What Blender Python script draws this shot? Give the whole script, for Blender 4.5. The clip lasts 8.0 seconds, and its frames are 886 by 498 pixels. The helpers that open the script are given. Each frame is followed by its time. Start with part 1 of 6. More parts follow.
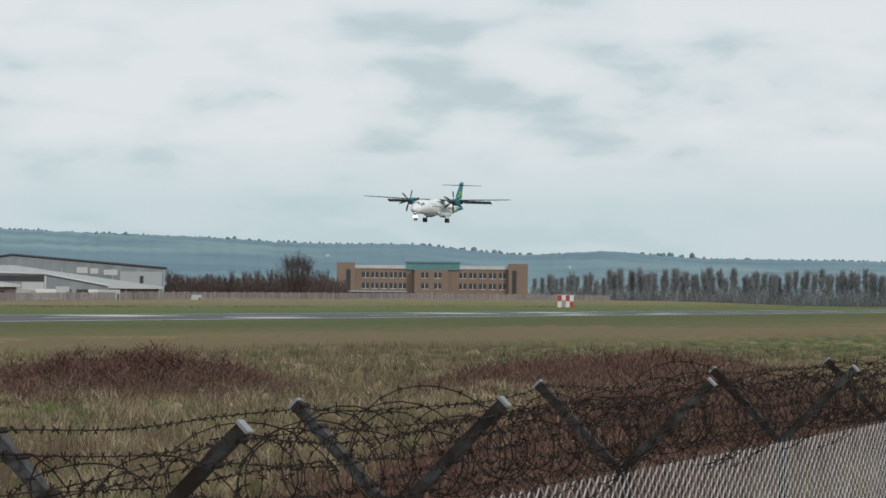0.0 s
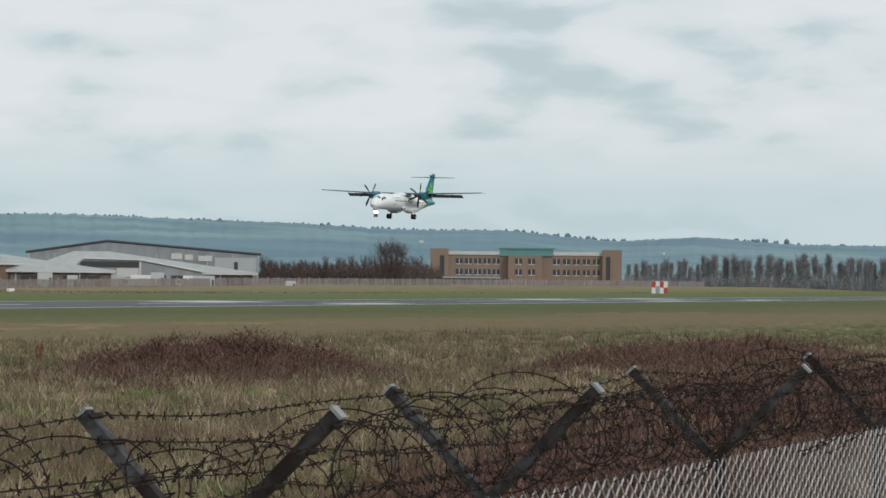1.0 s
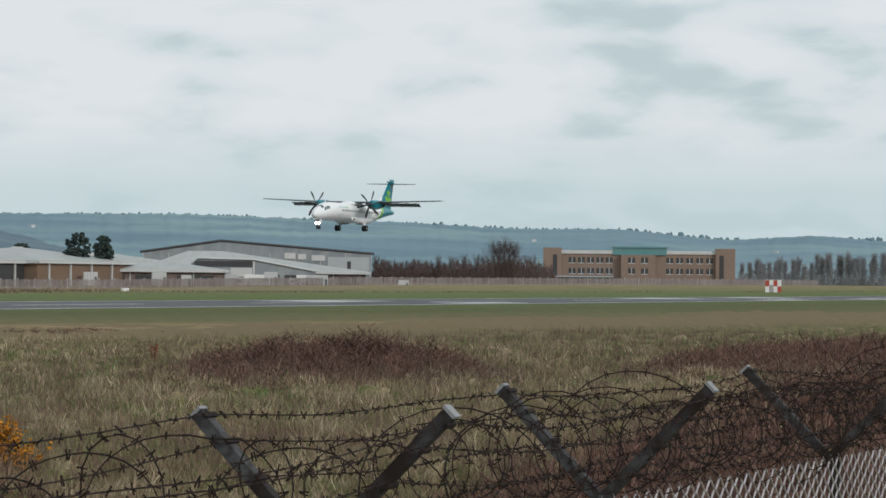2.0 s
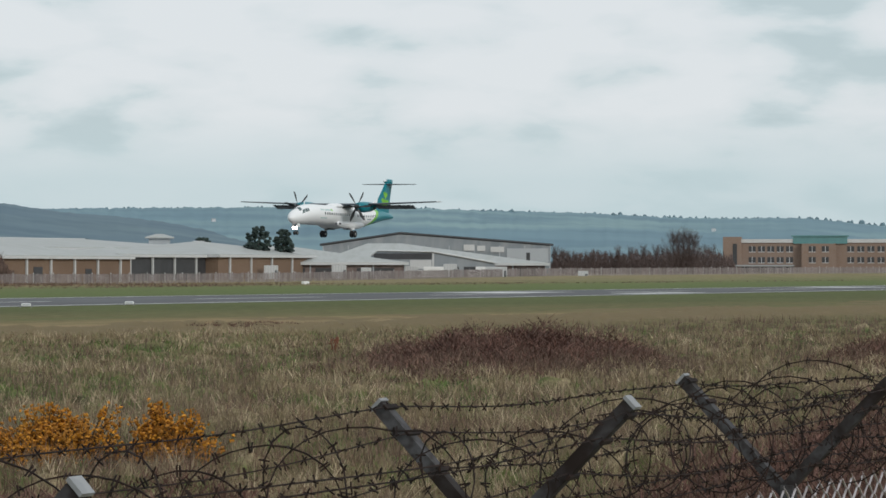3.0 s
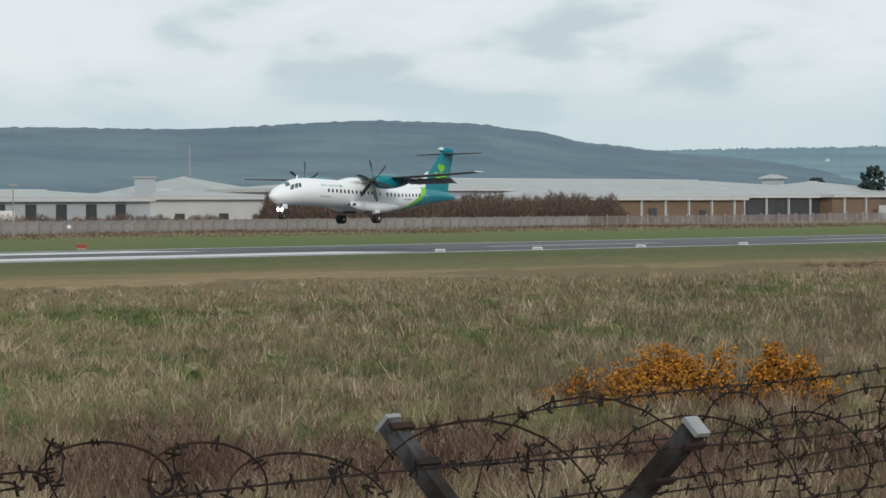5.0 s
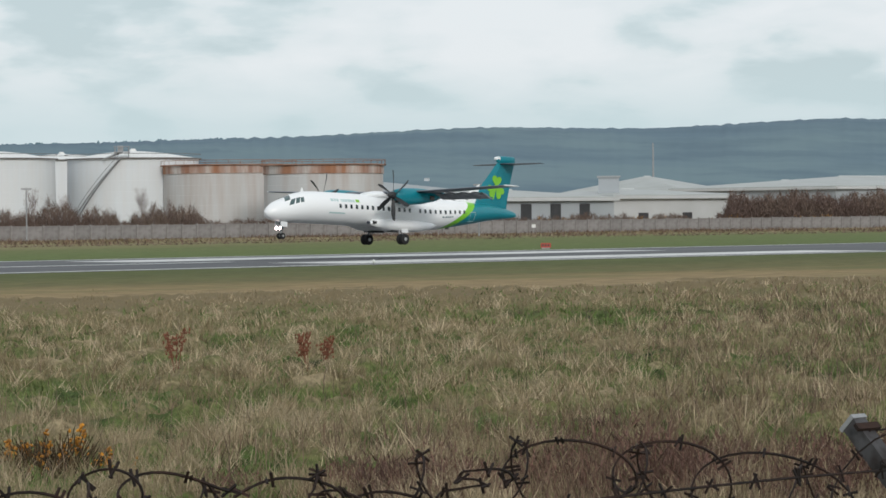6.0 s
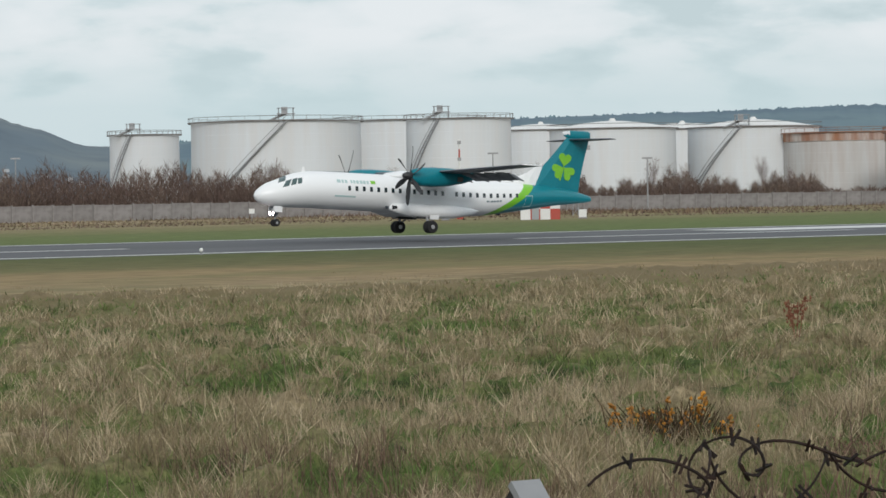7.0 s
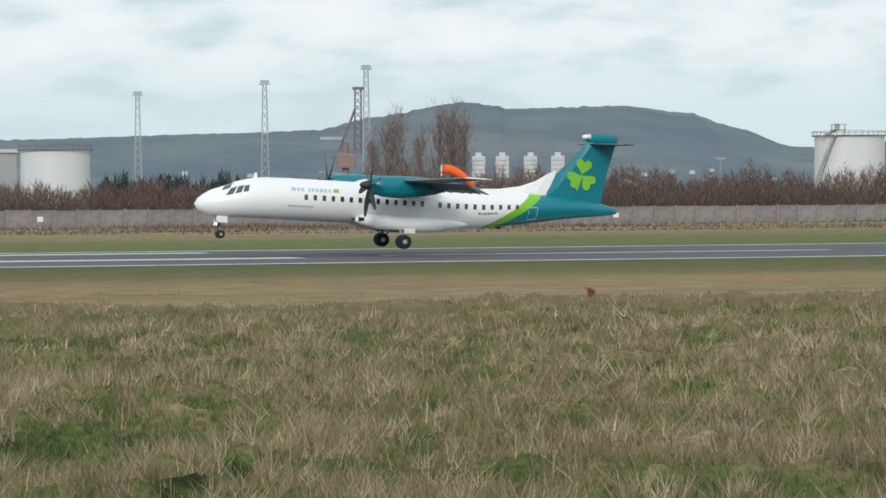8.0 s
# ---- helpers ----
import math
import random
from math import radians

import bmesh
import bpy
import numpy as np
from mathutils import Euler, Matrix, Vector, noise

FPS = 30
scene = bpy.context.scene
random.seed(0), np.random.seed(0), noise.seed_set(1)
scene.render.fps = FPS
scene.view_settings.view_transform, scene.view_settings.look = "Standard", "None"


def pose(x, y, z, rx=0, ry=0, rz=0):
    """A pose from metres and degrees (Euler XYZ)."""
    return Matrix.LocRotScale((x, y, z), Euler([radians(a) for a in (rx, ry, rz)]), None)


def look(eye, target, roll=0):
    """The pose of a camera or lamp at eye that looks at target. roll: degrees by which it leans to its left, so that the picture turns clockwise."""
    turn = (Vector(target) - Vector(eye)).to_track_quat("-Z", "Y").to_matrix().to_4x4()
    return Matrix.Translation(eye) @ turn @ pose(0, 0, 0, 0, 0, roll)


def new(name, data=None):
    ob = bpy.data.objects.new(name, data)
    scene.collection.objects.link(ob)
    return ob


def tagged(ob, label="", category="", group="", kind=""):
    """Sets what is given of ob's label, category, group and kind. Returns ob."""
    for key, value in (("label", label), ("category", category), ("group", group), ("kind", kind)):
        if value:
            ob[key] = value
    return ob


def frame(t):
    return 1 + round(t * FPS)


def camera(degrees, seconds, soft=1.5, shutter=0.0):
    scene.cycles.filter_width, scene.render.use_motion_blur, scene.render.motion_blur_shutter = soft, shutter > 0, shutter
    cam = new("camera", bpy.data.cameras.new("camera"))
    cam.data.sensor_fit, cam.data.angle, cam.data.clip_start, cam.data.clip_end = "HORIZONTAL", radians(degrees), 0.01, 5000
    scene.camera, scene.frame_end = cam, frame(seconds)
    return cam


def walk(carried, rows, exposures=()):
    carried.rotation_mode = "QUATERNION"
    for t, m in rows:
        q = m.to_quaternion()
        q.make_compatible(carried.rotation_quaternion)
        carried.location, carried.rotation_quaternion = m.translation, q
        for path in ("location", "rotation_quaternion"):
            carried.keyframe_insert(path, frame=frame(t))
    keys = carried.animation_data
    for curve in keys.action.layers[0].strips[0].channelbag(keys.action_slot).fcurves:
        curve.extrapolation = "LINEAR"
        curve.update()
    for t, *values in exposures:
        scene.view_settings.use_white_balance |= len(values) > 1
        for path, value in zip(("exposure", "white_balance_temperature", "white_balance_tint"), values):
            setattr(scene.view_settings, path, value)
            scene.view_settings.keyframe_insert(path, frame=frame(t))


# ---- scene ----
cam = camera(16.24, 8.0, soft=1.6)


def aim(yaw, pitch, roll):
    """The standing camera's pose: yaw from the runway's normal, roll about its own axis."""
    return pose(0, 0, 3.3, 90 + pitch, 0, yaw) @ pose(0, 0, 0, 0, 0, roll)


PATH = [(0.0, -71.178, 0.866, 0.558), (0.5, -70.517, 0.924, 0.571), (1.0, -69.451, 0.594, 0.579),
        (2.3, -66.50, 0.47, 0.42), (2.5, -65.824, 0.416, 0.349), (2.9, -64.55, 0.66, 0.06), (3.0, -64.068, 0.382, 0.002), (3.2, -62.93, 0.62, 0.15), (3.5, -61.592, -0.040, 0.528),
        (4.0, -59.348, -0.376, -0.161), (4.2, -58.15, -0.24, -0.2), (4.5, -56.398, -0.327, -0.302), (5.0, -52.774, -0.670, -0.415),
        (5.2, -50.899, -0.436, -0.197), (6.3, -41.363, -0.608, -0.678), (6.5, -39.108, -0.495, -0.595),
        (7.0, -32.812, -1.051, -0.952), (7.5, -26.259, -1.058, -0.470), (8.0, -19.888, -0.898, -0.352)]
EXPOSURES = ((0.0, -0.12), (3.0, -0.12), (3.5, 0.02), (4.0, -0.02), (4.5, -0.06), (5.0, -0.05), (6.5, 0.0), (7.0, -0.03), (7.5, -0.04), (8.0, 0.13))
walk(cam, [(t, aim(y, p, r)) for t, y, p, r in PATH], exposures=EXPOSURES)

# ---- sky and light: a bright overcast day ----
SUN_UP, SUN_ROUND = radians(25), radians(207)
world = bpy.data.worlds.new("overcast_sky")
scene.world = world
world.use_nodes = True
wn, wl = world.node_tree.nodes, world.node_tree.links
wn.clear()


def wnode(kind, **sets):
    n = wn.new(kind)
    for key, value in sets.items():
        n.inputs[key.replace("_", " ")].default_value = value
    return n


w_out = wn.new("ShaderNodeOutputWorld")
w_bg = wnode("ShaderNodeBackground", Strength=1.0)
w_sky = wn.new("ShaderNodeTexSky")
w_sky.sky_type, w_sky.sun_disc = "NISHITA", False
w_sky.sun_elevation, w_sky.sun_rotation = SUN_UP, SUN_ROUND
w_dim = wn.new("ShaderNodeMix")
w_dim.data_type, w_dim.blend_type = "RGBA", "MULTIPLY"
w_dim.inputs["Factor"].default_value = 1.0
w_dim.inputs[7].default_value = (0.08, 0.08, 0.08, 1)
w_tc = wn.new("ShaderNodeTexCoord")
w_map = wn.new("ShaderNodeMapping")
w_map.inputs["Scale"].default_value = (1.0, 1.0, 3.0)
w_map.inputs["Location"].default_value = (0.37, 0.11, 0.0)
w_n1 = wnode("ShaderNodeTexNoise", Scale=24.0, Detail=6.0, Roughness=0.48, Distortion=0.15)
w_n2 = wnode("ShaderNodeTexNoise", Scale=6.0, Detail=3.0, Roughness=0.5)
w_sum = wn.new("ShaderNodeMix")
w_sum.inputs["Factor"].default_value = 0.42
w_ramp = wn.new("ShaderNodeValToRGB")
cr = w_ramp.color_ramp
cr.elements[0].position, cr.elements[0].color = 0.375, (0.56, 0.67, 0.71, 1)
cr.elements[1].position, cr.elements[1].color = 0.56, (0.815, 0.86, 0.895, 1)
cr.elements.new(0.425).color = (0.645, 0.745, 0.785, 1)
cr.elements.new(0.455).color = (0.725, 0.80, 0.835, 1)
cr.elements.new(0.485).color = (0.765, 0.825, 0.862, 1)
w_sep = wn.new("ShaderNodeSeparateXYZ")
w_low = wn.new("ShaderNodeMapRange")
w_low.inputs[1].default_value, w_low.inputs[2].default_value = 0.029, 0.050
w_low.inputs[3].default_value, w_low.inputs[4].default_value = 0.72, 0.0
w_hor = wn.new("ShaderNodeMix")
w_hor.data_type = "RGBA"
w_hor.inputs[7].default_value = (0.57, 0.71, 0.755, 1)
w_mix = wn.new("ShaderNodeMix")
w_mix.data_type = "RGBA"
w_mix.inputs["Factor"].default_value = 0.93
wl.new(w_tc.outputs["Generated"], w_map.inputs["Vector"])
wl.new(w_map.outputs[0], w_n1.inputs["Vector"])
wl.new(w_map.outputs[0], w_n2.inputs["Vector"])
wl.new(w_n1.outputs[0], w_sum.inputs[2])
wl.new(w_n2.outputs[0], w_sum.inputs[3])
wl.new(w_sum.outputs[0], w_ramp.inputs[0])
wl.new(w_tc.outputs["Generated"], w_sep.inputs[0])
wl.new(w_sep.outputs[2], w_low.inputs[0])
wl.new(w_low.outputs[0], w_hor.inputs["Factor"])
wl.new(w_ramp.outputs[0], w_hor.inputs[6])
wl.new(w_sky.outputs[0], w_dim.inputs[6])
wl.new(w_dim.outputs[2], w_mix.inputs[6])
wl.new(w_hor.outputs[2], w_mix.inputs[7])
wl.new(w_mix.outputs[2], w_bg.inputs["Color"])
wl.new(w_bg.outputs[0], w_out.inputs[0])

sun_data = bpy.data.lights.new("sun", "SUN")
sun_data.energy, sun_data.angle, sun_data.color = 1.5, radians(14), (1.0, 0.96, 0.9)
sun = new("sun", sun_data)
sun.matrix_world = look((0, -60, 31), (30, 0, 0))
scene.view_settings.exposure = 0.0


# ---- materials ----
def mat(name, base, rough=0.8, second=None, scale=2.0, amount=0.5, fine=None, fine_scale=30.0, bump=0.0, bump_scale=20.0,
        metal=0.0, stretch=(1, 1, 1), glow=0.0, coords="Object", spec=0.4, jitter=0.0, island=0.0):
    """A surface with two scales of variation: broad patches of a second colour and a fine grain, with relief."""
    m = bpy.data.materials.new(name)
    m.use_nodes = True
    nt = m.node_tree
    b = nt.nodes["Principled BSDF"]
    b.inputs["Roughness"].default_value = rough
    b.inputs["Metallic"].default_value = metal
    b.inputs["Specular IOR Level"].default_value = spec
    tc = nt.nodes.new("ShaderNodeTexCoord")
    mp = nt.nodes.new("ShaderNodeMapping")
    mp.inputs["Scale"].default_value = stretch
    nt.links.new(tc.outputs[coords], mp.inputs[0])
    second = second or tuple(c * 0.8 for c in base)
    n1 = nt.nodes.new("ShaderNodeTexNoise")
    n1.inputs["Scale"].default_value, n1.inputs["Detail"].default_value = scale, 5
    nt.links.new(mp.outputs[0], n1.inputs["Vector"])
    r1 = nt.nodes.new("ShaderNodeMapRange")
    r1.inputs[1].default_value, r1.inputs[2].default_value = 0.5 - 0.35 * (1.05 - amount), 0.5 + 0.35 * (1.05 - amount)
    nt.links.new(n1.outputs[0], r1.inputs[0])
    x1 = nt.nodes.new("ShaderNodeMix")
    x1.data_type = "RGBA"
    x1.inputs[6].default_value, x1.inputs[7].default_value = (*base, 1), (*second, 1)
    nt.links.new(r1.outputs[0], x1.inputs["Factor"])
    fine = fine or tuple(c * 0.72 for c in base)
    n2 = nt.nodes.new("ShaderNodeTexNoise")
    n2.inputs["Scale"].default_value, n2.inputs["Detail"].default_value = fine_scale, 3
    nt.links.new(mp.outputs[0], n2.inputs["Vector"])
    r2 = nt.nodes.new("ShaderNodeMapRange")
    r2.inputs[1].default_value, r2.inputs[2].default_value = 0.42, 0.66
    r2.inputs[4].default_value = 0.7
    nt.links.new(n2.outputs[0], r2.inputs[0])
    x2 = nt.nodes.new("ShaderNodeMix")
    x2.data_type = "RGBA"
    x2.inputs[7].default_value = (*fine, 1)
    nt.links.new(r2.outputs[0], x2.inputs["Factor"])
    nt.links.new(x1.outputs[2], x2.inputs[6])
    last = x2.outputs[2]
    if island:
        gi = nt.nodes.new("ShaderNodeNewGeometry")
        ir = nt.nodes.new("ShaderNodeMapRange")
        ir.inputs[3].default_value, ir.inputs[4].default_value = 1 - island, 1 + island
        nt.links.new(gi.outputs["Random Per Island"], ir.inputs[0])
        ih = nt.nodes.new("ShaderNodeHueSaturation")
        nt.links.new(ir.outputs[0], ih.inputs["Value"])
        nt.links.new(last, ih.inputs["Color"])
        last = ih.outputs[0]
    if jitter:
        oi = nt.nodes.new("ShaderNodeObjectInfo")
        jr = nt.nodes.new("ShaderNodeMapRange")
        jr.inputs[3].default_value, jr.inputs[4].default_value = 1 - jitter, 1 + jitter
        nt.links.new(oi.outputs["Random"], jr.inputs[0])
        hs = nt.nodes.new("ShaderNodeHueSaturation")
        nt.links.new(jr.outputs[0], hs.inputs["Value"])
        nt.links.new(last, hs.inputs["Color"])
        last = hs.outputs[0]
    nt.links.new(last, b.inputs["Base Color"])
    if bump:
        n3 = nt.nodes.new("ShaderNodeTexNoise")
        n3.inputs["Scale"].default_value, n3.inputs["Detail"].default_value = bump_scale, 4
        nt.links.new(mp.outputs[0], n3.inputs["Vector"])
        bp = nt.nodes.new("ShaderNodeBump")
        bp.inputs["Strength"].default_value = bump
        nt.links.new(n3.outputs[0], bp.inputs["Height"])
        nt.links.new(bp.outputs[0], b.inputs["Normal"])
    if glow:
        b.inputs["Emission Color"].default_value = (*base, 1)
        b.inputs["Emission Strength"].default_value = glow
    return m


M = {
    "asphalt": mat("asphalt", (0.075, 0.078, 0.086), 0.85, (0.115, 0.118, 0.125), 0.03, 0.5, (0.05, 0.05, 0.055), 0.5, 0.2, 3, stretch=(0.12, 1, 1)),
    "marking": mat("runway_paint", (0.72, 0.72, 0.70), 0.7, (0.55, 0.55, 0.54), 0.15, 0.4, (0.4, 0.4, 0.4), 1.5),
    "tank_white": mat("tank_white_paint", (0.66, 0.695, 0.725), 0.6, (0.58, 0.60, 0.615), 0.12, 0.4, (0.62, 0.625, 0.63), 0.7, stretch=(1, 1, 0.12)),
    "tank_rust": mat("rusty_tank_paint", (0.55, 0.56, 0.565), 0.8, (0.46, 0.45, 0.44), 0.16, 0.4, (0.42, 0.36, 0.33), 0.5, stretch=(1, 1, 0.10)),
    "rust_rim": mat("rusted_rim", (0.22, 0.10, 0.06), 0.9, (0.36, 0.24, 0.18), 0.4, 0.5),
    "rust_streaks": mat("rust_streaks", (0.50, 0.47, 0.45), 0.85, (0.34, 0.17, 0.10), 0.35, 0.75, (0.24, 0.11, 0.07), 0.6, stretch=(1, 1, 0.15)),
    # crane red dulled by distance haze mixed into the colour
    "crane_red": mat("haze_paled_red_steel", (0.24, 0.17, 0.16), 0.8, (0.30, 0.22, 0.205), 0.3, 0.5),
    "dome": mat("tank_roof_paint", (0.80, 0.80, 0.79), 0.6, (0.7, 0.69, 0.67), 0.2, 0.4),
    "steel": mat("galvanised_steel", (0.36, 0.37, 0.38), 0.55, (0.26, 0.26, 0.27), 3, 0.5, metal=0.3),
    "stair_steel": mat("weathered_steel", (0.20, 0.19, 0.18), 0.7, (0.14, 0.12, 0.11), 1, 0.5),
    "concrete": mat("grey_concrete", (0.27, 0.255, 0.25), 0.9, (0.215, 0.20, 0.195), 0.08, 0.5, (0.17, 0.155, 0.15), 1.2, jitter=0.08),
    "brick": mat("orange_brick", (0.255, 0.195, 0.16), 0.9, (0.215, 0.16, 0.13), 0.1, 0.4, (0.22, 0.145, 0.105), 1.5),
    "shed_brick": mat("brown_brick", (0.20, 0.14, 0.10), 0.9, (0.155, 0.105, 0.075), 0.1, 0.5, (0.17, 0.11, 0.075), 1.2),
    "roof_pale": mat("pale_sheet_roof", (0.41, 0.425, 0.42), 0.6, (0.38, 0.395, 0.385), 0.05, 0.5, (0.34, 0.35, 0.335), 0.6, stretch=(1, 0.2, 1)),
    "roof_grey": mat("grey_sheet_roof", (0.36, 0.38, 0.39), 0.6, (0.30, 0.32, 0.33), 0.05, 0.5),
    "cladding": mat("pale_grey_cladding", (0.41, 0.44, 0.465), 0.6, (0.34, 0.37, 0.395), 0.1, 0.4, stretch=(1, 1, 0.2)),
    "white_wall": mat("white_wall", (0.58, 0.59, 0.595), 0.7, (0.49, 0.50, 0.495), 0.2, 0.4),
    # on doorway, bay and opening panels this colour stands for unlit insides
    "dark": mat("dark_shade_and_trim", (0.04, 0.042, 0.045), 0.5, (0.06, 0.06, 0.065), 0.5, 0.5),
    "glass": mat("window_glass", (0.05, 0.055, 0.06), 0.1, (0.07, 0.075, 0.08), 0.5, 0.4, spec=0.8),
    "green_glass": mat("green_glazing", (0.10, 0.24, 0.25), 0.2, (0.12, 0.28, 0.28), 0.3, 0.4, spec=0.7),
    "post": mat("galvanised_post", (0.085, 0.085, 0.09), 0.85, (0.024, 0.018, 0.016), 4, 0.7, (0.02, 0.014, 0.012), 24, 0.25, 40, spec=0.15),
    "rust_wire": mat("rusty_wire", (0.010, 0.007, 0.0065), 0.9, (0.034, 0.016, 0.011), 12, 0.5, metal=0.1),
    "mesh_wire": mat("galvanised_wire", (0.60, 0.56, 0.57), 0.6, (0.42, 0.39, 0.40), 4, 0.6, (0.30, 0.26, 0.26), 30),
    "red": mat("red_paint", (0.48, 0.07, 0.045), 0.6, (0.4, 0.08, 0.06), 0.8, 0.4),
    "white": mat("white_paint", (0.80, 0.80, 0.79), 0.6, (0.7, 0.7, 0.69), 0.8, 0.4),
    "orange": mat("windsock_orange", (0.85, 0.12, 0.012), 0.7, (0.9, 0.16, 0.02), 1.0, 0.4),
    "flat_wall": mat("pale_render", (0.60, 0.62, 0.64), 0.8, (0.52, 0.54, 0.56), 0.05, 0.4),
    "bark": mat("bare_twigs", (0.10, 0.072, 0.068), 0.9, (0.14, 0.105, 0.095), 0.25, 0.5, (0.055, 0.036, 0.033), 1.2, island=0.35),
    # pale blue-grey: the haze over far trees is put into the twig colour
    "bark_far": mat("hazed_far_twigs", (0.23, 0.235, 0.25), 0.9, (0.29, 0.295, 0.305), 0.1, 0.5, island=0.3),
    # pinkish-brown twigs, lightened by haze painted into the colour
    "tree_twigs": mat("hazed_pinkish_twigs", (0.20, 0.15, 0.14), 0.9, (0.25, 0.20, 0.18), 0.25, 0.5, (0.13, 0.095, 0.088), 1.2, island=0.3),
    "thicket": mat("thicket_stems", (0.11, 0.072, 0.06), 0.9, (0.16, 0.118, 0.088), 0.07, 0.6, (0.07, 0.043, 0.038), 0.5, island=0.4),
    "bramble": mat("bramble_stems", (0.115, 0.056, 0.043), 0.9, (0.17, 0.098, 0.073), 0.7, 0.65, (0.042, 0.020, 0.017), 1.6, island=0.5),
    "conifer": mat("conifer_needles", (0.018, 0.032, 0.030), 0.8, (0.03, 0.05, 0.04), 0.5, 0.5),
    "gorse_flower": mat("gorse_flowers", (0.56, 0.245, 0.014), 0.75, (0.36, 0.15, 0.018), 4, 0.6, (0.28, 0.10, 0.010), 11, island=0.4),
    "gorse_far": mat("far_gorse_flowers", (0.38, 0.19, 0.03), 0.8, (0.24, 0.13, 0.045), 0.3, 0.5, (0.2, 0.12, 0.05), 1.5),
    "gorse_stem": mat("gorse_stems", (0.035, 0.026, 0.012), 0.9, (0.10, 0.06, 0.026), 4, 0.5, island=0.5),
    "straw": mat("dry_grass", (0.33, 0.265, 0.165), 0.85, (0.235, 0.19, 0.105), 0.10, 0.6, (0.12, 0.095, 0.05), 2.1, coords="Object", island=0.25),
    "straw_mid": mat("tan_brown_grass", (0.195, 0.135, 0.098), 0.85, (0.13, 0.086, 0.064), 0.10, 0.6, (0.09, 0.058, 0.044), 1.2, island=0.45),
    "straw_dark": mat("brown_grass", (0.14, 0.085, 0.058), 0.85, (0.085, 0.050, 0.036), 0.10, 0.6, (0.16, 0.105, 0.072), 1.6, island=0.5),
    "green_blade": mat("green_grass", (0.105, 0.185, 0.038), 0.8, (0.165, 0.185, 0.062), 0.12, 0.6, (0.042, 0.08, 0.018), 2.1, island=0.25),
    "pale_straw": mat("bleached_grass", (0.50, 0.41, 0.28), 0.85, (0.40, 0.32, 0.21), 0.3, 0.6, (0.30, 0.23, 0.15), 2.0, island=0.35),
    "dark_tuft": mat("dark_green_grass", (0.07, 0.10, 0.026), 0.85, (0.045, 0.062, 0.02), 0.3, 0.6, (0.08, 0.06, 0.03), 2.0),
    "dock": mat("dead_dock_seed", (0.17, 0.06, 0.035), 0.9, (0.22, 0.09, 0.05), 9, 0.5),
    "ac_white": mat("aircraft_white_paint", (0.82, 0.83, 0.84), 0.28, (0.78, 0.79, 0.80), 0.6, 0.4, (0.76, 0.77, 0.78), 4, spec=0.5),
    # grey paint darkened: the wing underside's shade is in the colour
    "ac_grey": mat("aircraft_shaded_grey", (0.075, 0.09, 0.11), 0.4, (0.06, 0.075, 0.095), 0.8, 0.4),
    "ac_teal": mat("aircraft_teal_paint", (0.004, 0.20, 0.25), 0.3, (0.005, 0.18, 0.23), 0.6, 0.4, (0.004, 0.17, 0.22), 5),
    "ac_lime": mat("aircraft_lime_paint", (0.20, 0.52, 0.03), 0.4, (0.23, 0.56, 0.05), 1, 0.4),
    "ac_dark": mat("propeller_black", (0.022, 0.024, 0.027), 0.45, (0.035, 0.036, 0.038), 2, 0.4),
    "tyre": mat("tyre_rubber", (0.018, 0.018, 0.019), 0.85, (0.026, 0.026, 0.027), 4, 0.5),
    "hub": mat("wheel_hub", (0.5, 0.5, 0.5), 0.4, (0.35, 0.35, 0.35), 6, 0.5, metal=0.5),
    "cabin_glass": mat("cabin_glass", (0.02, 0.03, 0.035), 0.1, (0.03, 0.045, 0.05), 1, 0.4, spec=0.9),
    "cockpit_glass": mat("cockpit_glass", (0.045, 0.085, 0.088), 0.12, (0.07, 0.12, 0.12), 1, 0.4, spec=0.9),
    "flap_grey": mat("flap_grey_paint", (0.20, 0.215, 0.235), 0.45, (0.13, 0.145, 0.16), 1.2, 0.5),
    "hangar_wall": mat("blue_grey_cladding", (0.23, 0.26, 0.285), 0.65, (0.18, 0.205, 0.225), 0.08, 0.5, (0.30, 0.32, 0.335), 0.25, stretch=(1, 1, 0.3)),
    # brown-red walls, darkened to include the shadow band under the eaves
    "shaded_mauve_brick": mat("shaded_mauve_brick", (0.155, 0.115, 0.105), 0.9, (0.21, 0.165, 0.155), 0.12, 0.5, (0.10, 0.075, 0.07), 0.6),
    "pale_fence": mat("pale_palisade", (0.25, 0.22, 0.215), 0.75, (0.18, 0.15, 0.145), 0.06, 0.5, (0.30, 0.27, 0.265), 0.5, island=0.25),
    # far steelwork, its pale blue tint is haze put into the colour
    "hazy_steel": mat("haze_paled_steel", (0.42, 0.46, 0.49), 0.7, (0.36, 0.40, 0.43), 0.3, 0.5),
    # blue-green like the hills: distance haze put into the trees' colour
    "ridge_tree": mat("hazed_hedge_trees", (0.125, 0.20, 0.238), 0.95, (0.16, 0.24, 0.27), 0.01, 0.5, island=0.2),
    "reg": mat("registration_grey", (0.16, 0.22, 0.24), 0.4, (0.18, 0.24, 0.26), 1, 0.4),
    "livery_mark": mat("grey_livery_mark", (0.40, 0.56, 0.56), 0.4, (0.46, 0.60, 0.60), 1, 0.4),
    "lamp_glow": mat("lit_landing_lamp", (1.0, 0.80, 0.76), 0.3, (1.0, 0.8, 0.76), 1, 0.3, (1, 0.8, 0.76), glow=14),
}


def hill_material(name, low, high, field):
    """Hillside with the distance haze put into its colours: broad woods and fields, and small hedged plots."""
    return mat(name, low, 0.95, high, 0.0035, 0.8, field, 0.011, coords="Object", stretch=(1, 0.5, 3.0))


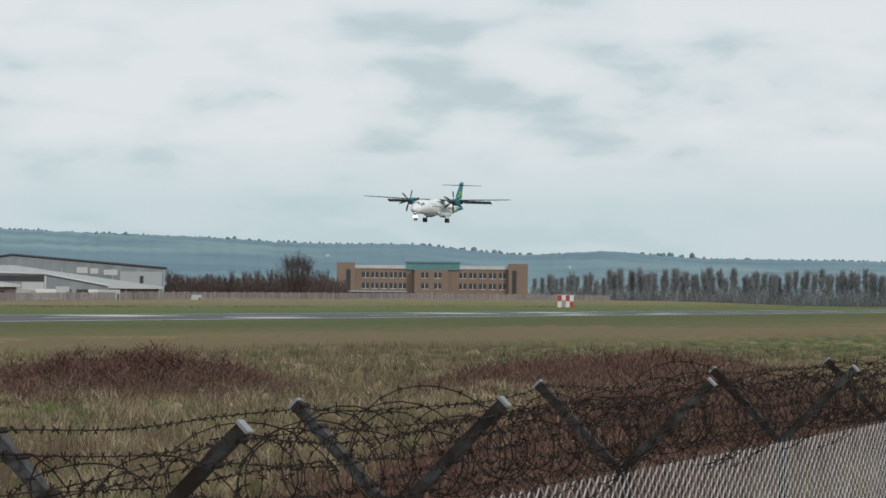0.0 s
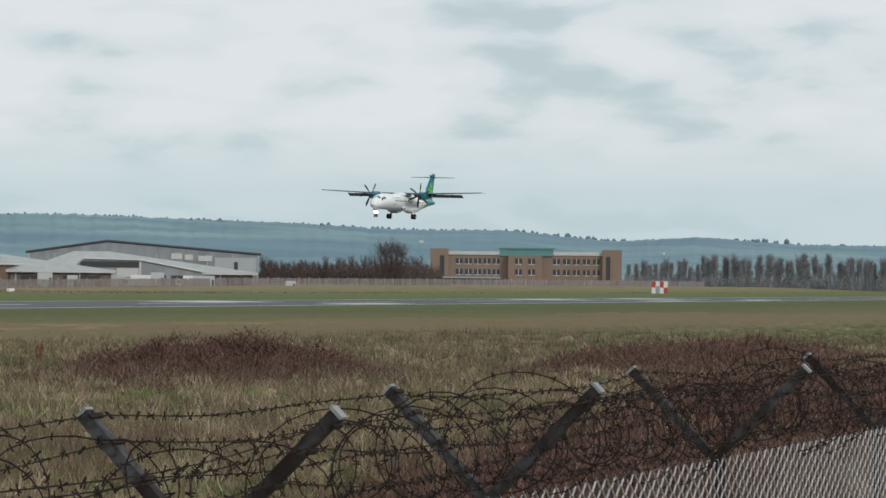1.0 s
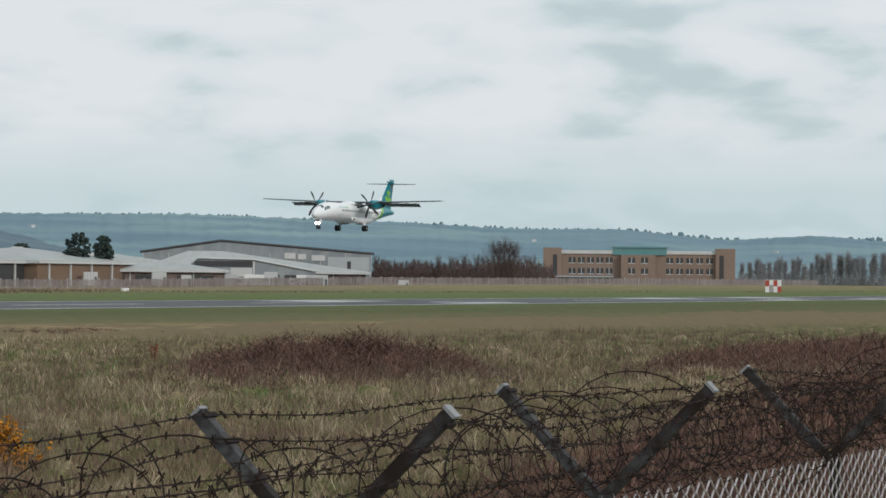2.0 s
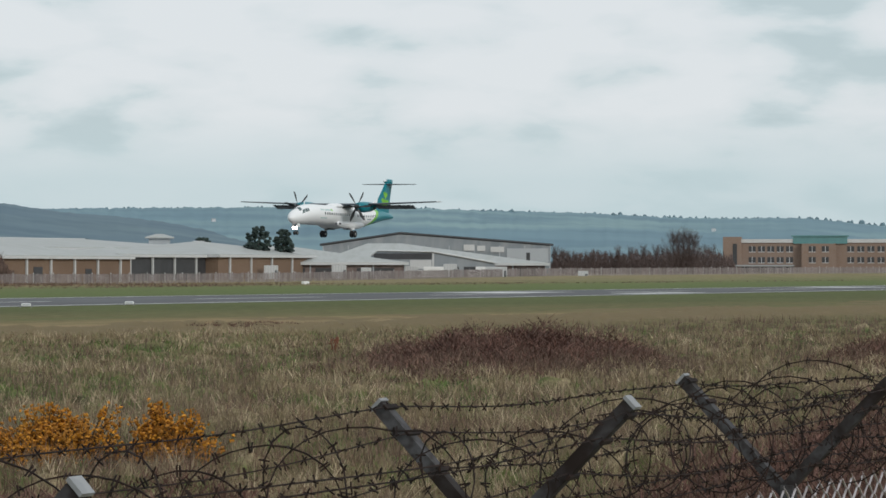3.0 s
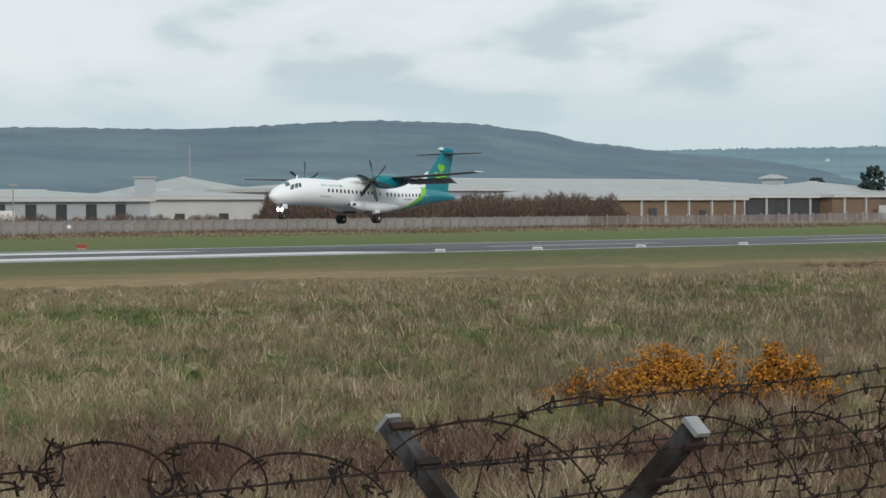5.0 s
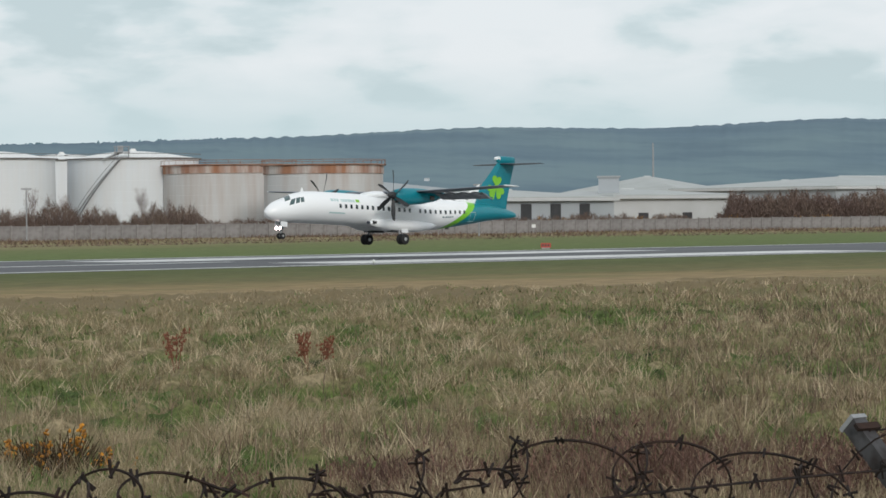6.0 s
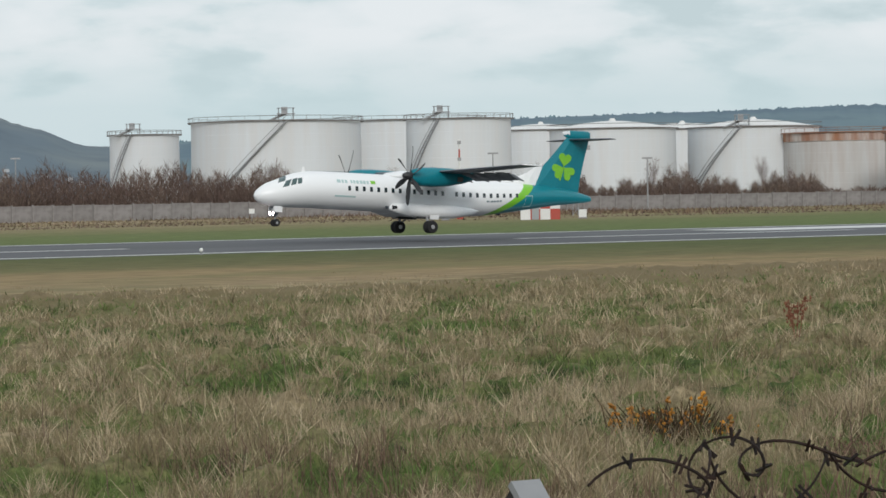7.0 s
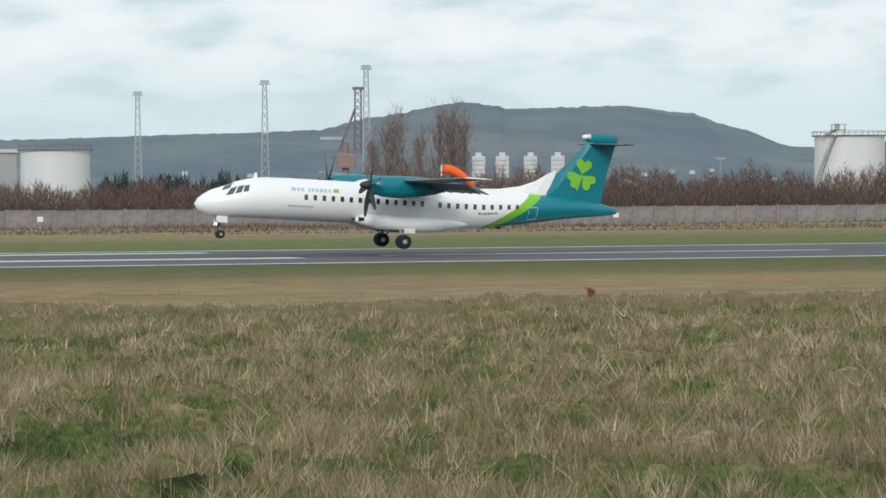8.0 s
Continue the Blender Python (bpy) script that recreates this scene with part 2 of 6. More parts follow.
# these blue-green bases carry the haze as surface colour
M["hill_dark"] = hill_material("hazed_wooded_hillside", (0.112, 0.152, 0.183), (0.155, 0.188, 0.198), (0.085, 0.118, 0.152))
M["hill_pale"] = hill_material("hazed_farmland_hill", (0.15, 0.245, 0.29), (0.21, 0.315, 0.33), (0.11, 0.19, 0.24))
M["hill_mid"] = hill_material("hazed_hillside_fields", (0.10, 0.158, 0.20), (0.135, 0.20, 0.225), (0.078, 0.128, 0.172))


def ground_material():
    """Mown strips beside the runway, rough grass towards the boundary fences."""
    m = bpy.data.materials.new("airfield_grass")
    m.use_nodes = True
    nt = m.node_tree
    b = nt.nodes["Principled BSDF"]
    b.inputs["Roughness"].default_value = 0.95
    b.inputs["Specular IOR Level"].default_value = 0.1
    tc = nt.nodes.new("ShaderNodeTexCoord")
    sep = nt.nodes.new("ShaderNodeSeparateXYZ")
    nt.links.new(tc.outputs["Object"], sep.inputs[0])

    def noise_at(scale, detail, stretch):
        mp = nt.nodes.new("ShaderNodeMapping")
        mp.inputs["Scale"].default_value = stretch
        nt.links.new(tc.outputs["Object"], mp.inputs[0])
        n = nt.nodes.new("ShaderNodeTexNoise")
        n.inputs["Scale"].default_value, n.inputs["Detail"].default_value = scale, detail
        nt.links.new(mp.outputs[0], n.inputs["Vector"])
        return n.outputs[0]

    broad = noise_at(0.05, 5, (0.5, 1, 1))
    fine = noise_at(0.9, 5, (0.6, 1, 1))
    wob = nt.nodes.new("ShaderNodeMath")
    wob.operation = "MULTIPLY_ADD"
    wob.inputs[1].default_value = 22.0
    nt.links.new(broad, wob.inputs[0])
    # the mown strips widen away along the runway
    wide = nt.nodes.new("ShaderNodeMapRange")
    wide.inputs[1].default_value, wide.inputs[2].default_value, wide.inputs[3].default_value, wide.inputs[4].default_value = 42.0, 320.0, 1.0, 0.5
    nt.links.new(sep.outputs[0], wide.inputs[0])
    off = nt.nodes.new("ShaderNodeMath")
    off.operation = "SUBTRACT"
    off.inputs[1].default_value = 177.0
    nt.links.new(sep.outputs[1], off.inputs[0])
    back = nt.nodes.new("ShaderNodeMath")
    back.operation = "MULTIPLY_ADD"
    back.inputs[2].default_value = 177.0
    nt.links.new(off.outputs[0], back.inputs[0])
    nt.links.new(wide.outputs[0], back.inputs[1])
    nt.links.new(back.outputs[0], wob.inputs[2])
    rng = nt.nodes.new("ShaderNodeMapRange")
    rng.inputs[1].default_value, rng.inputs[2].default_value = 11.0, 511.0
    nt.links.new(wob.outputs[0], rng.inputs[0])
    ramp = nt.nodes.new("ShaderNodeValToRGB")
    e = ramp.color_ramp.elements
    e[0].position, e[0].color = 0.0, (0.15, 0.14, 0.068, 1)
    e[1].position, e[1].color = 1.0, (0.16, 0.13, 0.09, 1)
    for y, c in ((90, (0.22, 0.195, 0.10)), (104, (0.27, 0.20, 0.115)), (120, (0.25, 0.185, 0.095)), (130, (0.145, 0.128, 0.058)),
                 (150, (0.095, 0.105, 0.042)), (205, (0.115, 0.15, 0.052)), (240, (0.14, 0.155, 0.062)), (264, (0.22, 0.185, 0.10)),
                 (330, (0.30, 0.23, 0.15)), (400, (0.26, 0.20, 0.145))):
        e.new(y / 500).color = (*c, 1)
    nt.links.new(rng.outputs[0], ramp.inputs[0])
    fr = nt.nodes.new("ShaderNodeMapRange")
    fr.inputs[1].default_value, fr.inputs[2].default_value, fr.inputs[3].default_value, fr.inputs[4].default_value = 0.3, 0.7, 0.72, 1.25
    nt.links.new(fine, fr.inputs[0])
    hs = nt.nodes.new("ShaderNodeHueSaturation")
    nt.links.new(fr.outputs[0], hs.inputs["Value"])
    nt.links.new(ramp.outputs[0], hs.inputs["Color"])
    patch = noise_at(0.11, 4, (0.4, 1, 1))
    pr = nt.nodes.new("ShaderNodeMapRange")
    pr.inputs[1].default_value, pr.inputs[2].default_value, pr.inputs[4].default_value = 0.5, 0.68, 0.55
    nt.links.new(patch, pr.inputs[0])
    gm = nt.nodes.new("ShaderNodeMix")
    gm.data_type = "RGBA"
    gm.inputs[7].default_value = (0.115, 0.13, 0.05, 1)
    nt.links.new(pr.outputs[0], gm.inputs["Factor"])
    nt.links.new(hs.outputs[0], gm.inputs[6])
    nt.links.new(gm.outputs[2], b.inputs["Base Color"])
    bp = nt.nodes.new("ShaderNodeBump")
    bp.inputs["Strength"].default_value, bp.inputs["Distance"].default_value = 0.6, 0.3
    nt.links.new(fine, bp.inputs["Height"])
    nt.links.new(bp.outputs[0], b.inputs["Normal"])
    return m



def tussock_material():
    """Matted rough grass: straw on the tussocks, green between them, with shade put into the colour of the lows."""
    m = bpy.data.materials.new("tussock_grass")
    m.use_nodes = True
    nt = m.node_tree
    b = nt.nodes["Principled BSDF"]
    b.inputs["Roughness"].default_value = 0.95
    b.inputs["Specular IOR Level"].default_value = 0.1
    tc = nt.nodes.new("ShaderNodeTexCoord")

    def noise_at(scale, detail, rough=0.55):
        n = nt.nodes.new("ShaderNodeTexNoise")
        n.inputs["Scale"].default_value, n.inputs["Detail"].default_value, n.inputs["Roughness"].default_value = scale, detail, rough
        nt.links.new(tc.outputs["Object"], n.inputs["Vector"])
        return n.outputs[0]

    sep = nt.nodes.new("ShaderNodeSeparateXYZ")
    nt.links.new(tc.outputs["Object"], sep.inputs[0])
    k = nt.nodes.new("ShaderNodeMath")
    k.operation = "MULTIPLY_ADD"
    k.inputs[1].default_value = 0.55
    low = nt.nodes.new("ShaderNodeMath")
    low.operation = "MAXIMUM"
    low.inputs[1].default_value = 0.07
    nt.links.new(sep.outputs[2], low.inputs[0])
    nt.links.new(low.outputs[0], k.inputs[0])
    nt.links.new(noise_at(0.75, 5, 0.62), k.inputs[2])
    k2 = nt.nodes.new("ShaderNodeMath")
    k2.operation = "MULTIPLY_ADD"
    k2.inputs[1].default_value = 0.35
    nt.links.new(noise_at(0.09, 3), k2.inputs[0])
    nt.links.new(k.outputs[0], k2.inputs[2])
    # the ramp's dark end paints shade into the gaps between tussocks
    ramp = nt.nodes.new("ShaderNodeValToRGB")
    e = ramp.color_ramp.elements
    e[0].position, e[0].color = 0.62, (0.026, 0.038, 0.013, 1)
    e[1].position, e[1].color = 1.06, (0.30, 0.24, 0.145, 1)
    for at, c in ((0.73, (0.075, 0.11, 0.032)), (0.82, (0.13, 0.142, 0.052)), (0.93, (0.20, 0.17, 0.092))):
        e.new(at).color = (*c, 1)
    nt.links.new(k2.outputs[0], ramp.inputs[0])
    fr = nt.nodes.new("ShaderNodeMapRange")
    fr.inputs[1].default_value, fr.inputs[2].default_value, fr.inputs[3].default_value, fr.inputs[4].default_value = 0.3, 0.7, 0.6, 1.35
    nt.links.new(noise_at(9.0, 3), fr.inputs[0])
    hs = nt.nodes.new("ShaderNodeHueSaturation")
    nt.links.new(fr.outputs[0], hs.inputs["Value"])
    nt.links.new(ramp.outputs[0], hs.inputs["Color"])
    # it thins into the tan mown strip
    fade = nt.nodes.new("ShaderNodeMapRange")
    fade.inputs[1].default_value, fade.inputs[2].default_value, fade.inputs[4].default_value = 68.0, 96.0, 0.92
    along = nt.nodes.new("ShaderNodeMath")
    along.operation = "MULTIPLY_ADD"
    along.inputs[1].default_value = 0.12
    nt.links.new(sep.outputs[0], along.inputs[0])
    nt.links.new(sep.outputs[1], along.inputs[2])
    nt.links.new(along.outputs[0], fade.inputs[0])
    tan_mix = nt.nodes.new("ShaderNodeMix")
    tan_mix.data_type = "RGBA"
    tan_mix.inputs[7].default_value = (0.20, 0.152, 0.088, 1)
    nt.links.new(fade.outputs[0], tan_mix.inputs["Factor"])
    nt.links.new(hs.outputs[0], tan_mix.inputs[6])
    nt.links.new(tan_mix.outputs[2], b.inputs["Base Color"])
    bp = nt.nodes.new("ShaderNodeBump")
    bp.inputs["Strength"].default_value, bp.inputs["Distance"].default_value = 0.8, 0.08
    nt.links.new(noise_at(12.0, 3), bp.inputs["Height"])
    nt.links.new(bp.outputs[0], b.inputs["Normal"])
    return m


M["ground"] = ground_material()
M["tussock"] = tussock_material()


def livery_material():
    """White fuselage with a teal tail behind a slanting lime band."""
    m = bpy.data.materials.new("aircraft_livery")
    m.use_nodes = True
    nt = m.node_tree
    b = nt.nodes["Principled BSDF"]
    b.inputs["Roughness"].default_value = 0.3
    tc = nt.nodes.new("ShaderNodeTexCoord")
    sep = nt.nodes.new("ShaderNodeSeparateXYZ")
    nt.links.new(tc.outputs["Object"], sep.inputs[0])

    def math_node(op, a, c):
        n = nt.nodes.new("ShaderNodeMath")
        n.operation = op
        for k, v in enumerate((a, c)):
            if isinstance(v, (int, float)):
                n.inputs[k].default_value = v
            else:
                nt.links.new(v, n.inputs[k])
        return n.outputs[0]

    # how far aft of the slanting edge: x - 2.7 - 2.0 (z - 1) + a bulge
    zz = math_node("SUBTRACT", sep.outputs[2], 1.3)
    slope = math_node("MULTIPLY", zz, 1.85)
    edge = math_node("SUBTRACT", math_node("SUBTRACT", sep.outputs[0], 4.95), slope)
    bulge = math_node("MULTIPLY", math_node("MULTIPLY", zz, zz), 0.16)
    edge = math_node("ADD", edge, bulge)
    noise_n = nt.nodes.new("ShaderNodeTexNoise")
    noise_n.inputs["Scale"].default_value = 0.7
    wr = nt.nodes.new("ShaderNodeMix")
    wr.data_type = "RGBA"
    wr.inputs[6].default_value, wr.inputs[7].default_value = (0.84, 0.85, 0.86, 1), (0.78, 0.79, 0.80, 1)
    nt.links.new(noise_n.outputs[0], wr.inputs["Factor"])
    last = wr.outputs[2]
    for start, colour in ((0.0, (0.19, 0.52, 0.03, 1)), (0.85, (0.004, 0.20, 0.25, 1))):
        x = nt.nodes.new("ShaderNodeMix")
        x.data_type = "RGBA"
        x.inputs[7].default_value = colour
        nt.links.new(math_node("GREATER_THAN", edge, start), x.inputs["Factor"])
        nt.links.new(last, x.inputs[6])
        last = x.outputs[2]
    nt.links.new(last, b.inputs["Base Color"])
    return m


M["livery"] = livery_material()


# ---- mesh helpers ----
class Build:
    """Collects vertices and faces of one mesh."""

    def __init__(self):
        self.v, self.f = [], []

    def add(self, verts, faces):
        n = len(self.v)
        self.v += [tuple(p) for p in verts]
        self.f += [tuple(n + i for i in q) for q in faces]
        return self

    def box(self, x0, x1, y0, y1, z0, z1, m=None):
        p = [Vector((x, y, z)) for z in (z0, z1) for y in (y0, y1) for x in (x0, x1)]
        if m is not None:
            p = [m @ q for q in p]
        return self.add(p, [(0, 2, 3, 1), (4, 5, 7, 6), (0, 1, 5, 4), (2, 6, 7, 3), (0, 4, 6, 2), (1, 3, 7, 5)])

    def chamfer_box(self, x0, x1, y0, y1, z0, z1, c=0.02):
        ring = lambda z, d: [(x0 + d, y0, z), (x1 - d, y0, z), (x1, y0 + d, z), (x1, y1 - d, z), (x1 - d, y1, z), (x0 + d, y1, z), (x0, y1 - d, z), (x0, y0 + d, z)]
        inner = lambda z: [(x0 + c, y0 + c, z), (x1 - c, y0 + c, z), (x1 - c, y0 + c, z), (x1 - c, y1 - c, z), (x1 - c, y1 - c, z), (x0 + c, y1 - c, z), (x0 + c, y1 - c, z), (x0 + c, y0 + c, z)]
        return self.loft([ring(z0, c), ring(z1 - c, c), inner(z1)])

    def loft(self, rings, caps=True):
        n, k = len(rings[0]), len(rings)
        v = [p for r in rings for p in r]
        f = [(i * n + j, i * n + (j + 1) % n, (i + 1) * n + (j + 1) % n, (i + 1) * n + j) for i in range(k - 1) for j in range(n)]
        if caps:
            f += [tuple(range(n))[::-1], tuple((k - 1) * n + j for j in range(n))]
        return self.add(v, f)

    def tube(self, path, radius, sides=5):
        """A tube along a path; radius one number or one for each point."""
        path = [Vector(p) for p in path]
        rings = []
        for i, p in enumerate(path):
            way = (path[min(i + 1, len(path) - 1)] - path[max(i - 1, 0)]).normalized()
            a = way.cross(Vector((0.12, 0.97, 0.2))).normalized()
            b = way.cross(a)
            r = radius[i] if isinstance(radius, (list, tuple)) else radius
            rings.append([p + (a * math.cos(2 * math.pi * j / sides) + b * math.sin(2 * math.pi * j / sides)) * r for j in range(sides)])
        return self.loft(rings)

    def lathe(self, profile, sides=24, m=None):
        """Turned about z: profile of (radius, height)."""
        rings = [[Vector((r * math.cos(2 * math.pi * j / sides), r * math.sin(2 * math.pi * j / sides), z)) for j in range(sides)] for r, z in profile]
        if m is not None:
            rings = [[m @ p for p in r] for r in rings]
        return self.loft(rings)

    def mesh(self, name, material, smooth=False):
        me = bpy.data.meshes.new(name)
        me.from_pydata(self.v, [], self.f)
        me.materials.append(material)
        if smooth:
            me.shade_smooth()
        me.update()
        return me


def part(name, build, material, parent=None, label="", smooth=False, at=None):
    ob = new(name, build.mesh(name, material, smooth))
    if parent is not None:
        ob.parent = parent
    if at is not None:
        ob.matrix_basis = at
    if label:
        ob["label"] = label
    return ob


def thing(name, label, category, at=None, group="", kind=""):
    ob = new(name)
    ob.empty_display_size = 0.2
    if at is not None:
        ob.matrix_basis = at
    return tagged(ob, label, category, group, kind)


def bearing(degrees, far):
    """A place on the plan: degrees clockwise from the runway's normal, metres from the standpoint."""
    return far * math.sin(radians(degrees)), far * math.cos(radians(degrees))


def facing(degrees, far, z=0.0):
    """A pose whose x axis runs to the right as seen from the standpoint, and y away from it."""
    x, y = bearing(degrees, far)
    return pose(x, y, z, 0, 0, -degrees)


def blades(name, base, height, width, lean, material, rng, bend=0.5, thin=False):
    """Many blades or stems as one mesh: base (n, 3), height, width and lean (n,)."""
    n = len(base)
    turn = rng.uniform(0, 2 * np.pi, n)
    side = np.stack([np.cos(turn), np.sin(turn), np.zeros(n)], 1) * (width / 2)[:, None]
    fall = rng.uniform(0, 2 * np.pi, n)
    out = np.stack([np.cos(fall), np.sin(fall), np.zeros(n)], 1) * (lean * height)[:, None]
    up = np.zeros((n, 3))
    up[:, 2] = height
    mid = base + out * 0.3 * bend + up * 0.55
    tip = base + out + up
    if thin:
        v = np.stack([base - side, base + side, tip], 1).reshape(-1, 3)
        tri = np.arange(3 * n).reshape(-1, 3)
    else:
        v = np.stack([base - side, base + side, mid - side * 0.8, mid + side * 0.8, tip], 1).reshape(-1, 3)
        k = np.arange(n)[:, None] * 5
        tri = np.concatenate([k + [0, 1, 3], k + [0, 3, 2], k + [2, 3, 4]], 0)
    me = bpy.data.meshes.new(name)
    me.vertices.add(len(v))
    me.vertices.foreach_set("co", v.ravel())
    me.loops.add(tri.size)
    me.loops.foreach_set("vertex_index", tri.ravel().astype(np.int32))
    me.polygons.add(len(tri))
    me.polygons.foreach_set("loop_start", np.arange(0, tri.size, 3, dtype=np.int32))
    me.update(calc_edges=True)
    me.materials.append(material)
    return new(name, me)


# ---- ground, runway, hills ----
RUNWAY_NEAR, RUNWAY_FAR, CENTRE = 155.0, 201.5, 177.0


def ground():
    b = Build()
    ring = [(4900 * math.cos(a), 4900 * math.sin(a), 0) for a in np.linspace(0, 2 * math.pi, 49)[:-1]]
    b.add(ring, [tuple(range(48))])
    tagged(part("ground", b, M["ground"]), "airfield grass, mown beside the runway and rough beyond", "grass", kind="structure")
    b = Build().box(-900, 1500, RUNWAY_NEAR, RUNWAY_FAR, -0.2, 0.02)
    tagged(part("runway", b, M["asphalt"]), "grey asphalt runway with worn white edge lines", "runway", kind="structure")


def runway_markings():
    run = bpy.data.objects["runway"]

    def stripe(name, x0, x1, y0, y1):
        part(name, Build().box(x0, x1, y0, y1, 0.021, 0.026), M["marking"], run)

    stripe("edge_line", -900, 1500, RUNWAY_NEAR + 1.0, RUNWAY_NEAR + 2.2)
    stripe("edge_line", -900, 1500, RUNWAY_FAR - 2.2, RUNWAY_FAR - 1.0)
    for x in range(-840, 1400, 60):
        if not 150 < x < 215:
            stripe("centre_dash", x, x + 30, CENTRE - 0.9, CENTRE + 0.3)
    for y0, y1 in ((160, 169), (184, 193)):
        stripe("aiming_mark", 147, 207, y0, y1)
    for x0 in (395, 545, 610):
        for y0, y1 in ((161, 167), (182, 194)):
            stripe("touchdown_mark", x0, x0 + 24, y0, y1)
    for y0, y1 in ((170.5, 173.5), (191, 194)):
        stripe("touchdown_mark", 28, 53.4, y0, y1)


SUMMITS_FAR = ((10, 0.75), (30, 0.9), (52, 1.0), (58, 1.13), (62.5, 1.16), (66, 1.06), (69, 0.94), (70.5, 0.95), (72.6, 0.77), (74.2, 0.85), (76, 0.73), (82, 0.68), (95, 0.6))
SUMMITS_MID = ((25.6, 0.2), (28, 1.0), (30, 1.2), (34, 1.33), (37.2, 1.39), (41, 1.47), (45, 1.62), (48, 1.57), (51.5, 1.71), (53.2, 1.65), (54.5, 1.49), (55.5, 1.26), (57.5, 1.02), (62, 0.5), (66, 0.1))
SUMMITS_WEST = ((-20, 0.7), (5, 1.05), (11.8, 1.15), (16.2, 1.26), (17.6, 1.31), (18.6, 1.54), (20.3, 1.81), (21.2, 1.68), (23.2, 1.72), (24.4, 1.58), (25.3, 1.30), (26.3, 0.95), (29, 0.75), (34, 0.2))


def hill(name, summits, far, material, label, rough, seed):
    """A ridge as a strip of terrain: it rises from its foot to the crest and falls off behind."""
    d0, d1 = summits[0][0], summits[-1][0]
    us = np.arange(d0, d1 + 0.01, 0.06)
    xs, es = [s[0] for s in summits], [s[1] for s in summits]
    rows = []
    for k, (r, share) in enumerate(((0.70, 0.0), (0.78, 0.22), (0.85, 0.48), (0.91, 0.72), (0.96, 0.92), (1.0, 1.0), (1.04, 0.85), (1.10, 0.3))):
        row = []
        for u in us:
            i = max(0, min(len(xs) - 2, int(np.searchsorted(xs, u)) - 1))
            s = (u - xs[i]) / (xs[i + 1] - xs[i])
            s = s * 0.45 + 0.55 * s * s * (3 - 2 * s)
            crest = far * math.tan(radians(es[i] + (es[i + 1] - es[i]) * s))
            x, y = bearing(u, far * r)
            bump = noise.noise(Vector((u * 0.9 + seed, r * 5, seed))) * 0.06 * (1 - share) + rough * noise.noise(Vector((u * 7, seed, r * 3))) * share
            bump += 0.7 * rough * max(0.0, noise.noise(Vector((u * 26, seed + 3, 0)))) * share
            row.append((x, y, max(-2, crest * (share + bump * (1 if 0 < share else 0))) + 3.3 * share))
        rows.append(row)
    b = Build()
    n = len(us)
    b.add([p for r in rows for p in r], [(i * n + j, i * n + j + 1, (i + 1) * n + j + 1, (i + 1) * n + j) for i in range(len(rows) - 1) for j in range(n - 1)])
    tagged(part(name, b, material, smooth=True), label, "hill", kind="structure")


def ridge_trees(name, summits, far, count, seed, label):
    """Hedges and small woods as clumps of low crowns along the crest and the slopes."""
    rng = random.Random(seed)
    xs, es = [q[0] for q in summits], [q[1] for q in summits]
    b = Build()
    u = xs[0] + 1
    while u < xs[-1] - 1 and count > 0:
        u += rng.expovariate(1 / 0.11)
        share = 1.0
        r = float(np.interp(share, (0.48, 0.72, 0.92, 1.0), (0.85, 0.91, 0.96, 1.0)))
        z = 3.3 * share + far * math.tan(radians(float(np.interp(u, xs, es)))) * share - 7
        run = rng.randint(3, 22)
        for k in range(run):
            x, y = bearing(u + k * rng.uniform(0.03, 0.06), far * r + rng.uniform(-12, 12))
            w, h = rng.uniform(1.8, 4.0), rng.uniform(6.5, 9.5)
            m = pose(x, y, z + rng.uniform(-1, 0.5), 0, 0, rng.uniform(0, 90))
            b.lathe([(w * 0.6, 0), (w, h * 0.35), (w * 0.8, h * 0.75), (w * 0.25, h)], 6, m)
            count -= 1
        u += run * 0.045
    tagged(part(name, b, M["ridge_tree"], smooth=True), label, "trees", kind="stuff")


def hills():
    ridge_trees("ridge_trees", SUMMITS_FAR, 4300, 2200, 61, "hedges and small woods on the far ridge")
    ridge_trees("ridge_trees", SUMMITS_MID, 3900, 260, 62, "scattered trees on the mountain crest")
    ridge_trees("ridge_trees", SUMMITS_WEST, 3800, 500, 63, "hedges and woods on the western hill")
    hill("hill_far", SUMMITS_FAR, 4300, M["hill_pale"], "farmland ridge in the far distance, haze painted as pale blue-green", 0.03, 2.0)
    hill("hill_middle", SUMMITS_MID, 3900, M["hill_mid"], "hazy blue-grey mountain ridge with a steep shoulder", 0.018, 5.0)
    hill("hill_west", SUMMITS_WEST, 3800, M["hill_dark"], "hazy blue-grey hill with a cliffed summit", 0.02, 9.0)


ground()
runway_markings()
hills()


# ---- the aircraft: local x runs aft, y to its right, z up; the origin lies between the main wheels on the ground ----
def ring(x, zc, ry, rz, n=28, power=2.0):
    out = []
    for j in range(n):
        a = 2 * math.pi * j / n
        c, s = math.cos(a), math.sin(a)
        out.append((x, ry * math.copysign(abs(c) ** (2 / power), c), zc + rz * math.copysign(abs(s) ** (2 / power), s)))
    return out


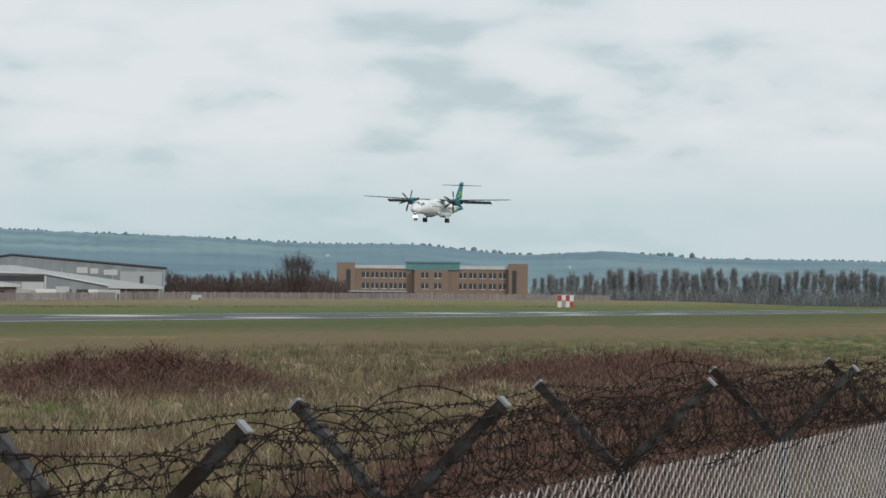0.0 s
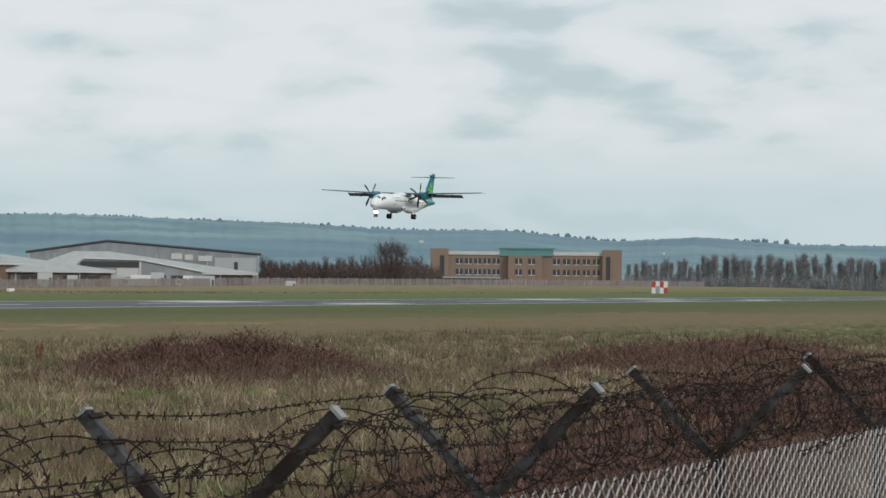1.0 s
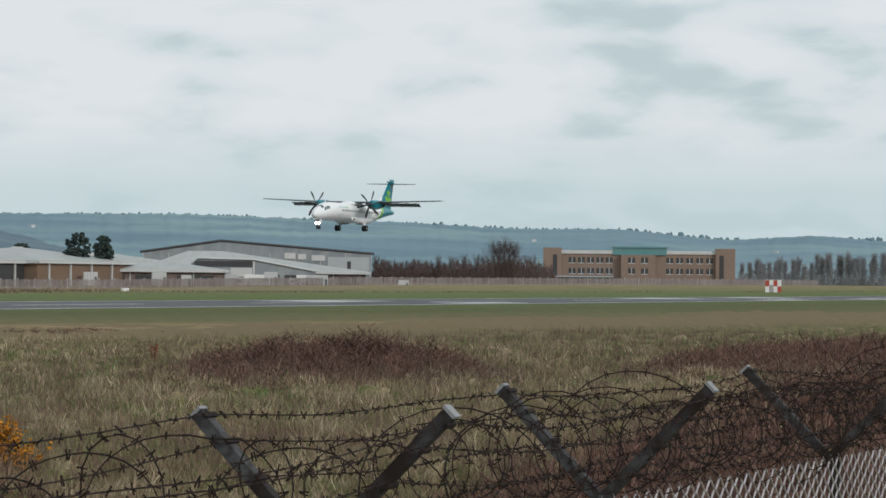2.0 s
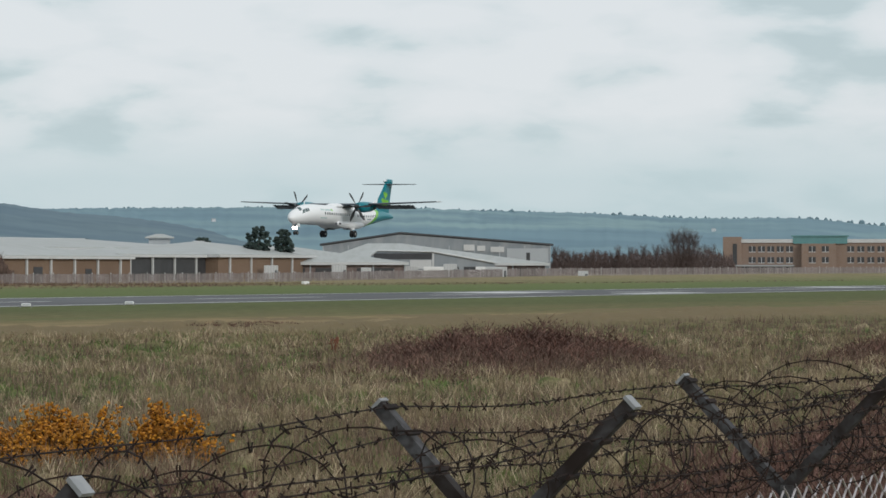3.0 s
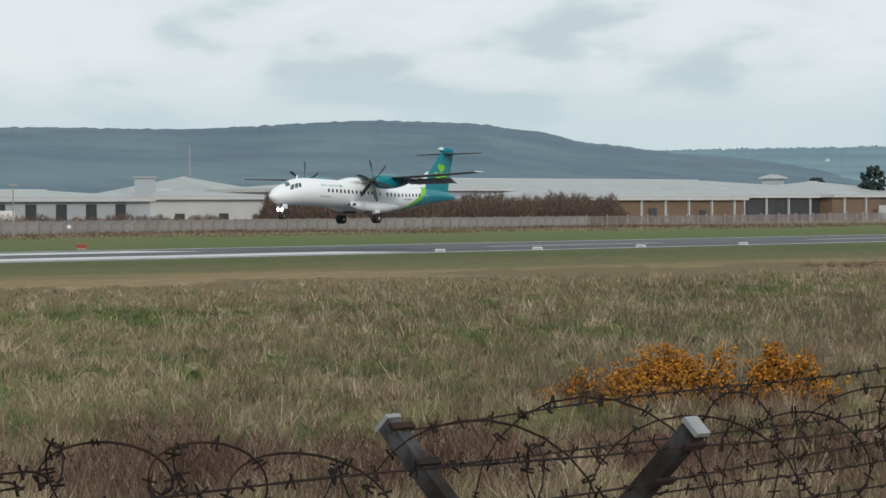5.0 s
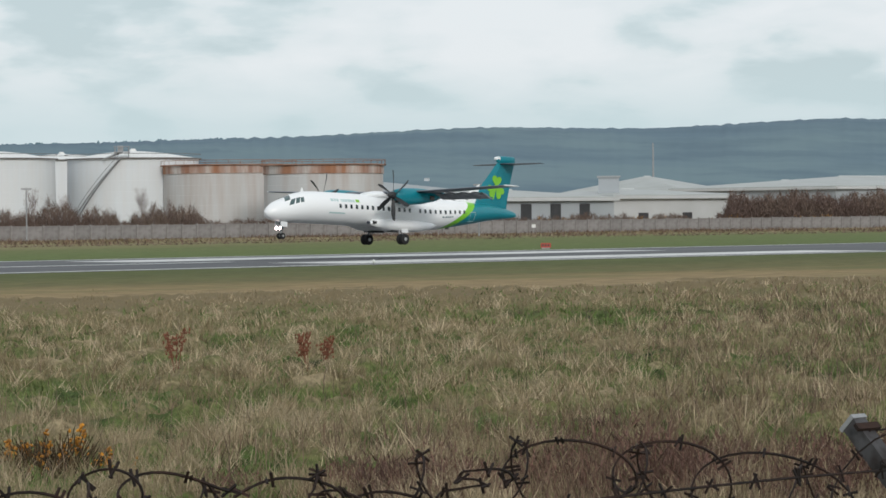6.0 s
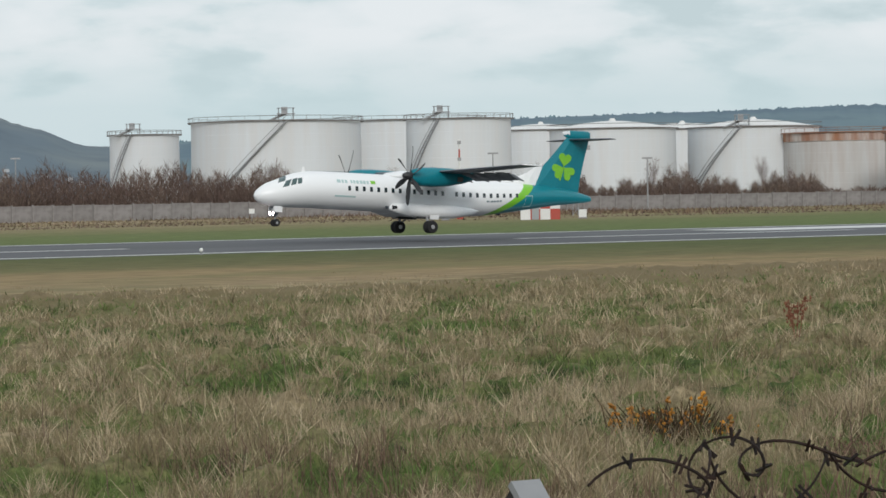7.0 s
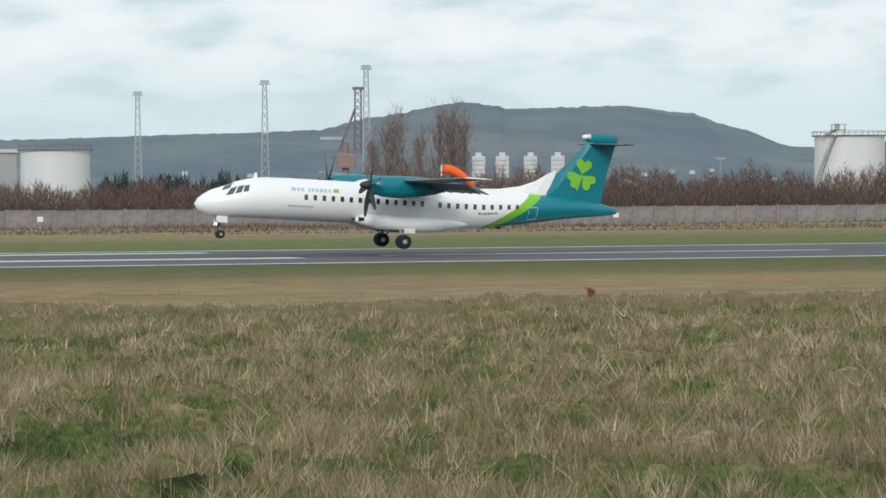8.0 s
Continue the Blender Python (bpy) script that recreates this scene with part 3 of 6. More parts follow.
def hull(stations):
    """Stations of (x, centre z, half width, half height), filled in smoothly."""
    st = np.array(stations, float)
    rings = []
    for i in range(len(st) - 1):
        p0, p1, p2, p3 = st[max(i - 1, 0)], st[i], st[i + 1], st[min(i + 2, len(st) - 1)]
        for s in (0, 1 / 3, 2 / 3):
            q = p1 + (p2 - p1) * s if i == 0 else 0.5 * (2 * p1 + (p2 - p0) * s + (2 * p0 - 5 * p1 + 4 * p2 - p3) * s * s + (3 * p1 - p0 - 3 * p2 + p3) * s ** 3)
            rings.append(ring(q[0], q[1], max(q[2], 0.02), max(q[3], 0.02)))
    rings.append(ring(*st[-1]))
    return rings


FUSELAGE = ((-12.45, 1.95, 0.03, 0.03), (-12.25, 1.97, 0.32, 0.34), (-11.6, 2.08, 0.70, 0.70), (-10.8, 2.19, 0.98, 0.90), (-9.9, 2.37, 1.18, 1.08),
            (-8.9, 2.50, 1.32, 1.19), (-7.5, 2.555, 1.40, 1.24), (-4, 2.57, 1.42, 1.25), (0, 2.57, 1.42, 1.25), (3.5, 2.57, 1.42, 1.25), (5.3, 2.61, 1.39, 1.20),
            (7.2, 2.74, 1.25, 1.05), (9.2, 2.89, 1.00, 0.87), (11.2, 3.02, 0.70, 0.66), (13.0, 3.03, 0.42, 0.44), (14.1, 3.0, 0.22, 0.26), (14.5, 2.98, 0.10, 0.14))


def skin(x, degrees, proud=0.0):
    """A place on the fuselage's left side: the angle is up from its waist."""
    st = np.array(FUSELAGE)
    zc, ry, rz = (np.interp(x, st[:, 0], st[:, k]) for k in (1, 2, 3))
    a = radians(degrees)
    return (float(x), -float((ry + proud) * math.cos(a)), float(zc + (rz + proud) * math.sin(a)))


def skin_pane(x0, x1, a0, a1, lean=0.0, proud=0.022):
    """A thin curved pane on the left side between two angles."""
    b = Build()
    pts = []
    for d in (proud, proud - 0.05):
        for k in range(4):
            a = a0 + (a1 - a0) * k / 3
            for x in (x0, (x0 + x1) / 2, x1):
                pts.append(skin(x + lean * (a - a0), a, d))
    f = []
    for k in range(3):
        for j in range(2):
            i = 3 * k + j
            f += [(i, i + 1, i + 4, i + 3), (i + 12, i + 15, i + 16, i + 13)]
    edge = [0, 1, 2, 5, 8, 11, 10, 9, 6, 3]
    f += [(p, p + 12, q + 12, q) for p, q in zip(edge, edge[1:] + edge[:1])]
    return b.add(pts, f)


def section(x0, x1, z, y, thick, n=7):
    """A wing section in the x-z plane at y, from its leading to its trailing edge."""
    up, low = [], []
    for k in range(n):
        s = (1 - math.cos(math.pi * k / (n - 1))) / 2
        t = thick * (2.9 * math.sqrt(max(s, 0)) * (1 - s) ** 0.9) * 0.5 + 0.006
        up.append((x0 + (x1 - x0) * s, y, z + t * 1.2))
        low.append((x0 + (x1 - x0) * s, y, z - t * 0.7))
    return up + low[::-1]


def leaf_shape(cx, cz, turn, size):
    """A heart-shaped leaf outline in the x-z plane, its point towards the stalk."""
    out = []
    for k in range(22):
        a = 2 * math.pi * k / 22
        hx = 16 * math.sin(a) ** 3 / 17
        hz = (13 * math.cos(a) - 5 * math.cos(2 * a) - 2 * math.cos(3 * a) - math.cos(4 * a)) / 17 + 1.0
        c, s = math.cos(turn), math.sin(turn)
        out.append((cx + size * (hx * c - hz * s), cz + size * (hx * s + hz * c)))
    return out


def plate(outline, y0, y1):
    n = len(outline)
    return Build().add([(x, y0, z) for x, z in outline] + [(x, y1, z) for x, z in outline],
                       [tuple(range(n)), tuple(range(2 * n - 1, n - 1, -1))] + [(j, j + n, (j + 1) % n + n, (j + 1) % n) for j in range(n)])


def mirrored(build):
    b = Build()
    b.v = [(x, -y, z) for x, y, z in build.v]
    b.f = [f[::-1] for f in build.f]
    return b


def wheel(parent, name, x, y, z, r, w):
    b = Build().lathe([(r * 0.55, -w / 2), (r * 0.86, -w / 2), (r * 0.97, -w * 0.34), (r, 0), (r * 0.97, w * 0.34), (r * 0.86, w / 2), (r * 0.55, w / 2)], 24, pose(0, 0, 0, 90, 0, 0))
    tyre = part(name, b, M["tyre"], parent, smooth=True, at=pose(x, y, z))
    part("hub", Build().lathe([(r * 0.2, -w * 0.56), (r * 0.5, -w * 0.42), (r * 0.53, 0), (r * 0.5, w * 0.42), (r * 0.2, w * 0.56)], 16, pose(0, 0, 0, 90, 0, 0)), M["hub"], tyre, "pale metal wheel hub", smooth=True)


def airplane():
    root = thing("airplane", "white and teal twin-propeller airliner landing with its wheels down", "airplane")
    body = part("fuselage", Build().loft(hull(FUSELAGE)), M["livery"], root, "white fuselage with teal tail and lime band", smooth=True)
    # wing: straight centre section, tapered outer panels
    wing = Build().loft([section(-0.35 - 0.15, 1.05, 4.36, -13.5, 0.10), section(-1.05, 1.25, 4.04, -4.9, 0.20), section(-1.15, 1.42, 3.98, -1.2, 0.24), section(-1.15, 1.42, 3.98, 1.2, 0.24),
                         section(-1.05, 1.25, 4.04, 4.9, 0.20), section(-0.35 - 0.15, 1.05, 4.36, 13.5, 0.10)])
    part("wing", wing, M["ac_grey"], root, "grey high wing, darkened by its underside's shade in the colour", smooth=False)
    fairing = Build().loft([ring(x, z, ry, rz, 20) for x, z, ry, rz in ((-2.9, 3.66, 0.05, 0.05), (-2.2, 3.74, 0.75, 0.24), (-1.2, 3.83, 1.12, 0.32), (1.2, 3.83, 1.12, 0.30), (2.4, 3.72, 0.8, 0.22), (3.6, 3.62, 0.1, 0.06))])
    part("wing_fairing", fairing, M["ac_white"], root, "white fairing over the wing root", smooth=True)
    for side in (-1, 1):
        # lowered flaps with their hinge fairings, and the wing's tip
        for y0, y1 in ((1.5, 3.6), (4.5, 9.6)):
            m = pose(1.12, 0, 3.96, 0, 26, 0)
            part("flap", Build().box(0.0, 0.85, min(side * y0, side * y1), max(side * y0, side * y1), -0.05, 0.04, m), M["flap_grey"], root)
        for y in (1.9, 3.2, 5.2, 6.6, 8.0, 9.3):
            part("flap_fairing", Build().loft([ring(x, z, ry, rz, 10) for x, z, ry, rz in ((0.2, 3.98, 0.02, 0.02), (0.8, 3.90, 0.10, 0.13), (1.7, 3.78, 0.11, 0.15), (2.5, 3.52, 0.02, 0.03))]),
                 M["flap_grey"], root, smooth=True, at=pose(0, side * y, 0))
        part("wing_tip", Build().loft([ring(x, 4.37, r, r * 0.6, 8) for x, r in ((-0.6, 0.02), (-0.3, 0.09), (0.6, 0.08), (1.1, 0.02))]), M["ac_white"], root, smooth=True, at=pose(0, side * 13.5, 0))
        # nacelle
        nac = Build().loft([ring(x, z, ry, rz, 20, 2.4) for x, z, ry, rz in ((-2.95, 3.66, 0.28, 0.30), (-2.8, 3.66, 0.42, 0.46), (-2.2, 3.64, 0.52, 0.62), (-1.2, 3.66, 0.56, 0.66), (0.0, 3.72, 0.54, 0.60), (1.1, 3.80, 0.46, 0.46), (2.2, 3.92, 0.25, 0.22), (2.9, 3.98, 0.05, 0.05))])
        pod = part("nacelle", nac, M["ac_teal"], root, "teal engine nacelle", smooth=True, at=pose(0, side * 4.05, 0))
        part("intake", Build().loft([ring(x, 3.22, ry, rz, 14) for x, ry, rz in ((-2.86, 0.24, 0.10), (-2.80, 0.26, 0.12), (-2.4, 0.2, 0.1))]), M["ac_dark"], pod, "black air intake")
        part("exhaust", Build().lathe([(0.16, 0), (0.17, 0.35), (0.13, 0.36)], 12, pose(0.4, side * 0.5, 3.6, 0, 90, 0)), M["stair_steel"], pod, "dark exhaust pipe")
        # propeller
        prop = part("propeller", Build().lathe([(0.03, 0.62), (0.16, 0.5), (0.26, 0.25), (0.29, 0.0), (0.27, -0.06)], 18, pose(0, 0, 0, 0, -90, 0)), M["ac_dark"], root, "black six-bladed propeller", smooth=True, at=pose(-3.0, side * 4.05, 3.66))
        for k in range(6):
            blade = Build()
            rings = []
            for r, chord, tw, sweep in ((0.25, 0.16, 60, 0), (0.55, 0.24, 48, 0.0), (1.0, 0.33, 36, 0.02), (1.5, 0.32, 27, 0.05), (1.85, 0.22, 22, 0.11), (1.965, 0.06, 20, 0.16)):
                a = radians(tw)
                rings.append([(math.sin(a) * c * chord + math.cos(a) * t, math.cos(a) * c * chord - math.sin(a) * t + sweep, r) for c, t in ((-0.5, 0), (-0.1, 0.022), (0.5, 0), (-0.1, -0.02))])
            blade.loft(rings)
            part("blade", blade, M["ac_dark"], prop, at=pose(0, 0, 0, 60 * k, 0, 0))
        # main gear: sponson half, leg, two wheels
        sp = Build().loft([ring(x, z, ry, rz, 18) for x, z, ry, rz in ((-3.0, 1.58, 0.03, 0.03), (-2.6, 1.60, 0.26, 0.26), (-1.6, 1.52, 0.48, 0.44), (0.2, 1.48, 0.56, 0.50), (2.2, 1.52, 0.50, 0.44), (3.6, 1.60, 0.28, 0.26), (4.3, 1.68, 0.03, 0.03))])
        pod = part("gear_fairing", sp, M["ac_white"], root, "white landing gear fairing", smooth=True, at=pose(0, side * 1.32, 0))
        part("air_inlet", Build().loft([ring(x, 1.62, 0.16, 0.13, 12) for x in (-2.72, -2.4)]), M["ac_dark"], pod, at=pose(0, side * 0.18, 0))
        part("wheel_bay", Build().box(-0.75, 0.75, -0.42, 0.30, 0.96, 1.10), M["ac_dark"], pod)
        part("gear_leg", Build().tube([(-0.15, side * 1.55, 1.35), (0, side * 1.95, 0.45)], 0.10, 8).tube([(0.55, side * 1.5, 1.25), (0, side * 1.95, 0.5)], 0.06, 6), M["steel"], root, "grey landing gear leg")
        part("gear_door", Build().box(0.1, 0.8, side * 1.78 - 0.02, side * 1.78 + 0.02, 0.95, 1.32), M["ac_white"], root)
        for dy in (-0.2, 0.2):
            wheel(root, "main_wheel", 0, side * 2.05 + dy, 0.43, 0.43, 0.27)
        lamp = part("landing_light", Build().lathe([(0.09, -0.12), (0.10, 0.14), (0.085, 0.14), (0.08, -0.05)], 16, pose(-2.95, side * 1.32, 1.60, 0, -90, 0)), M["ac_grey"], root)
        part("lens", Build().lathe([(0.078, -0.02), (0.078, 0.0)], 16, pose(-2.95, side * 1.32, 1.60, 0, -90, 0)), M["cabin_glass"], lamp, "unlit landing lamp lens")
    # fin with dorsal fairing, tailplane, rudder
    fin = Build().loft([[(x, y * w, z) for x, y in ((x0, 0), (x0 + (x1 - x0) * 0.22, 1), (x0 + (x1 - x0) * 0.6, 0.85), (x1, 0.1), (x1, -0.1), (x0 + (x1 - x0) * 0.6, -0.85), (x0 + (x1 - x0) * 0.22, -1))]
                        for z, x0, x1, w in ((3.3, 8.3, 13.4, 0.20), (4.2, 9.45, 13.5, 0.20), (5.8, 11.05, 13.85, 0.17), (7.35, 12.45, 14.25, 0.14))])
    fin_ob = part("fin", fin, M["ac_teal"], root, "teal tail fin")
    part("dorsal_fairing", Build().loft([[(x, 0, zt), (x, w, zb + 0.1), (x, w * 1.2, zb - 0.25), (x, -w * 1.2, zb - 0.25), (x, -w, zb + 0.1)] for x, zt, zb, w in ((4.9, 3.82, 3.76, 0.10), (6.6, 3.94, 3.72, 0.16), (8.0, 4.18, 3.72, 0.20), (9.0, 4.55, 3.75, 0.2), (9.8, 5.05, 3.75, 0.14), (10.3, 5.3, 4.0, 0.06))]),
         M["ac_white"], root, "white dorsal fairing")
    part("fin_cap", Build().loft([ring(x, 7.40, ry, rz, 14, 2.8) for x, ry, rz in ((12.0, 0.03, 0.05), (12.25, 0.16, 0.22), (12.7, 0.2, 0.29), (13.6, 0.19, 0.31), (14.1, 0.14, 0.30), (14.28, 0.05, 0.22))]), M["ac_teal"], root, smooth=True)
    part("tail_light", Build().loft([ring(x, 7.46, r, r, 10) for x, r in ((11.92, 0.02), (12.0, 0.12), (12.45, 0.21))]), M["ac_white"], root, "white fairing tip", smooth=True)
    tail = Build().loft([section(13.1, 13.95, 7.06, -3.65, 0.06), section(12.4, 14.2, 7.04, -0.2, 0.12), section(12.4, 14.2, 7.04, 0.2, 0.12), section(13.1, 13.95, 7.06, 3.65, 0.06)])
    part("tailplane", tail, M["ac_grey"], root)
    # three-leaved emblem on the fin
    for side in (-1, 1):
        y0, y1 = side * 0.205, side * 0.165
        cx, cz = 12.0, 5.1
        for turn in (0, 125, 235):
            part("emblem_leaf", plate(leaf_shape(cx, cz, radians(turn - 8), 0.56), y0, y1), M["ac_lime"], fin_ob, "lime leaf emblem")
        part("emblem_stalk", plate([(cx - 0.05, cz), (cx + 0.06, cz), (cx - 0.25, cz - 0.95), (cx - 0.38, cz - 0.90)], y0, y1), M["ac_lime"], fin_ob)
    # cockpit glazing, cabin windows, doors, livery bars
    for x0, x1, a0, a1, lean in ((-10.98, -10.50, 52, 88, 0.010), (-10.80, -10.40, 24, 49, 0.013), (-10.26, -9.92, 24, 48, 0.010), (-9.80, -9.50, 24, 46, 0.006)):
        b = skin_pane(x0, x1, a0, a1, lean)
        part("cockpit_window", b, M["cockpit_glass"], root)
        part("cockpit_window", mirrored(b), M["cockpit_glass"], root)
    for k in range(25):
        if k != 14:
            b = skin_pane(-6.12 + 0.562 * k, -5.91 + 0.562 * k, 0.5, 15.0)
            part("cabin_window", b, M["cabin_glass"], root)
            part("cabin_window", mirrored(b), M["cabin_glass"], root)
    for x0, w in ((-6.9, 0.26), (-6.55, 0.16), (-6.3, 0.18), (-5.85, 0.12), (-5.65, 0.14), (-5.42, 0.18), (-5.15, 0.2), (-4.88, 0.18), (-4.6, 0.14)):
        part("livery_bar", skin_pane(x0, x0 + w, 24, 35, proud=0.012), M["livery_mark"], root, "pale grey-green livery bar")
    part("livery_bar", skin_pane(-7.1, -5.5, -20, -15, proud=0.012), M["livery_mark"], root, "pale grey-green livery bar")
    part("livery_mark", skin_pane(-4.3, -3.95, 25, 36, proud=0.012), M["ac_lime"], root, "small lime livery mark")
    for x0, w in ((4.9, 0.16), (5.12, 0.06), (5.26, 0.18), (5.5, 0.18), (5.74, 0.18), (5.98, 0.18)):
        part("registration_bar", skin_pane(x0, x0 + w, -14, -8, proud=0.012), M["reg"], root, "grey-green registration bar")
    # rear door outline
    for x0, x1, a0, a1 in ((8.25, 8.29, -45, 5), (8.85, 8.89, -45, 5), (8.25, 8.89, -46, -43), (8.25, 8.89, 4, 7)):
        part("door_seam", skin_pane(x0, x1, a0, a1, proud=0.012), M["livery_mark"], root)
    # antennas
    part("antenna", plate([(-8.95, 3.62), (-8.65, 3.62), (-8.72, 4.02), (-8.85, 4.02)], -0.02, 0.02), M["ac_white"], root)
    part("tail_skid", Build().box(6.6, 6.9, -0.05, 0.05, 1.5, 1.8), M["ac_dark"], root)
    # nose gear
    part("nose_leg", Build().tube([(-10.85, 0, 1.35), (-10.77, 0, 0.3)], 0.06, 8).tube([(-10.3, 0, 1.3), (-10.77, 0, 0.55)], 0.04, 6), M["steel"], root, "grey nose gear leg")
    for y in (-0.32, 0.32):
        part("nose_door", Build().box(-11.12, -10.45, y - 0.02, y + 0.02, 0.95, 1.34), M["ac_white"], root)
    for y in (-0.18, 0.18):
        wheel(root, "nose_wheel", -10.77, y, 0.25, 0.25, 0.16)
    for y in (-0.13, 0.13):
        lamp = part("taxi_light", Build().lathe([(0.12, -0.16), (0.2, 0.12), (0.18, 0.12), (0.11, -0.08)], 16, pose(-11.0, y * 1.6, 0.84, 0, -90, 0)), M["ac_grey"], root)
        part("lens", Build().lathe([(0.17, 0.02), (0.17, 0.04)], 16, pose(-11.0, y * 1.6, 0.84, 0, -90, 0)), M["lamp_glow"], lamp, "lit taxi lamp lens")
    return root


plane = airplane()


# ---- far side of the runway: wall, tanks, sheds, hotel ----
WALL_Y = 390.0


def bank_rise(x):
    """How far the ground rises under the eastern boundary."""
    return float(np.interp(x, (640, 700, 876, 1100, 1700), (0.0, 0.2, 1.4, 1.9, 2.0)))


def grass_bank():
    xs, ys = np.arange(640, 1700, 20.0), (300, 320, 340, 360, 380, 400, 460, 640)
    b = Build()
    n = len(xs)
    for y in ys:
        f = min(1.0, (y - 300) / 85)
        f = f * f * (3 - 2 * f)
        b.v += [(float(x), y, bank_rise(x) * f + (0.12 * noise.noise(Vector((x * 0.02, y * 0.05, 0))) - 0.02) * (0 < f) - 0.05 * (f == 0)) for x in xs]
    b.f = [(r * n + k, r * n + k + 1, (r + 1) * n + k + 1, (r + 1) * n + k) for r in range(len(ys) - 1) for k in range(n - 1)]
    tagged(part("grass_bank", b, M["ground"], smooth=True), "low bank of rough brown grass below the boundary fence", "grass", kind="structure")


def boundary_wall():
    wall = thing("wall_boundary", "grey concrete panel wall along the far boundary", "wall", kind="structure")
    panel = Build().box(0, 3.0, 0, 0.12, 0, 2.35).mesh("panel", M["concrete"])
    post = Build().box(-0.1, 0.1, -0.1, 0.16, 0, 2.5).mesh("wall_post", M["concrete"])
    for k in range(176):
        x = 20 + 3.1 * k + 0.02 * (k % 3)
        for name, me in (("panel", panel), ("wall_post", post)):
            ob = new(name, me)
            ob.parent = wall
            ob.matrix_basis = pose(x, WALL_Y, -0.02 * ((k * 7) % 5))
    # a palisade carries on from the wall's end
    fence_far = thing("palisade_fence", "weathered pale palisade fence along the far boundary", "fence", kind="structure")
    rng = random.Random(5)
    pales = Build()
    x = 566.0
    while x < 1385:
        z = bank_rise(x)
        w = 0.11 if x < 900 else 0.26
        pales.box(x, x + w, WALL_Y, WALL_Y + 0.03, z - 0.1, z + 2.3 + rng.uniform(-0.12, 0.12))
        x += (0.20 if x < 900 else 0.42) + (0.3 if rng.random() < 0.02 else 0)
    part("pales", pales, M["pale_fence"], fence_far)["kind"] = "stuff"
    steel_post = Build().box(-0.07, 0.07, 0.04, 0.18, -0.2, 2.6).mesh("fence_post", M["white_wall"])
    for k in range(100):
        x = 566 + 8.2 * k
        ob = new("fence_post", steel_post)
        ob.parent, ob.matrix_basis = fence_far, pose(x, WALL_Y, bank_rise(x))


def storage_tank(left, right, top, far, material, domed, label, group="storage tanks", stair=True, rim=None, name="storage_tank"):
    """A round steel tank between two bearings, its rim at an elevation seen from the standpoint."""
    mid, half = (left + right) / 2, (right - left) / 2
    r = far * math.sin(radians(half))
    h = 3.3 + far * math.tan(radians(top))
    x, y = bearing(mid, far)
    root = thing(name, label, "tank", pose(x, y, 0, 0, 0, -mid), group)
    # the shell in courses, each a little proud of the next
    courses = 7
    prof = []
    for k in range(courses):
        rk = r + 0.02 * (courses - k)
        prof += [(rk, h * k / courses), (rk, h * (k + 1) / courses - 0.03)]
    part("shell", Build().lathe(prof, 72), material, root, smooth=False)
    if domed:
        part("roof", Build().lathe([(r * 1.01, h - 0.1), (r * 0.99, h + 0.1), (r * 0.75, h + domed * 0.38), (r * 0.45, h + domed * 0.76), (r * 0.2, h + domed * 0.95), (r * 0.06, h + domed), (0.4, h + domed + 0.5), (0.1, h + domed + 0.5)], 48), M["dome"], root, "white domed roof")
    b = Build()
    for dz in (0.0, 0.9):
        pts = [((r + 0.5) * math.cos(a), (r + 0.5) * math.sin(a), h + dz) for a in np.linspace(0, 2 * math.pi, 49)]
        b.tube(pts, 0.14 if dz == 0 else 0.05, 4)
    if not domed:
        for a in np.linspace(0, 2 * math.pi, 36, endpoint=False):
            c, s = math.cos(a) * (r + 0.5), math.sin(a) * (r + 0.5)
            b.tube([(c, s, h), (c, s, h + 0.9)], 0.04, 3)
    part("rim_rail", b, rim or M["stair_steel"], root)
    if rim:
        part("rust_band", Build().lathe([(r + 0.18, h - 1.6), (r + 0.19, h - 0.02), (r + 0.1, h)], 72), M["rust_streaks"], root, "band of rust streaks")
    if stair:
        s = Build()
        n = 16
        run = stair
        for k in range(n):
            a0, a1 = radians(-90 + 20 * run - 58 * (1 - k / n)), radians(-90 + 20 * run - 58 * (1 - (k + 1) / n))
            z0, z1 = h * k / n, h * (k + 1) / n
            for dr, dz in ((0.3, 0), (1.1, 0), (1.1, 1.0)):
                s.tube([((r + dr) * math.cos(a0), (r + dr) * math.sin(a0), z0 + dz), ((r + dr) * math.cos(a1), (r + dr) * math.sin(a1), z1 + dz)], 0.12 if dz == 0 else 0.05, 4)
            s.box(-0.15, 0.15, r + 0.2, r + 1.15, -0.04, 0.04, pose(0, 0, z0, 0, 0, math.degrees(a0) - 90))
        part("stair", s, M["steel"], root, "weathered steel spiral stair")
        a = radians(-90 + 20 * run)
        m = pose((r - 0.6) * math.cos(a), (r - 0.6) * math.sin(a), h)
        g = Build()
        for dx in (-1.3, 1.3):
            for dy in (-1.0, 1.0):
                g.tube([m @ Vector((dx, dy, 0)), m @ Vector((dx, dy, 2.2))], 0.1, 4)
        g.box(-1.6, 1.6, -1.3, 1.3, 1.1, 1.25, m)
        g.box(-0.8, 0.3, -0.5, 0.5, 1.25, 2.4, m)
        g.tube([m @ Vector((-1.6, -1.2, 2.2)), m @ Vector((1.6, -1.2, 2.2))], 0.07, 4)
        g.tube([m @ Vector((-3.4, -0.4, -0.2)), m @ Vector((0, -0.4, 1.2))], 0.22, 5)
        part("gauge_platform", g, M["steel"], root, "steel gauging platform")
    return root


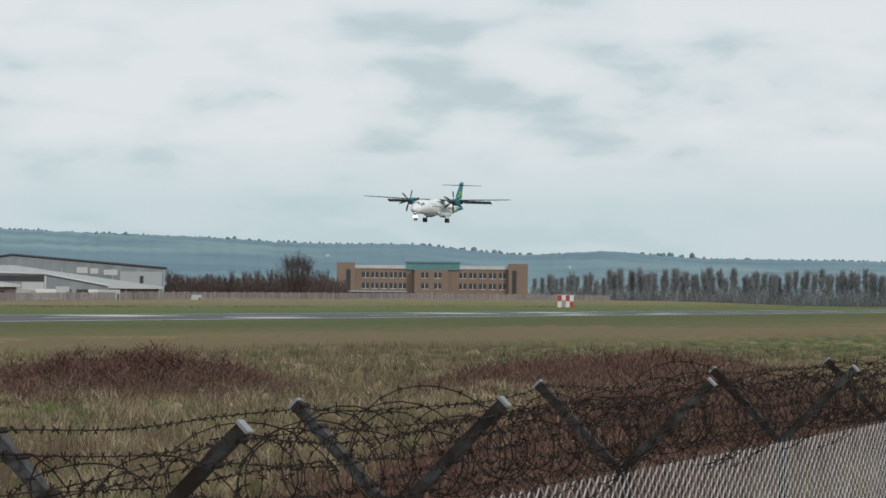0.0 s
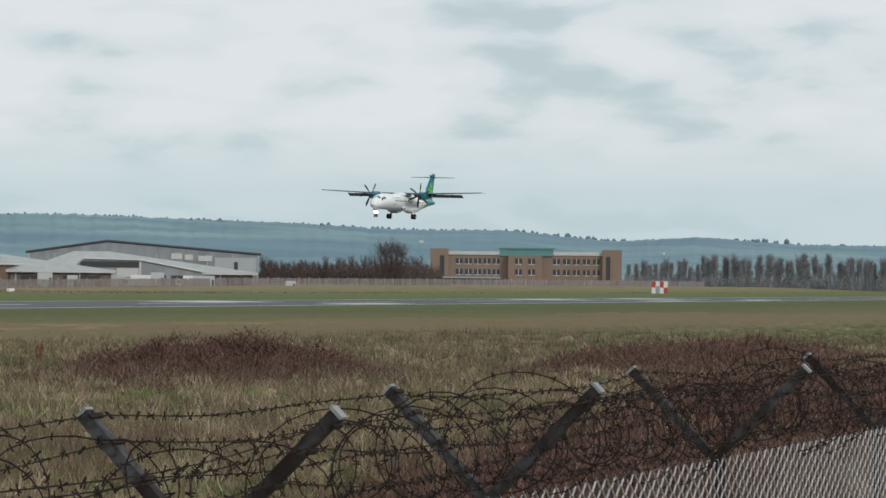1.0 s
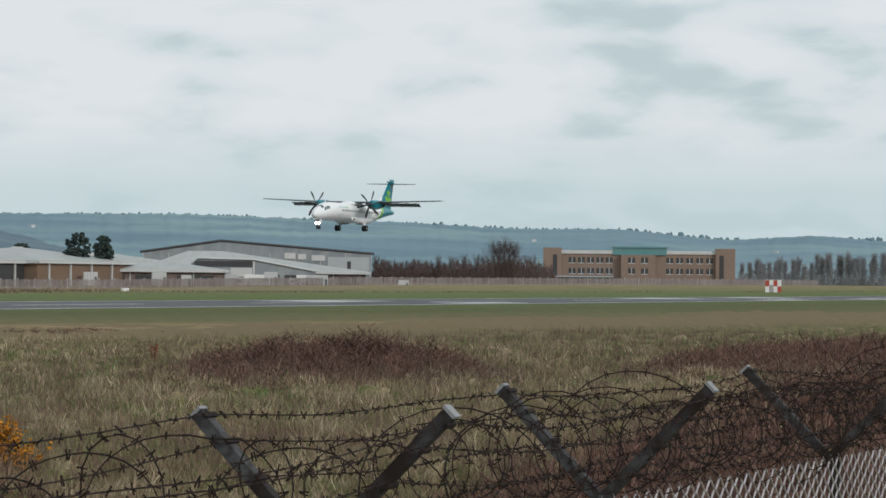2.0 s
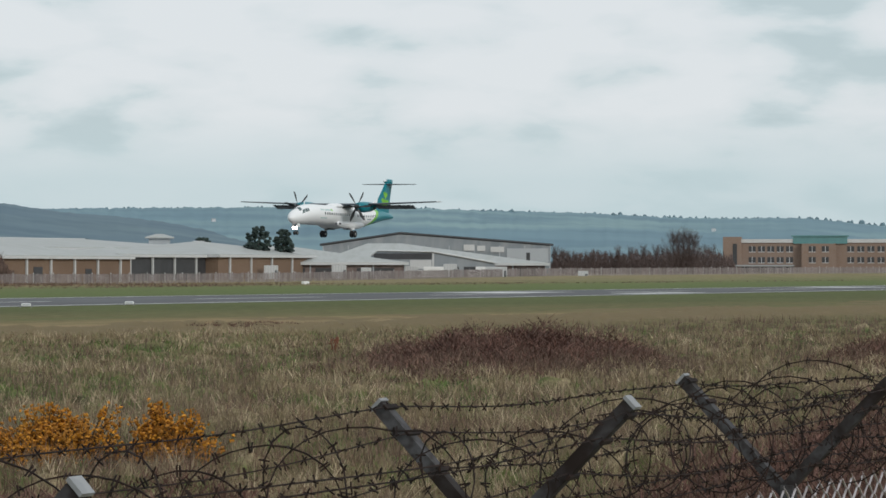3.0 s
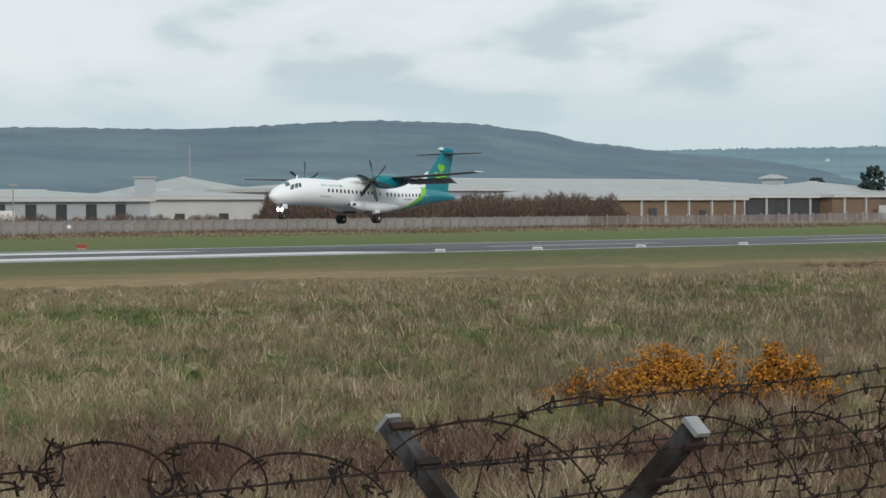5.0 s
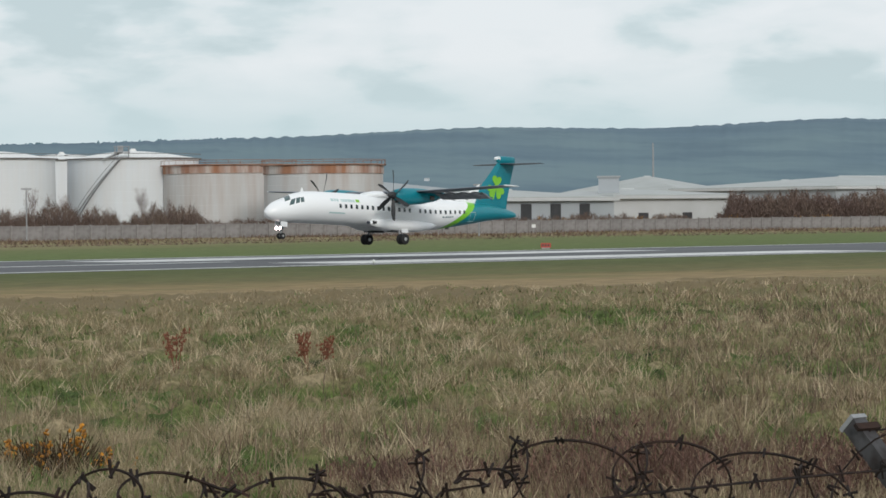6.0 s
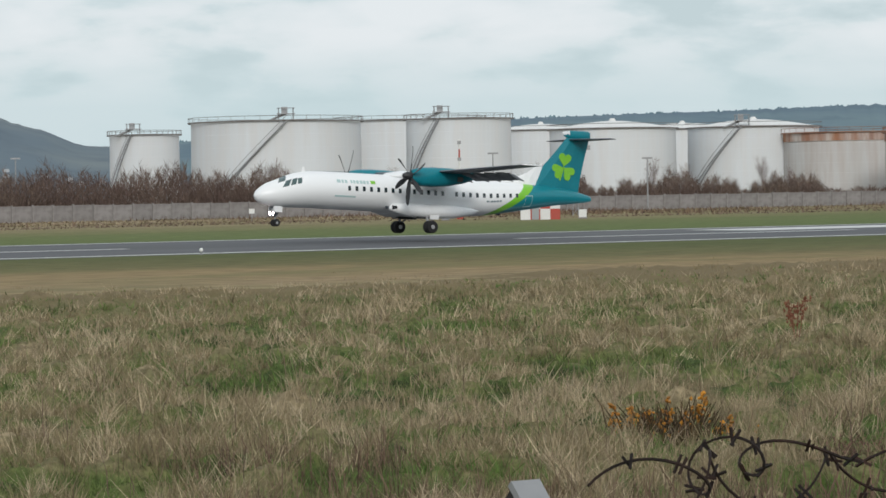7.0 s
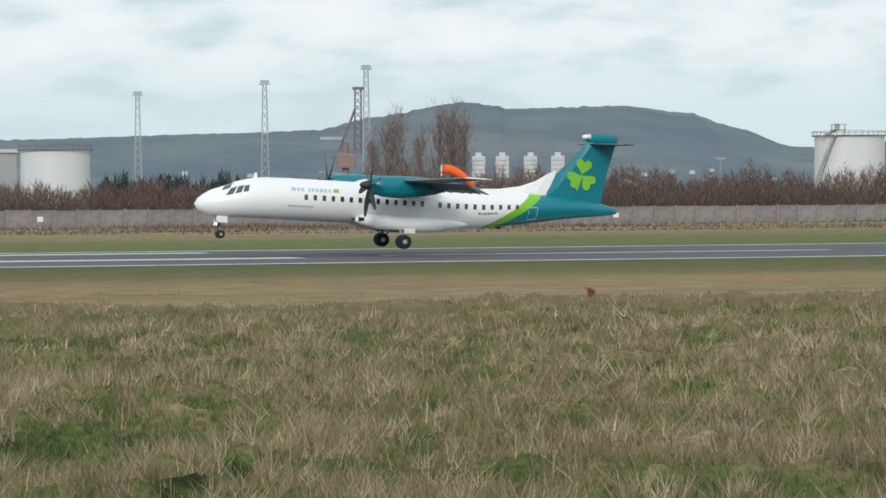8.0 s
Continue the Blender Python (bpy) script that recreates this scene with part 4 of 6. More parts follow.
def tanks():
    w, d = "white-painted round steel storage tank with a spiral stair", "white round storage tank with a shallow domed roof"
    storage_tank(26.72, 27.99, 1.13, 640, M["tank_white"], 0, "small " + w, stair=-1)
    storage_tank(28.21, 31.33, 1.33, 570, M["tank_white"], 0, "large " + w, stair=0.35)
    storage_tank(30.9, 33.6, 1.315, 650, M["tank_white"], 0, w, stair=False)
    storage_tank(32.17, 34.10, 1.335, 575, M["tank_white"], 0, w, stair=-1)
    storage_tank(33.7, 35.6, 1.10, 690, M["tank_white"], 1.5, d, stair=False)
    storage_tank(34.81, 37.13, 1.105, 600, M["tank_white"], 1.6, d, stair=False)
    storage_tank(36.2, 38.3, 1.07, 720, M["tank_white"], 1.6, d, stair=False)
    storage_tank(37.35, 39.75, 1.09, 610, M["tank_white"], 1.6, d, stair=-0.5)
    r = "rust-streaked pale round storage tank with a rusted rim"
    storage_tank(39.10, 41.5, 0.96, 600, M["tank_rust"], 0, r, stair=False, rim=M["rust_rim"])
    storage_tank(40.95, 43.14, 0.95, 565, M["tank_rust"], 0, r, stair=False, rim=M["rust_rim"])
    storage_tank(12.15, 13.41, 0.96, 600, M["tank_white"], 0, "white round tank behind bare bushes", stair=False)


def shed(name, label, x0, x1, y0, y1, eave, ridge, wall, roof, doors=(), columns=0, category="warehouse"):
    """A long low shed: walls, hipped roof, columns and doors on the side towards the runway."""
    root = thing(name, label, category, pose((x0 + x1) / 2, (y0 + y1) / 2, 0))
    hx, hy = (x1 - x0) / 2, (y1 - y0) / 2
    walls = Build().box(-hx, hx, -hy, -hy + 0.3, 0, eave).box(-hx, hx, hy - 0.3, hy, 0, eave).box(-hx, -hx + 0.3, -hy + 0.3, hy - 0.3, 0, eave).box(hx - 0.3, hx, -hy + 0.3, hy - 0.3, 0, eave)
    part("wall", walls, wall, root)
    o, hip = 0.9, min(hy * 1.3, hx * 0.9)
    low = [(-hx - o, -hy - o, eave), (hx + o, -hy - o, eave), (hx + o, hy + o, eave), (-hx - o, hy + o, eave)]
    top = [(-hx + hip, -0.3, ridge), (hx - hip, -0.3, ridge), (hx - hip, 0.3, ridge), (-hx + hip, 0.3, ridge)]
    part("roof", Build().loft([low, [(x, y, z + 0.3) for x, y, z in low], top]), roof, root)
    part("ridge_cap", Build().tube([(-hx + hip, 0, ridge + 0.05), (hx - hip, 0, ridge + 0.05)], 0.18, 5), M["white_wall"], root)
    part("side_fascia", Build().box(-hx - 1.05, -hx - 0.9, -hy - 0.9, hy + 0.9, eave - 0.55, eave + 0.12), M["white_wall"], root)
    part("fascia", Build().box(-hx - 0.8, hx + 0.8, -hy - 1.05, -hy - 0.9, eave - 0.55, eave + 0.12), M["white_wall"], root)
    for k in range(columns):
        x = -hx + (k + 0.5) * 2 * hx / columns
        part("column", Build().box(x - 0.25, x + 0.25, -hy - 0.6, -hy - 0.1, 0, eave - 0.3), M["white_wall"], root)
    for dx, w, h in doors:
        part("door", Build().box(-hx + dx, -hx + dx + w, -hy - 0.12, -hy + 0.1, 0, h), M["dark"], root, "dark panel painted as the doorway's shaded inside")
    return root


def hip_building(name, label, deg, far, x0, x1, depth, eave, ridge, r0, r1, wall, roof, bays=(), gable=False):
    """A wide building that faces the runway's east end, with a hipped or gabled roof."""
    root = thing(name, label, "warehouse", facing(deg, far))
    walls = Build().box(x0, x1, 0, 0.3, 0, eave).box(x0, x1, depth - 0.3, depth, 0, eave).box(x0, x0 + 0.3, 0.3, depth - 0.3, 0, eave).box(x1 - 0.3, x1, 0.3, depth - 0.3, 0, eave)
    if gable:
        walls.add([(x0, 0, eave), (x1, 0, eave), (r1, 0, ridge - 0.3), (x0, 0.3, eave), (x1, 0.3, eave), (r1, 0.3, ridge - 0.3)], [(0, 1, 2), (5, 4, 3), (0, 2, 5, 3), (1, 4, 5, 2)])
    part("wall", walls, wall, root)
    ya, yb = (0.35, depth + 1) if gable else (depth * 0.45, depth * 0.55)
    o = 1.2
    for dz0, nm in ((0.0, "roof"),):
        f = 0.35 if gable else -o
        low = [(x0 - o, f, eave), (x1 + o, f, eave), (x1 + o, depth + o, eave), (x0 - o, depth + o, eave)]
        top = [(r0, ya, ridge), (r1, ya, ridge), (r1, yb, ridge), (r0, yb, ridge)]
        b = Build().loft([low, [(x, y, z + 0.45) for x, y, z in low], top])
        part(nm, b, roof, root)
    if gable:
        part("verge", Build().tube([(x0 - o, -0.2, eave + 0.3), (r0, -0.2, ridge + 0.1), (x1 + o, -0.2, eave + 0.3)], 0.45, 4), M["dark"], root, "dark roof verge")
    else:
        part("fascia", Build().box(x0 - o, x1 + o, -o - 0.15, -o, eave - 0.3, eave + 0.5), M["white_wall"], root)
    for a, b2 in bays:
        part("bay", Build().box(a, b2, -0.15, 0.1, 0, eave - 1.2), M["dark"], root, "dark panel painted as the bay's shaded inside")
    n = int((x1 - x0) / 9)
    for k in range(n + 1):
        x = x0 + (x1 - x0) * k / n
        part("column", Build().box(x - 0.2, x + 0.2, -0.3, -0.02, 0, eave), M["cladding"], root)


def loading_annex():
    """A gabled loading bay in front of the hipped shed: a dark panel as its opening's shade under the roof edge, pale
    walls beside it.
    """
    root = thing("loading_annex", "pale gabled loading bay with a dark panel as the opening under its roof", "warehouse", facing(64.0, 950))
    top = [(-21, 7.4), (-19, 8.9), (-2, 8.6), (17, 5.2)]
    part("wall", plate([(-21, 0), (17, 0)] + top[::-1], 0, 12), M["hangar_wall"], root)
    part("opening", Build().box(-20, -2.2, -0.12, 0.1, 6.5, 8.3), M["dark"], root, "dark panel painted as the shaded opening under the roof edge")
    part("pier", Build().box(-2.2, -1.6, -0.2, 0.1, 0, 8.5), M["white_wall"], root)
    part("panel", Build().box(-9, -2.4, -0.15, 0.1, 3.6, 6.3), M["white_wall"], root, "pale wall panel")
    part("roof_edge", Build().tube([(x, -0.4, z + 0.25) for x, z in top], 0.35, 4), M["white_wall"], root)
    part("roof", Build().loft([[(x, y, z + d) for x, z in top] + [(x, y, z + d - 0.2) for x, z in top[::-1]] for y, d in ((-0.6, 0.45), (12.5, 0.45))]), M["roof_pale"], root)
    for a, c in ((3, 6), (7.5, 11.5)):
        part("door", Build().box(a, c, -0.12, 0.1, 0, 4.2), M["dark"], root, "dark doorway panel")


def parked_things():
    """White vans and containers in the yard before the sheds."""
    for deg, far, w, h, z in ((62.15, 893, 4.2, 4.6, 0.0), (62.65, 895, 3.0, 3.9, 0.0), (63.45, 920, 5.0, 4.4, 0.0), (64.2, 925, 4.0, 5.0, 0.0), (65.05, 930, 6.5, 3.9, 0.3), (66.65, 960, 3.2, 2.9, 0.0), (60.9, 880, 4.0, 4.5, 0.0)):
        c = thing("container", "white steel container in the yard before the sheds", "container", facing(deg, far, z), "yard containers")
        part("body", Build().chamfer_box(-w / 2, w / 2, -1.2, 1.2, 0, h, 0.06), M["white_wall"], c)
        for k in range(int(w / 0.8)):
            part("rib", Build().box(-w / 2 + 0.3 + 0.8 * k, -w / 2 + 0.42 + 0.8 * k, -1.26, -1.2, 0.1, h - 0.15), M["cladding"], c)
        part("door", Build().box(w / 2 - 0.9, w / 2 - 0.2, -1.25, -1.2, 0.2, h * 0.7), M["dark"], c, "dark doorway panel")


def sheds():
    # brick sheds with pale roofs, a porch between them
    shed("brick_shed", "brown brick shed with a pale sheet roof and white columns", 634, 700, 432, 480, 6.6, 10.6, M["shed_brick"], M["roof_pale"], columns=6, doors=((20, 4, 4), (44, 3, 3.5)))
    shed("entrance_shed", "low entrance porch building with a plain dark front", 700, 746, 436, 470, 7.2, 9.2, M["dark"], M["roof_pale"], columns=4)
    shed("brick_shed", "brown brick shed with a pale sheet roof beside the entrance", 746, 806, 432, 480, 7.3, 11.4, M["shed_brick"], M["roof_pale"], columns=5, doors=((30, 3, 3.5),))
    shed("long_shed", "long shed with a pale sheet roof behind the others", 610, 840, 486, 540, 9.5, 12.6, M["cladding"], M["roof_pale"])
    # ventilated roof pavilion
    x, y = bearing(58.85, 985)
    p = thing("roof_pavilion", "small white louvred pavilion on the shed roof", "pavilion", pose(x, y, 0, 0, 0, -58.85))
    part("body", Build().box(-3.4, 3.4, -3.4, 3.4, 8, 13.2), M["cladding"], p)
    part("cap", Build().loft([[(-4.6, -4.6, 13.2), (4.6, -4.6, 13.2), (4.6, 4.6, 13.2), (-4.6, 4.6, 13.2)], [(-4.6, -4.6, 13.6), (4.6, -4.6, 13.6), (4.6, 4.6, 13.6), (-4.6, 4.6, 13.6)], [(-1, -1, 14.6), (1, -1, 14.6), (1, 1, 14.6), (-1, 1, 14.6)]]), M["roof_pale"], p)
    hip_building("grey_hangar", "large grey hangar with a low-pitched gable roof and dark verges", 63.95, 1150, -42, 42, 70, 12.2, 16.8, -13.5, -12.5, M["hangar_wall"], M["roof_grey"], gable=True)
    hangar = bpy.data.objects["grey_hangar"]
    for x0, x1, z0, z1 in ((10, 14, 10.4, 12.6), (15, 18, 10.2, 12.2), (20, 25, 9.8, 11.8)):
        part("panel", Build().box(x0, x1, -0.35, 0.0, z0, z1), M["white_wall"], hangar, "pale wall panel")
    part("door", Build().box(33.2, 34.6, -0.35, 0.0, 6.5, 9.6), M["dark"], hangar, "dark doorway panel")
    part("panel", Build().box(26, 41.5, -0.31, -0.01, 6.0, 11.2), M["cladding"], hangar, "pale clad end bay")
    hip_building("hipped_shed", "low shed with a wide pale hipped roof and open bays", 64.0, 965, -38, 33, 60, 4.9, 11.7, -23, -12, M["shaded_mauve_brick"], M["roof_pale"], bays=((-30, -10), (-6, -1), (2, 22), (24, 31)))
    loading_annex()
    hip_building("hipped_shed", "small shed with a pale hipped roof beside the brick sheds", 61.4, 905, -24, 31, 40, 5.0, 10.3, -14, -3, M["shaded_mauve_brick"], M["roof_pale"], bays=((-8, 2), (5, 14), (17, 28)))
    # further row with hipped white roofs
    for u0, u1, far, top, pk in ((48.3, 50.3, 900, 0.46, 0.70), (50.5, 53.2, 930, 0.44, 0.60), (53.4, 55.8, 960, 0.42, 0.60)):
        xa, xb = far * math.sin(radians(u0)), far * math.sin(radians(u1))
        y0 = far * math.cos(radians((u0 + u1) / 2))
        shed("pale_warehouse", "pale warehouse with a wide white roof", xa, xb + 6, y0, y0 + 60, 3.3 + far * math.tan(radians(top)) - 2.2, 3.3 + far * math.tan(radians(pk)), M["white_wall"], M["roof_pale"])
    shed("white_depot", "long white depot with a row of dark doors", 408, 474, 436, 462, 6.6, 8.4, M["cladding"], M["roof_pale"], doors=tuple((4 + 8.6 * k, 3.0, 5.5) for k in range(7)))
    shed("white_depot", "white depot extension with a flat pale roof", 478, 520, 440, 470, 7.0, 8.6, M["white_wall"], M["roof_pale"], doors=((8, 3, 3.5), (22, 3, 3.5)))
    shed("grey_shed", "grey sheet-roofed shed behind the depot", 432, 474, 480, 520, 8.4, 11.8, M["cladding"], M["roof_grey"])
    b = thing("stair_tower", "grey boxy stair tower on the depot roof", "tower", facing(47.3, 660))
    part("body", Build().chamfer_box(-2.2, 2.2, -2, 2, 0, 11), M["cladding"], b)
    part("cap", Build().box(-2.5, 2.5, -2.3, 2.3, 11, 11.4), M["roof_grey"], b)


def hotel():
    root = thing("hotel", "three-storey orange brick hotel with a green glazed centre", "hotel", facing(71.0, 1450) @ Matrix.Diagonal((1.115, 1.115, 1.10, 1)))
    H = 1300
    sx = lambda px: (px - 768) * H / 5500.0
    zt = 16.9
    # wings, end towers, projecting centre
    part("wing", Build().box(sx(600), sx(915), 2, 18, 0, 14.4), M["brick"], root)
    part("end_tower", Build().box(sx(597), sx(629), 0, 18, 0, zt), M["brick"], root)
    part("end_tower", Build().box(sx(902), sx(936), 0, 18, 0, zt), M["brick"], root)
    part("centre_block", Build().box(sx(735), sx(795), -1.5, 16, 0, 14.0), M["brick"], root)
    part("roof", Build().box(sx(629), sx(902), 1.5, 18.5, 14.4, 15.9), M["white_wall"], root, "pale sheet roof")
    part("glazed_storey", Build().box(sx(720), sx(815), 1.2, 12, 14.0, 17.0), M["green_glass"], root, "green glazed top storey")
    part("glazed_roof", Build().box(sx(717), sx(818), 0.6, 13, 17.0, 17.5), M["green_glass"], root)
    part("canopy", Build().box(sx(600), sx(722), -6, 2, 4.4, 5.0), M["roof_grey"], root, "grey flat canopy")
    part("ground_floor", Build().box(sx(605), sx(720), 1.0, 2.2, 0.2, 4.2), M["glass"], root)
    win = Build().box(-1.45, 1.45, -0.12, 0.05, 0, 2.3).mesh("window", M["dark"])
    bar = Build().box(-0.12, 0.12, -0.18, -0.1, 0, 2.3).mesh("mullion", M["white_wall"])
    frame_me = Build().box(-1.4, 1.4, -0.16, 0.06, -0.25, 0).mesh("sill", M["white_wall"])
    for a, b, n, y in ((640, 722, 5, 2), (742, 788, 2, -1.5), (812, 900, 5, 2)):
        for k in range(n):
            for z in (6.6, 11.2):
                o = new("window", win)
                o.parent, o.matrix_basis = root, pose(sx(a + (b - a) * (k + 0.5) / n), y, z - 0.6)
                s = new("sill", frame_me)
                s.parent = o
                q = new("mullion", bar)
                q.parent = o
    for px in (618, 912):
        part("tall_window", Build().box(sx(px) - 0.9, sx(px) + 0.9, -0.1, 0.1, 4, 14), M["dark"], root)


def airfield_things():
    # red and white chequered huts
    def hut(deg, far, w, h):
        root = thing("airfield_hut", "red and white chequered airfield equipment hut", "hut", facing(deg, far), "equipment huts")
        part("body", Build().chamfer_box(-w / 2 + 0.05, w / 2 - 0.05, -0.9, 1.4, 0, h - 0.05, 0.04), M["white"], root)
        n = 4
        for i in range(n):
            for j in range(2):
                x0, z0 = -w / 2 + i * w / n, j * h / 2
                part("panel", Build().box(x0, x0 + w / n - 0.02, -1.0, -0.9, z0, z0 + h / 2 - 0.02), M["red" if (i + j) % 2 else "white"], root, "red painted panel" if (i + j) % 2 else "")
        part("roof", Build().box(-w / 2 - 0.1, w / 2 + 0.1, -1.1, 1.5, h, h + 0.12), M["white"], root)
        part("door", Build().box(-w / 2 + w / n + 0.15, -w / 2 + 2 * w / n - 0.15, -1.05, -1.0, 0.02, h * 0.62), M["roof_grey"], root, "grey door")

    hut(34.62, 352, 4.5, 2.45)
    hut(73.45, 1010, 5.2, 3.9)
    # small cabinet and stand beside the hut
    c = thing("cabinet", "small white equipment cabinet on the grass", "cabinet", facing(35.4, 356))
    part("body", Build().chamfer_box(-0.45, 0.45, -0.3, 0.3, 0.15, 1.05, 0.03), M["white"], c)
    part("plinth", Build().box(-0.5, 0.5, -0.35, 0.35, 0, 0.15), M["concrete"], c)
    c = thing("cabinet", "pale equipment cabinet beside the antenna mast", "cabinet", facing(32.87, 360))
    part("body", Build().chamfer_box(-0.45, 0.45, -0.3, 0.3, 0.1, 0.95, 0.03), M["cladding"], c)
    part("plinth", Build().box(-0.5, 0.5, -0.35, 0.35, 0, 0.12), M["concrete"], c)
    # red and white antenna mast
    m = thing("antenna_mast", "slim red and white banded antenna mast", "mast", facing(33.14, 372))
    for k, z in enumerate(np.arange(0.0, 9.6, 1.2)):
        part("band", Build().tube([(0, 0, z), (0, 0, z + 1.19)], 0.40 if z < 3.4 else 0.10, 8), M["red" if k % 2 == 0 else "white"], m)
    for z in (4.6, 7.0, 9.0):
        part("aerial", Build().box(-0.22, 0.22, -0.3, -0.2, z, z + 0.4), M["steel"], m)
    # lattice mast
    l = thing("lattice_mast", "grey steel lattice mast with a cross arm", "mast", facing(35.27, 400))
    b = Build()
    for dx in (-0.35, 0.35):
        for dy in (-0.35, 0.35):
            b.tube([(dx, dy, 0), (dx * 0.7, dy * 0.7, 11)], 0.06, 4)
    for k in range(10):
        z = k * 1.1
        b.tube([(-0.35, -0.35, z), (0.35, -0.35, z + 1.1)], 0.04, 3)
        b.tube([(0.35, -0.35, z), (-0.35, -0.35, z + 1.1)], 0.04, 3)
    part("lattice", b, M["steel"], l)
    part("cross_arm", Build().box(-0.6, 2.0, -0.2, 0.2, 8.4, 9.0), M["steel"], l)
    # lamp columns
    for deg, far, h in ((33.76, 470, 9), (36.6, 480, 8), (44.9, 480, 8), (25.0, 520, 10)):
        p = thing("lamp_column", "grey lamp column with twin lanterns", "street lamp", facing(deg, far), "lamp columns")
        part("pole", Build().tube([(0, 0, 0), (0, 0, h)], [0.14, 0.08], 6), M["steel"], p)
        for s in (-1, 1):
            part("lantern", Build().box(min(0, s * 0.8), max(0, s * 0.8), -0.15, 0.15, h - 0.1, h + 0.15), M["steel"], p)
    # windsock
    thing("windsock", "orange windsock on a white and red pole", "windsock", facing(19.87, 341))
    # PAPI boxes, edge lights, taxi sign
    for deg in (52.72, 54.52, 56.42, 58.3):
        far = 150.5 / math.cos(radians(deg))
        p = thing("approach_light_box", "pale low approach light box on short legs beside the runway", "airfield light", facing(deg, far), "approach light boxes")
        part("case", Build().chamfer_box(-0.42, 0.42, -0.36, 0.36, 0.14, 0.38, 0.05), M["white"], p)
        part("lens", Build().box(-0.32, 0.32, -0.38, -0.36, 0.2, 0.32), M["cladding"], p)
        for s in (-0.55, 0.55):
            part("leg", Build().tube([(s * 0.8, 0, 0), (s * 0.8, 0, 0.17)], 0.04, 6), M["steel"], p)
    for x in (82.8, 22.8, 142.8):
        p = thing("edge_light", "small white runway edge light on a stem", "airfield light", pose(x, 153.4, 0), "edge lights")
        part("stem", Build().tube([(0, 0, 0), (0, 0, 0.22)], 0.05, 6), M["steel"], p)
        part("lens", Build().lathe([(0.09, 0.2), (0.11, 0.27), (0.08, 0.36), (0.03, 0.4)], 12), M["white"], p)
    s = thing("taxiway_sign", "small red airfield sign board beside the runway", "sign", facing(46.13, 300))
    part("board", Build().chamfer_box(-0.5, 0.5, -0.08, 0.08, 0.12, 0.55, 0.02), M["red"], s)
    for k in (-0.28, 0.0, 0.26):
        part("writing_bar", Build().box(k - 0.09, k + 0.09, -0.09, -0.08, 0.25, 0.42), M["dark"], s)
    part("foot", Build().box(-0.4, 0.4, -0.1, 0.1, 0, 0.12), M["steel"], s)
    for deg, far in ((45.91, 398 / math.cos(radians(45.91)) - 20), (23.08, 395), (12.5, 380), (29.3, 390)):
        s = thing("marker_board", "small white marker board on a post", "marker", facing(deg, far), "marker boards")
        part("board", Build().box(-0.35, 0.35, -0.05, 0.05, 1.0, 1.6), M["white"], s)
        part("post", Build().box(-0.05, 0.05, -0.05, 0.05, 0, 1.0), M["steel"], s)
    x, y = 616, 334
    s = thing("marker_cone", "white marker block on the far grass", "marker", pose(x, y, 0))
    part("block", Build().chamfer_box(-1.2, 1.2, -0.4, 0.4, 0, 0.7, 0.1), M["white"], s)


def windsock():
    root = bpy.data.objects["windsock"]
    for k in range(6):
        part("pole_band", Build().tube([(0, 0, 1.2 * k), (0, 0, 1.2 * k + 1.19)], 0.10, 8), M["white" if k % 2 else "red"], root)
    part("ring", Build().tube([(0.15, 0.55 * math.cos(a), 6.75 + 0.5 * math.sin(a)) for a in np.linspace(0, 2 * math.pi, 17)], 0.03, 4), M["steel"], root)
    rings = []
    for s in np.linspace(0, 1, 9):
        cx, cz = 0.15 + 3.55 * s - 0.2 * s * s, 6.75 + 0.1 * s - 2.3 * s * s * (1 - 0.15 * s)
        r = 0.52 - 0.24 * s
        rings.append([(cx + 0.45 * r * math.sin(a), r * math.cos(a), cz + r * math.sin(a)) for a in np.linspace(0, 2 * math.pi, 14, endpoint=False)])
    part("sock", Build().loft(rings), M["orange"], root, "orange fabric sock", smooth=True)


grass_bank()
boundary_wall()
tanks()
sheds()
parked_things()
hotel()
airfield_things()
windsock()


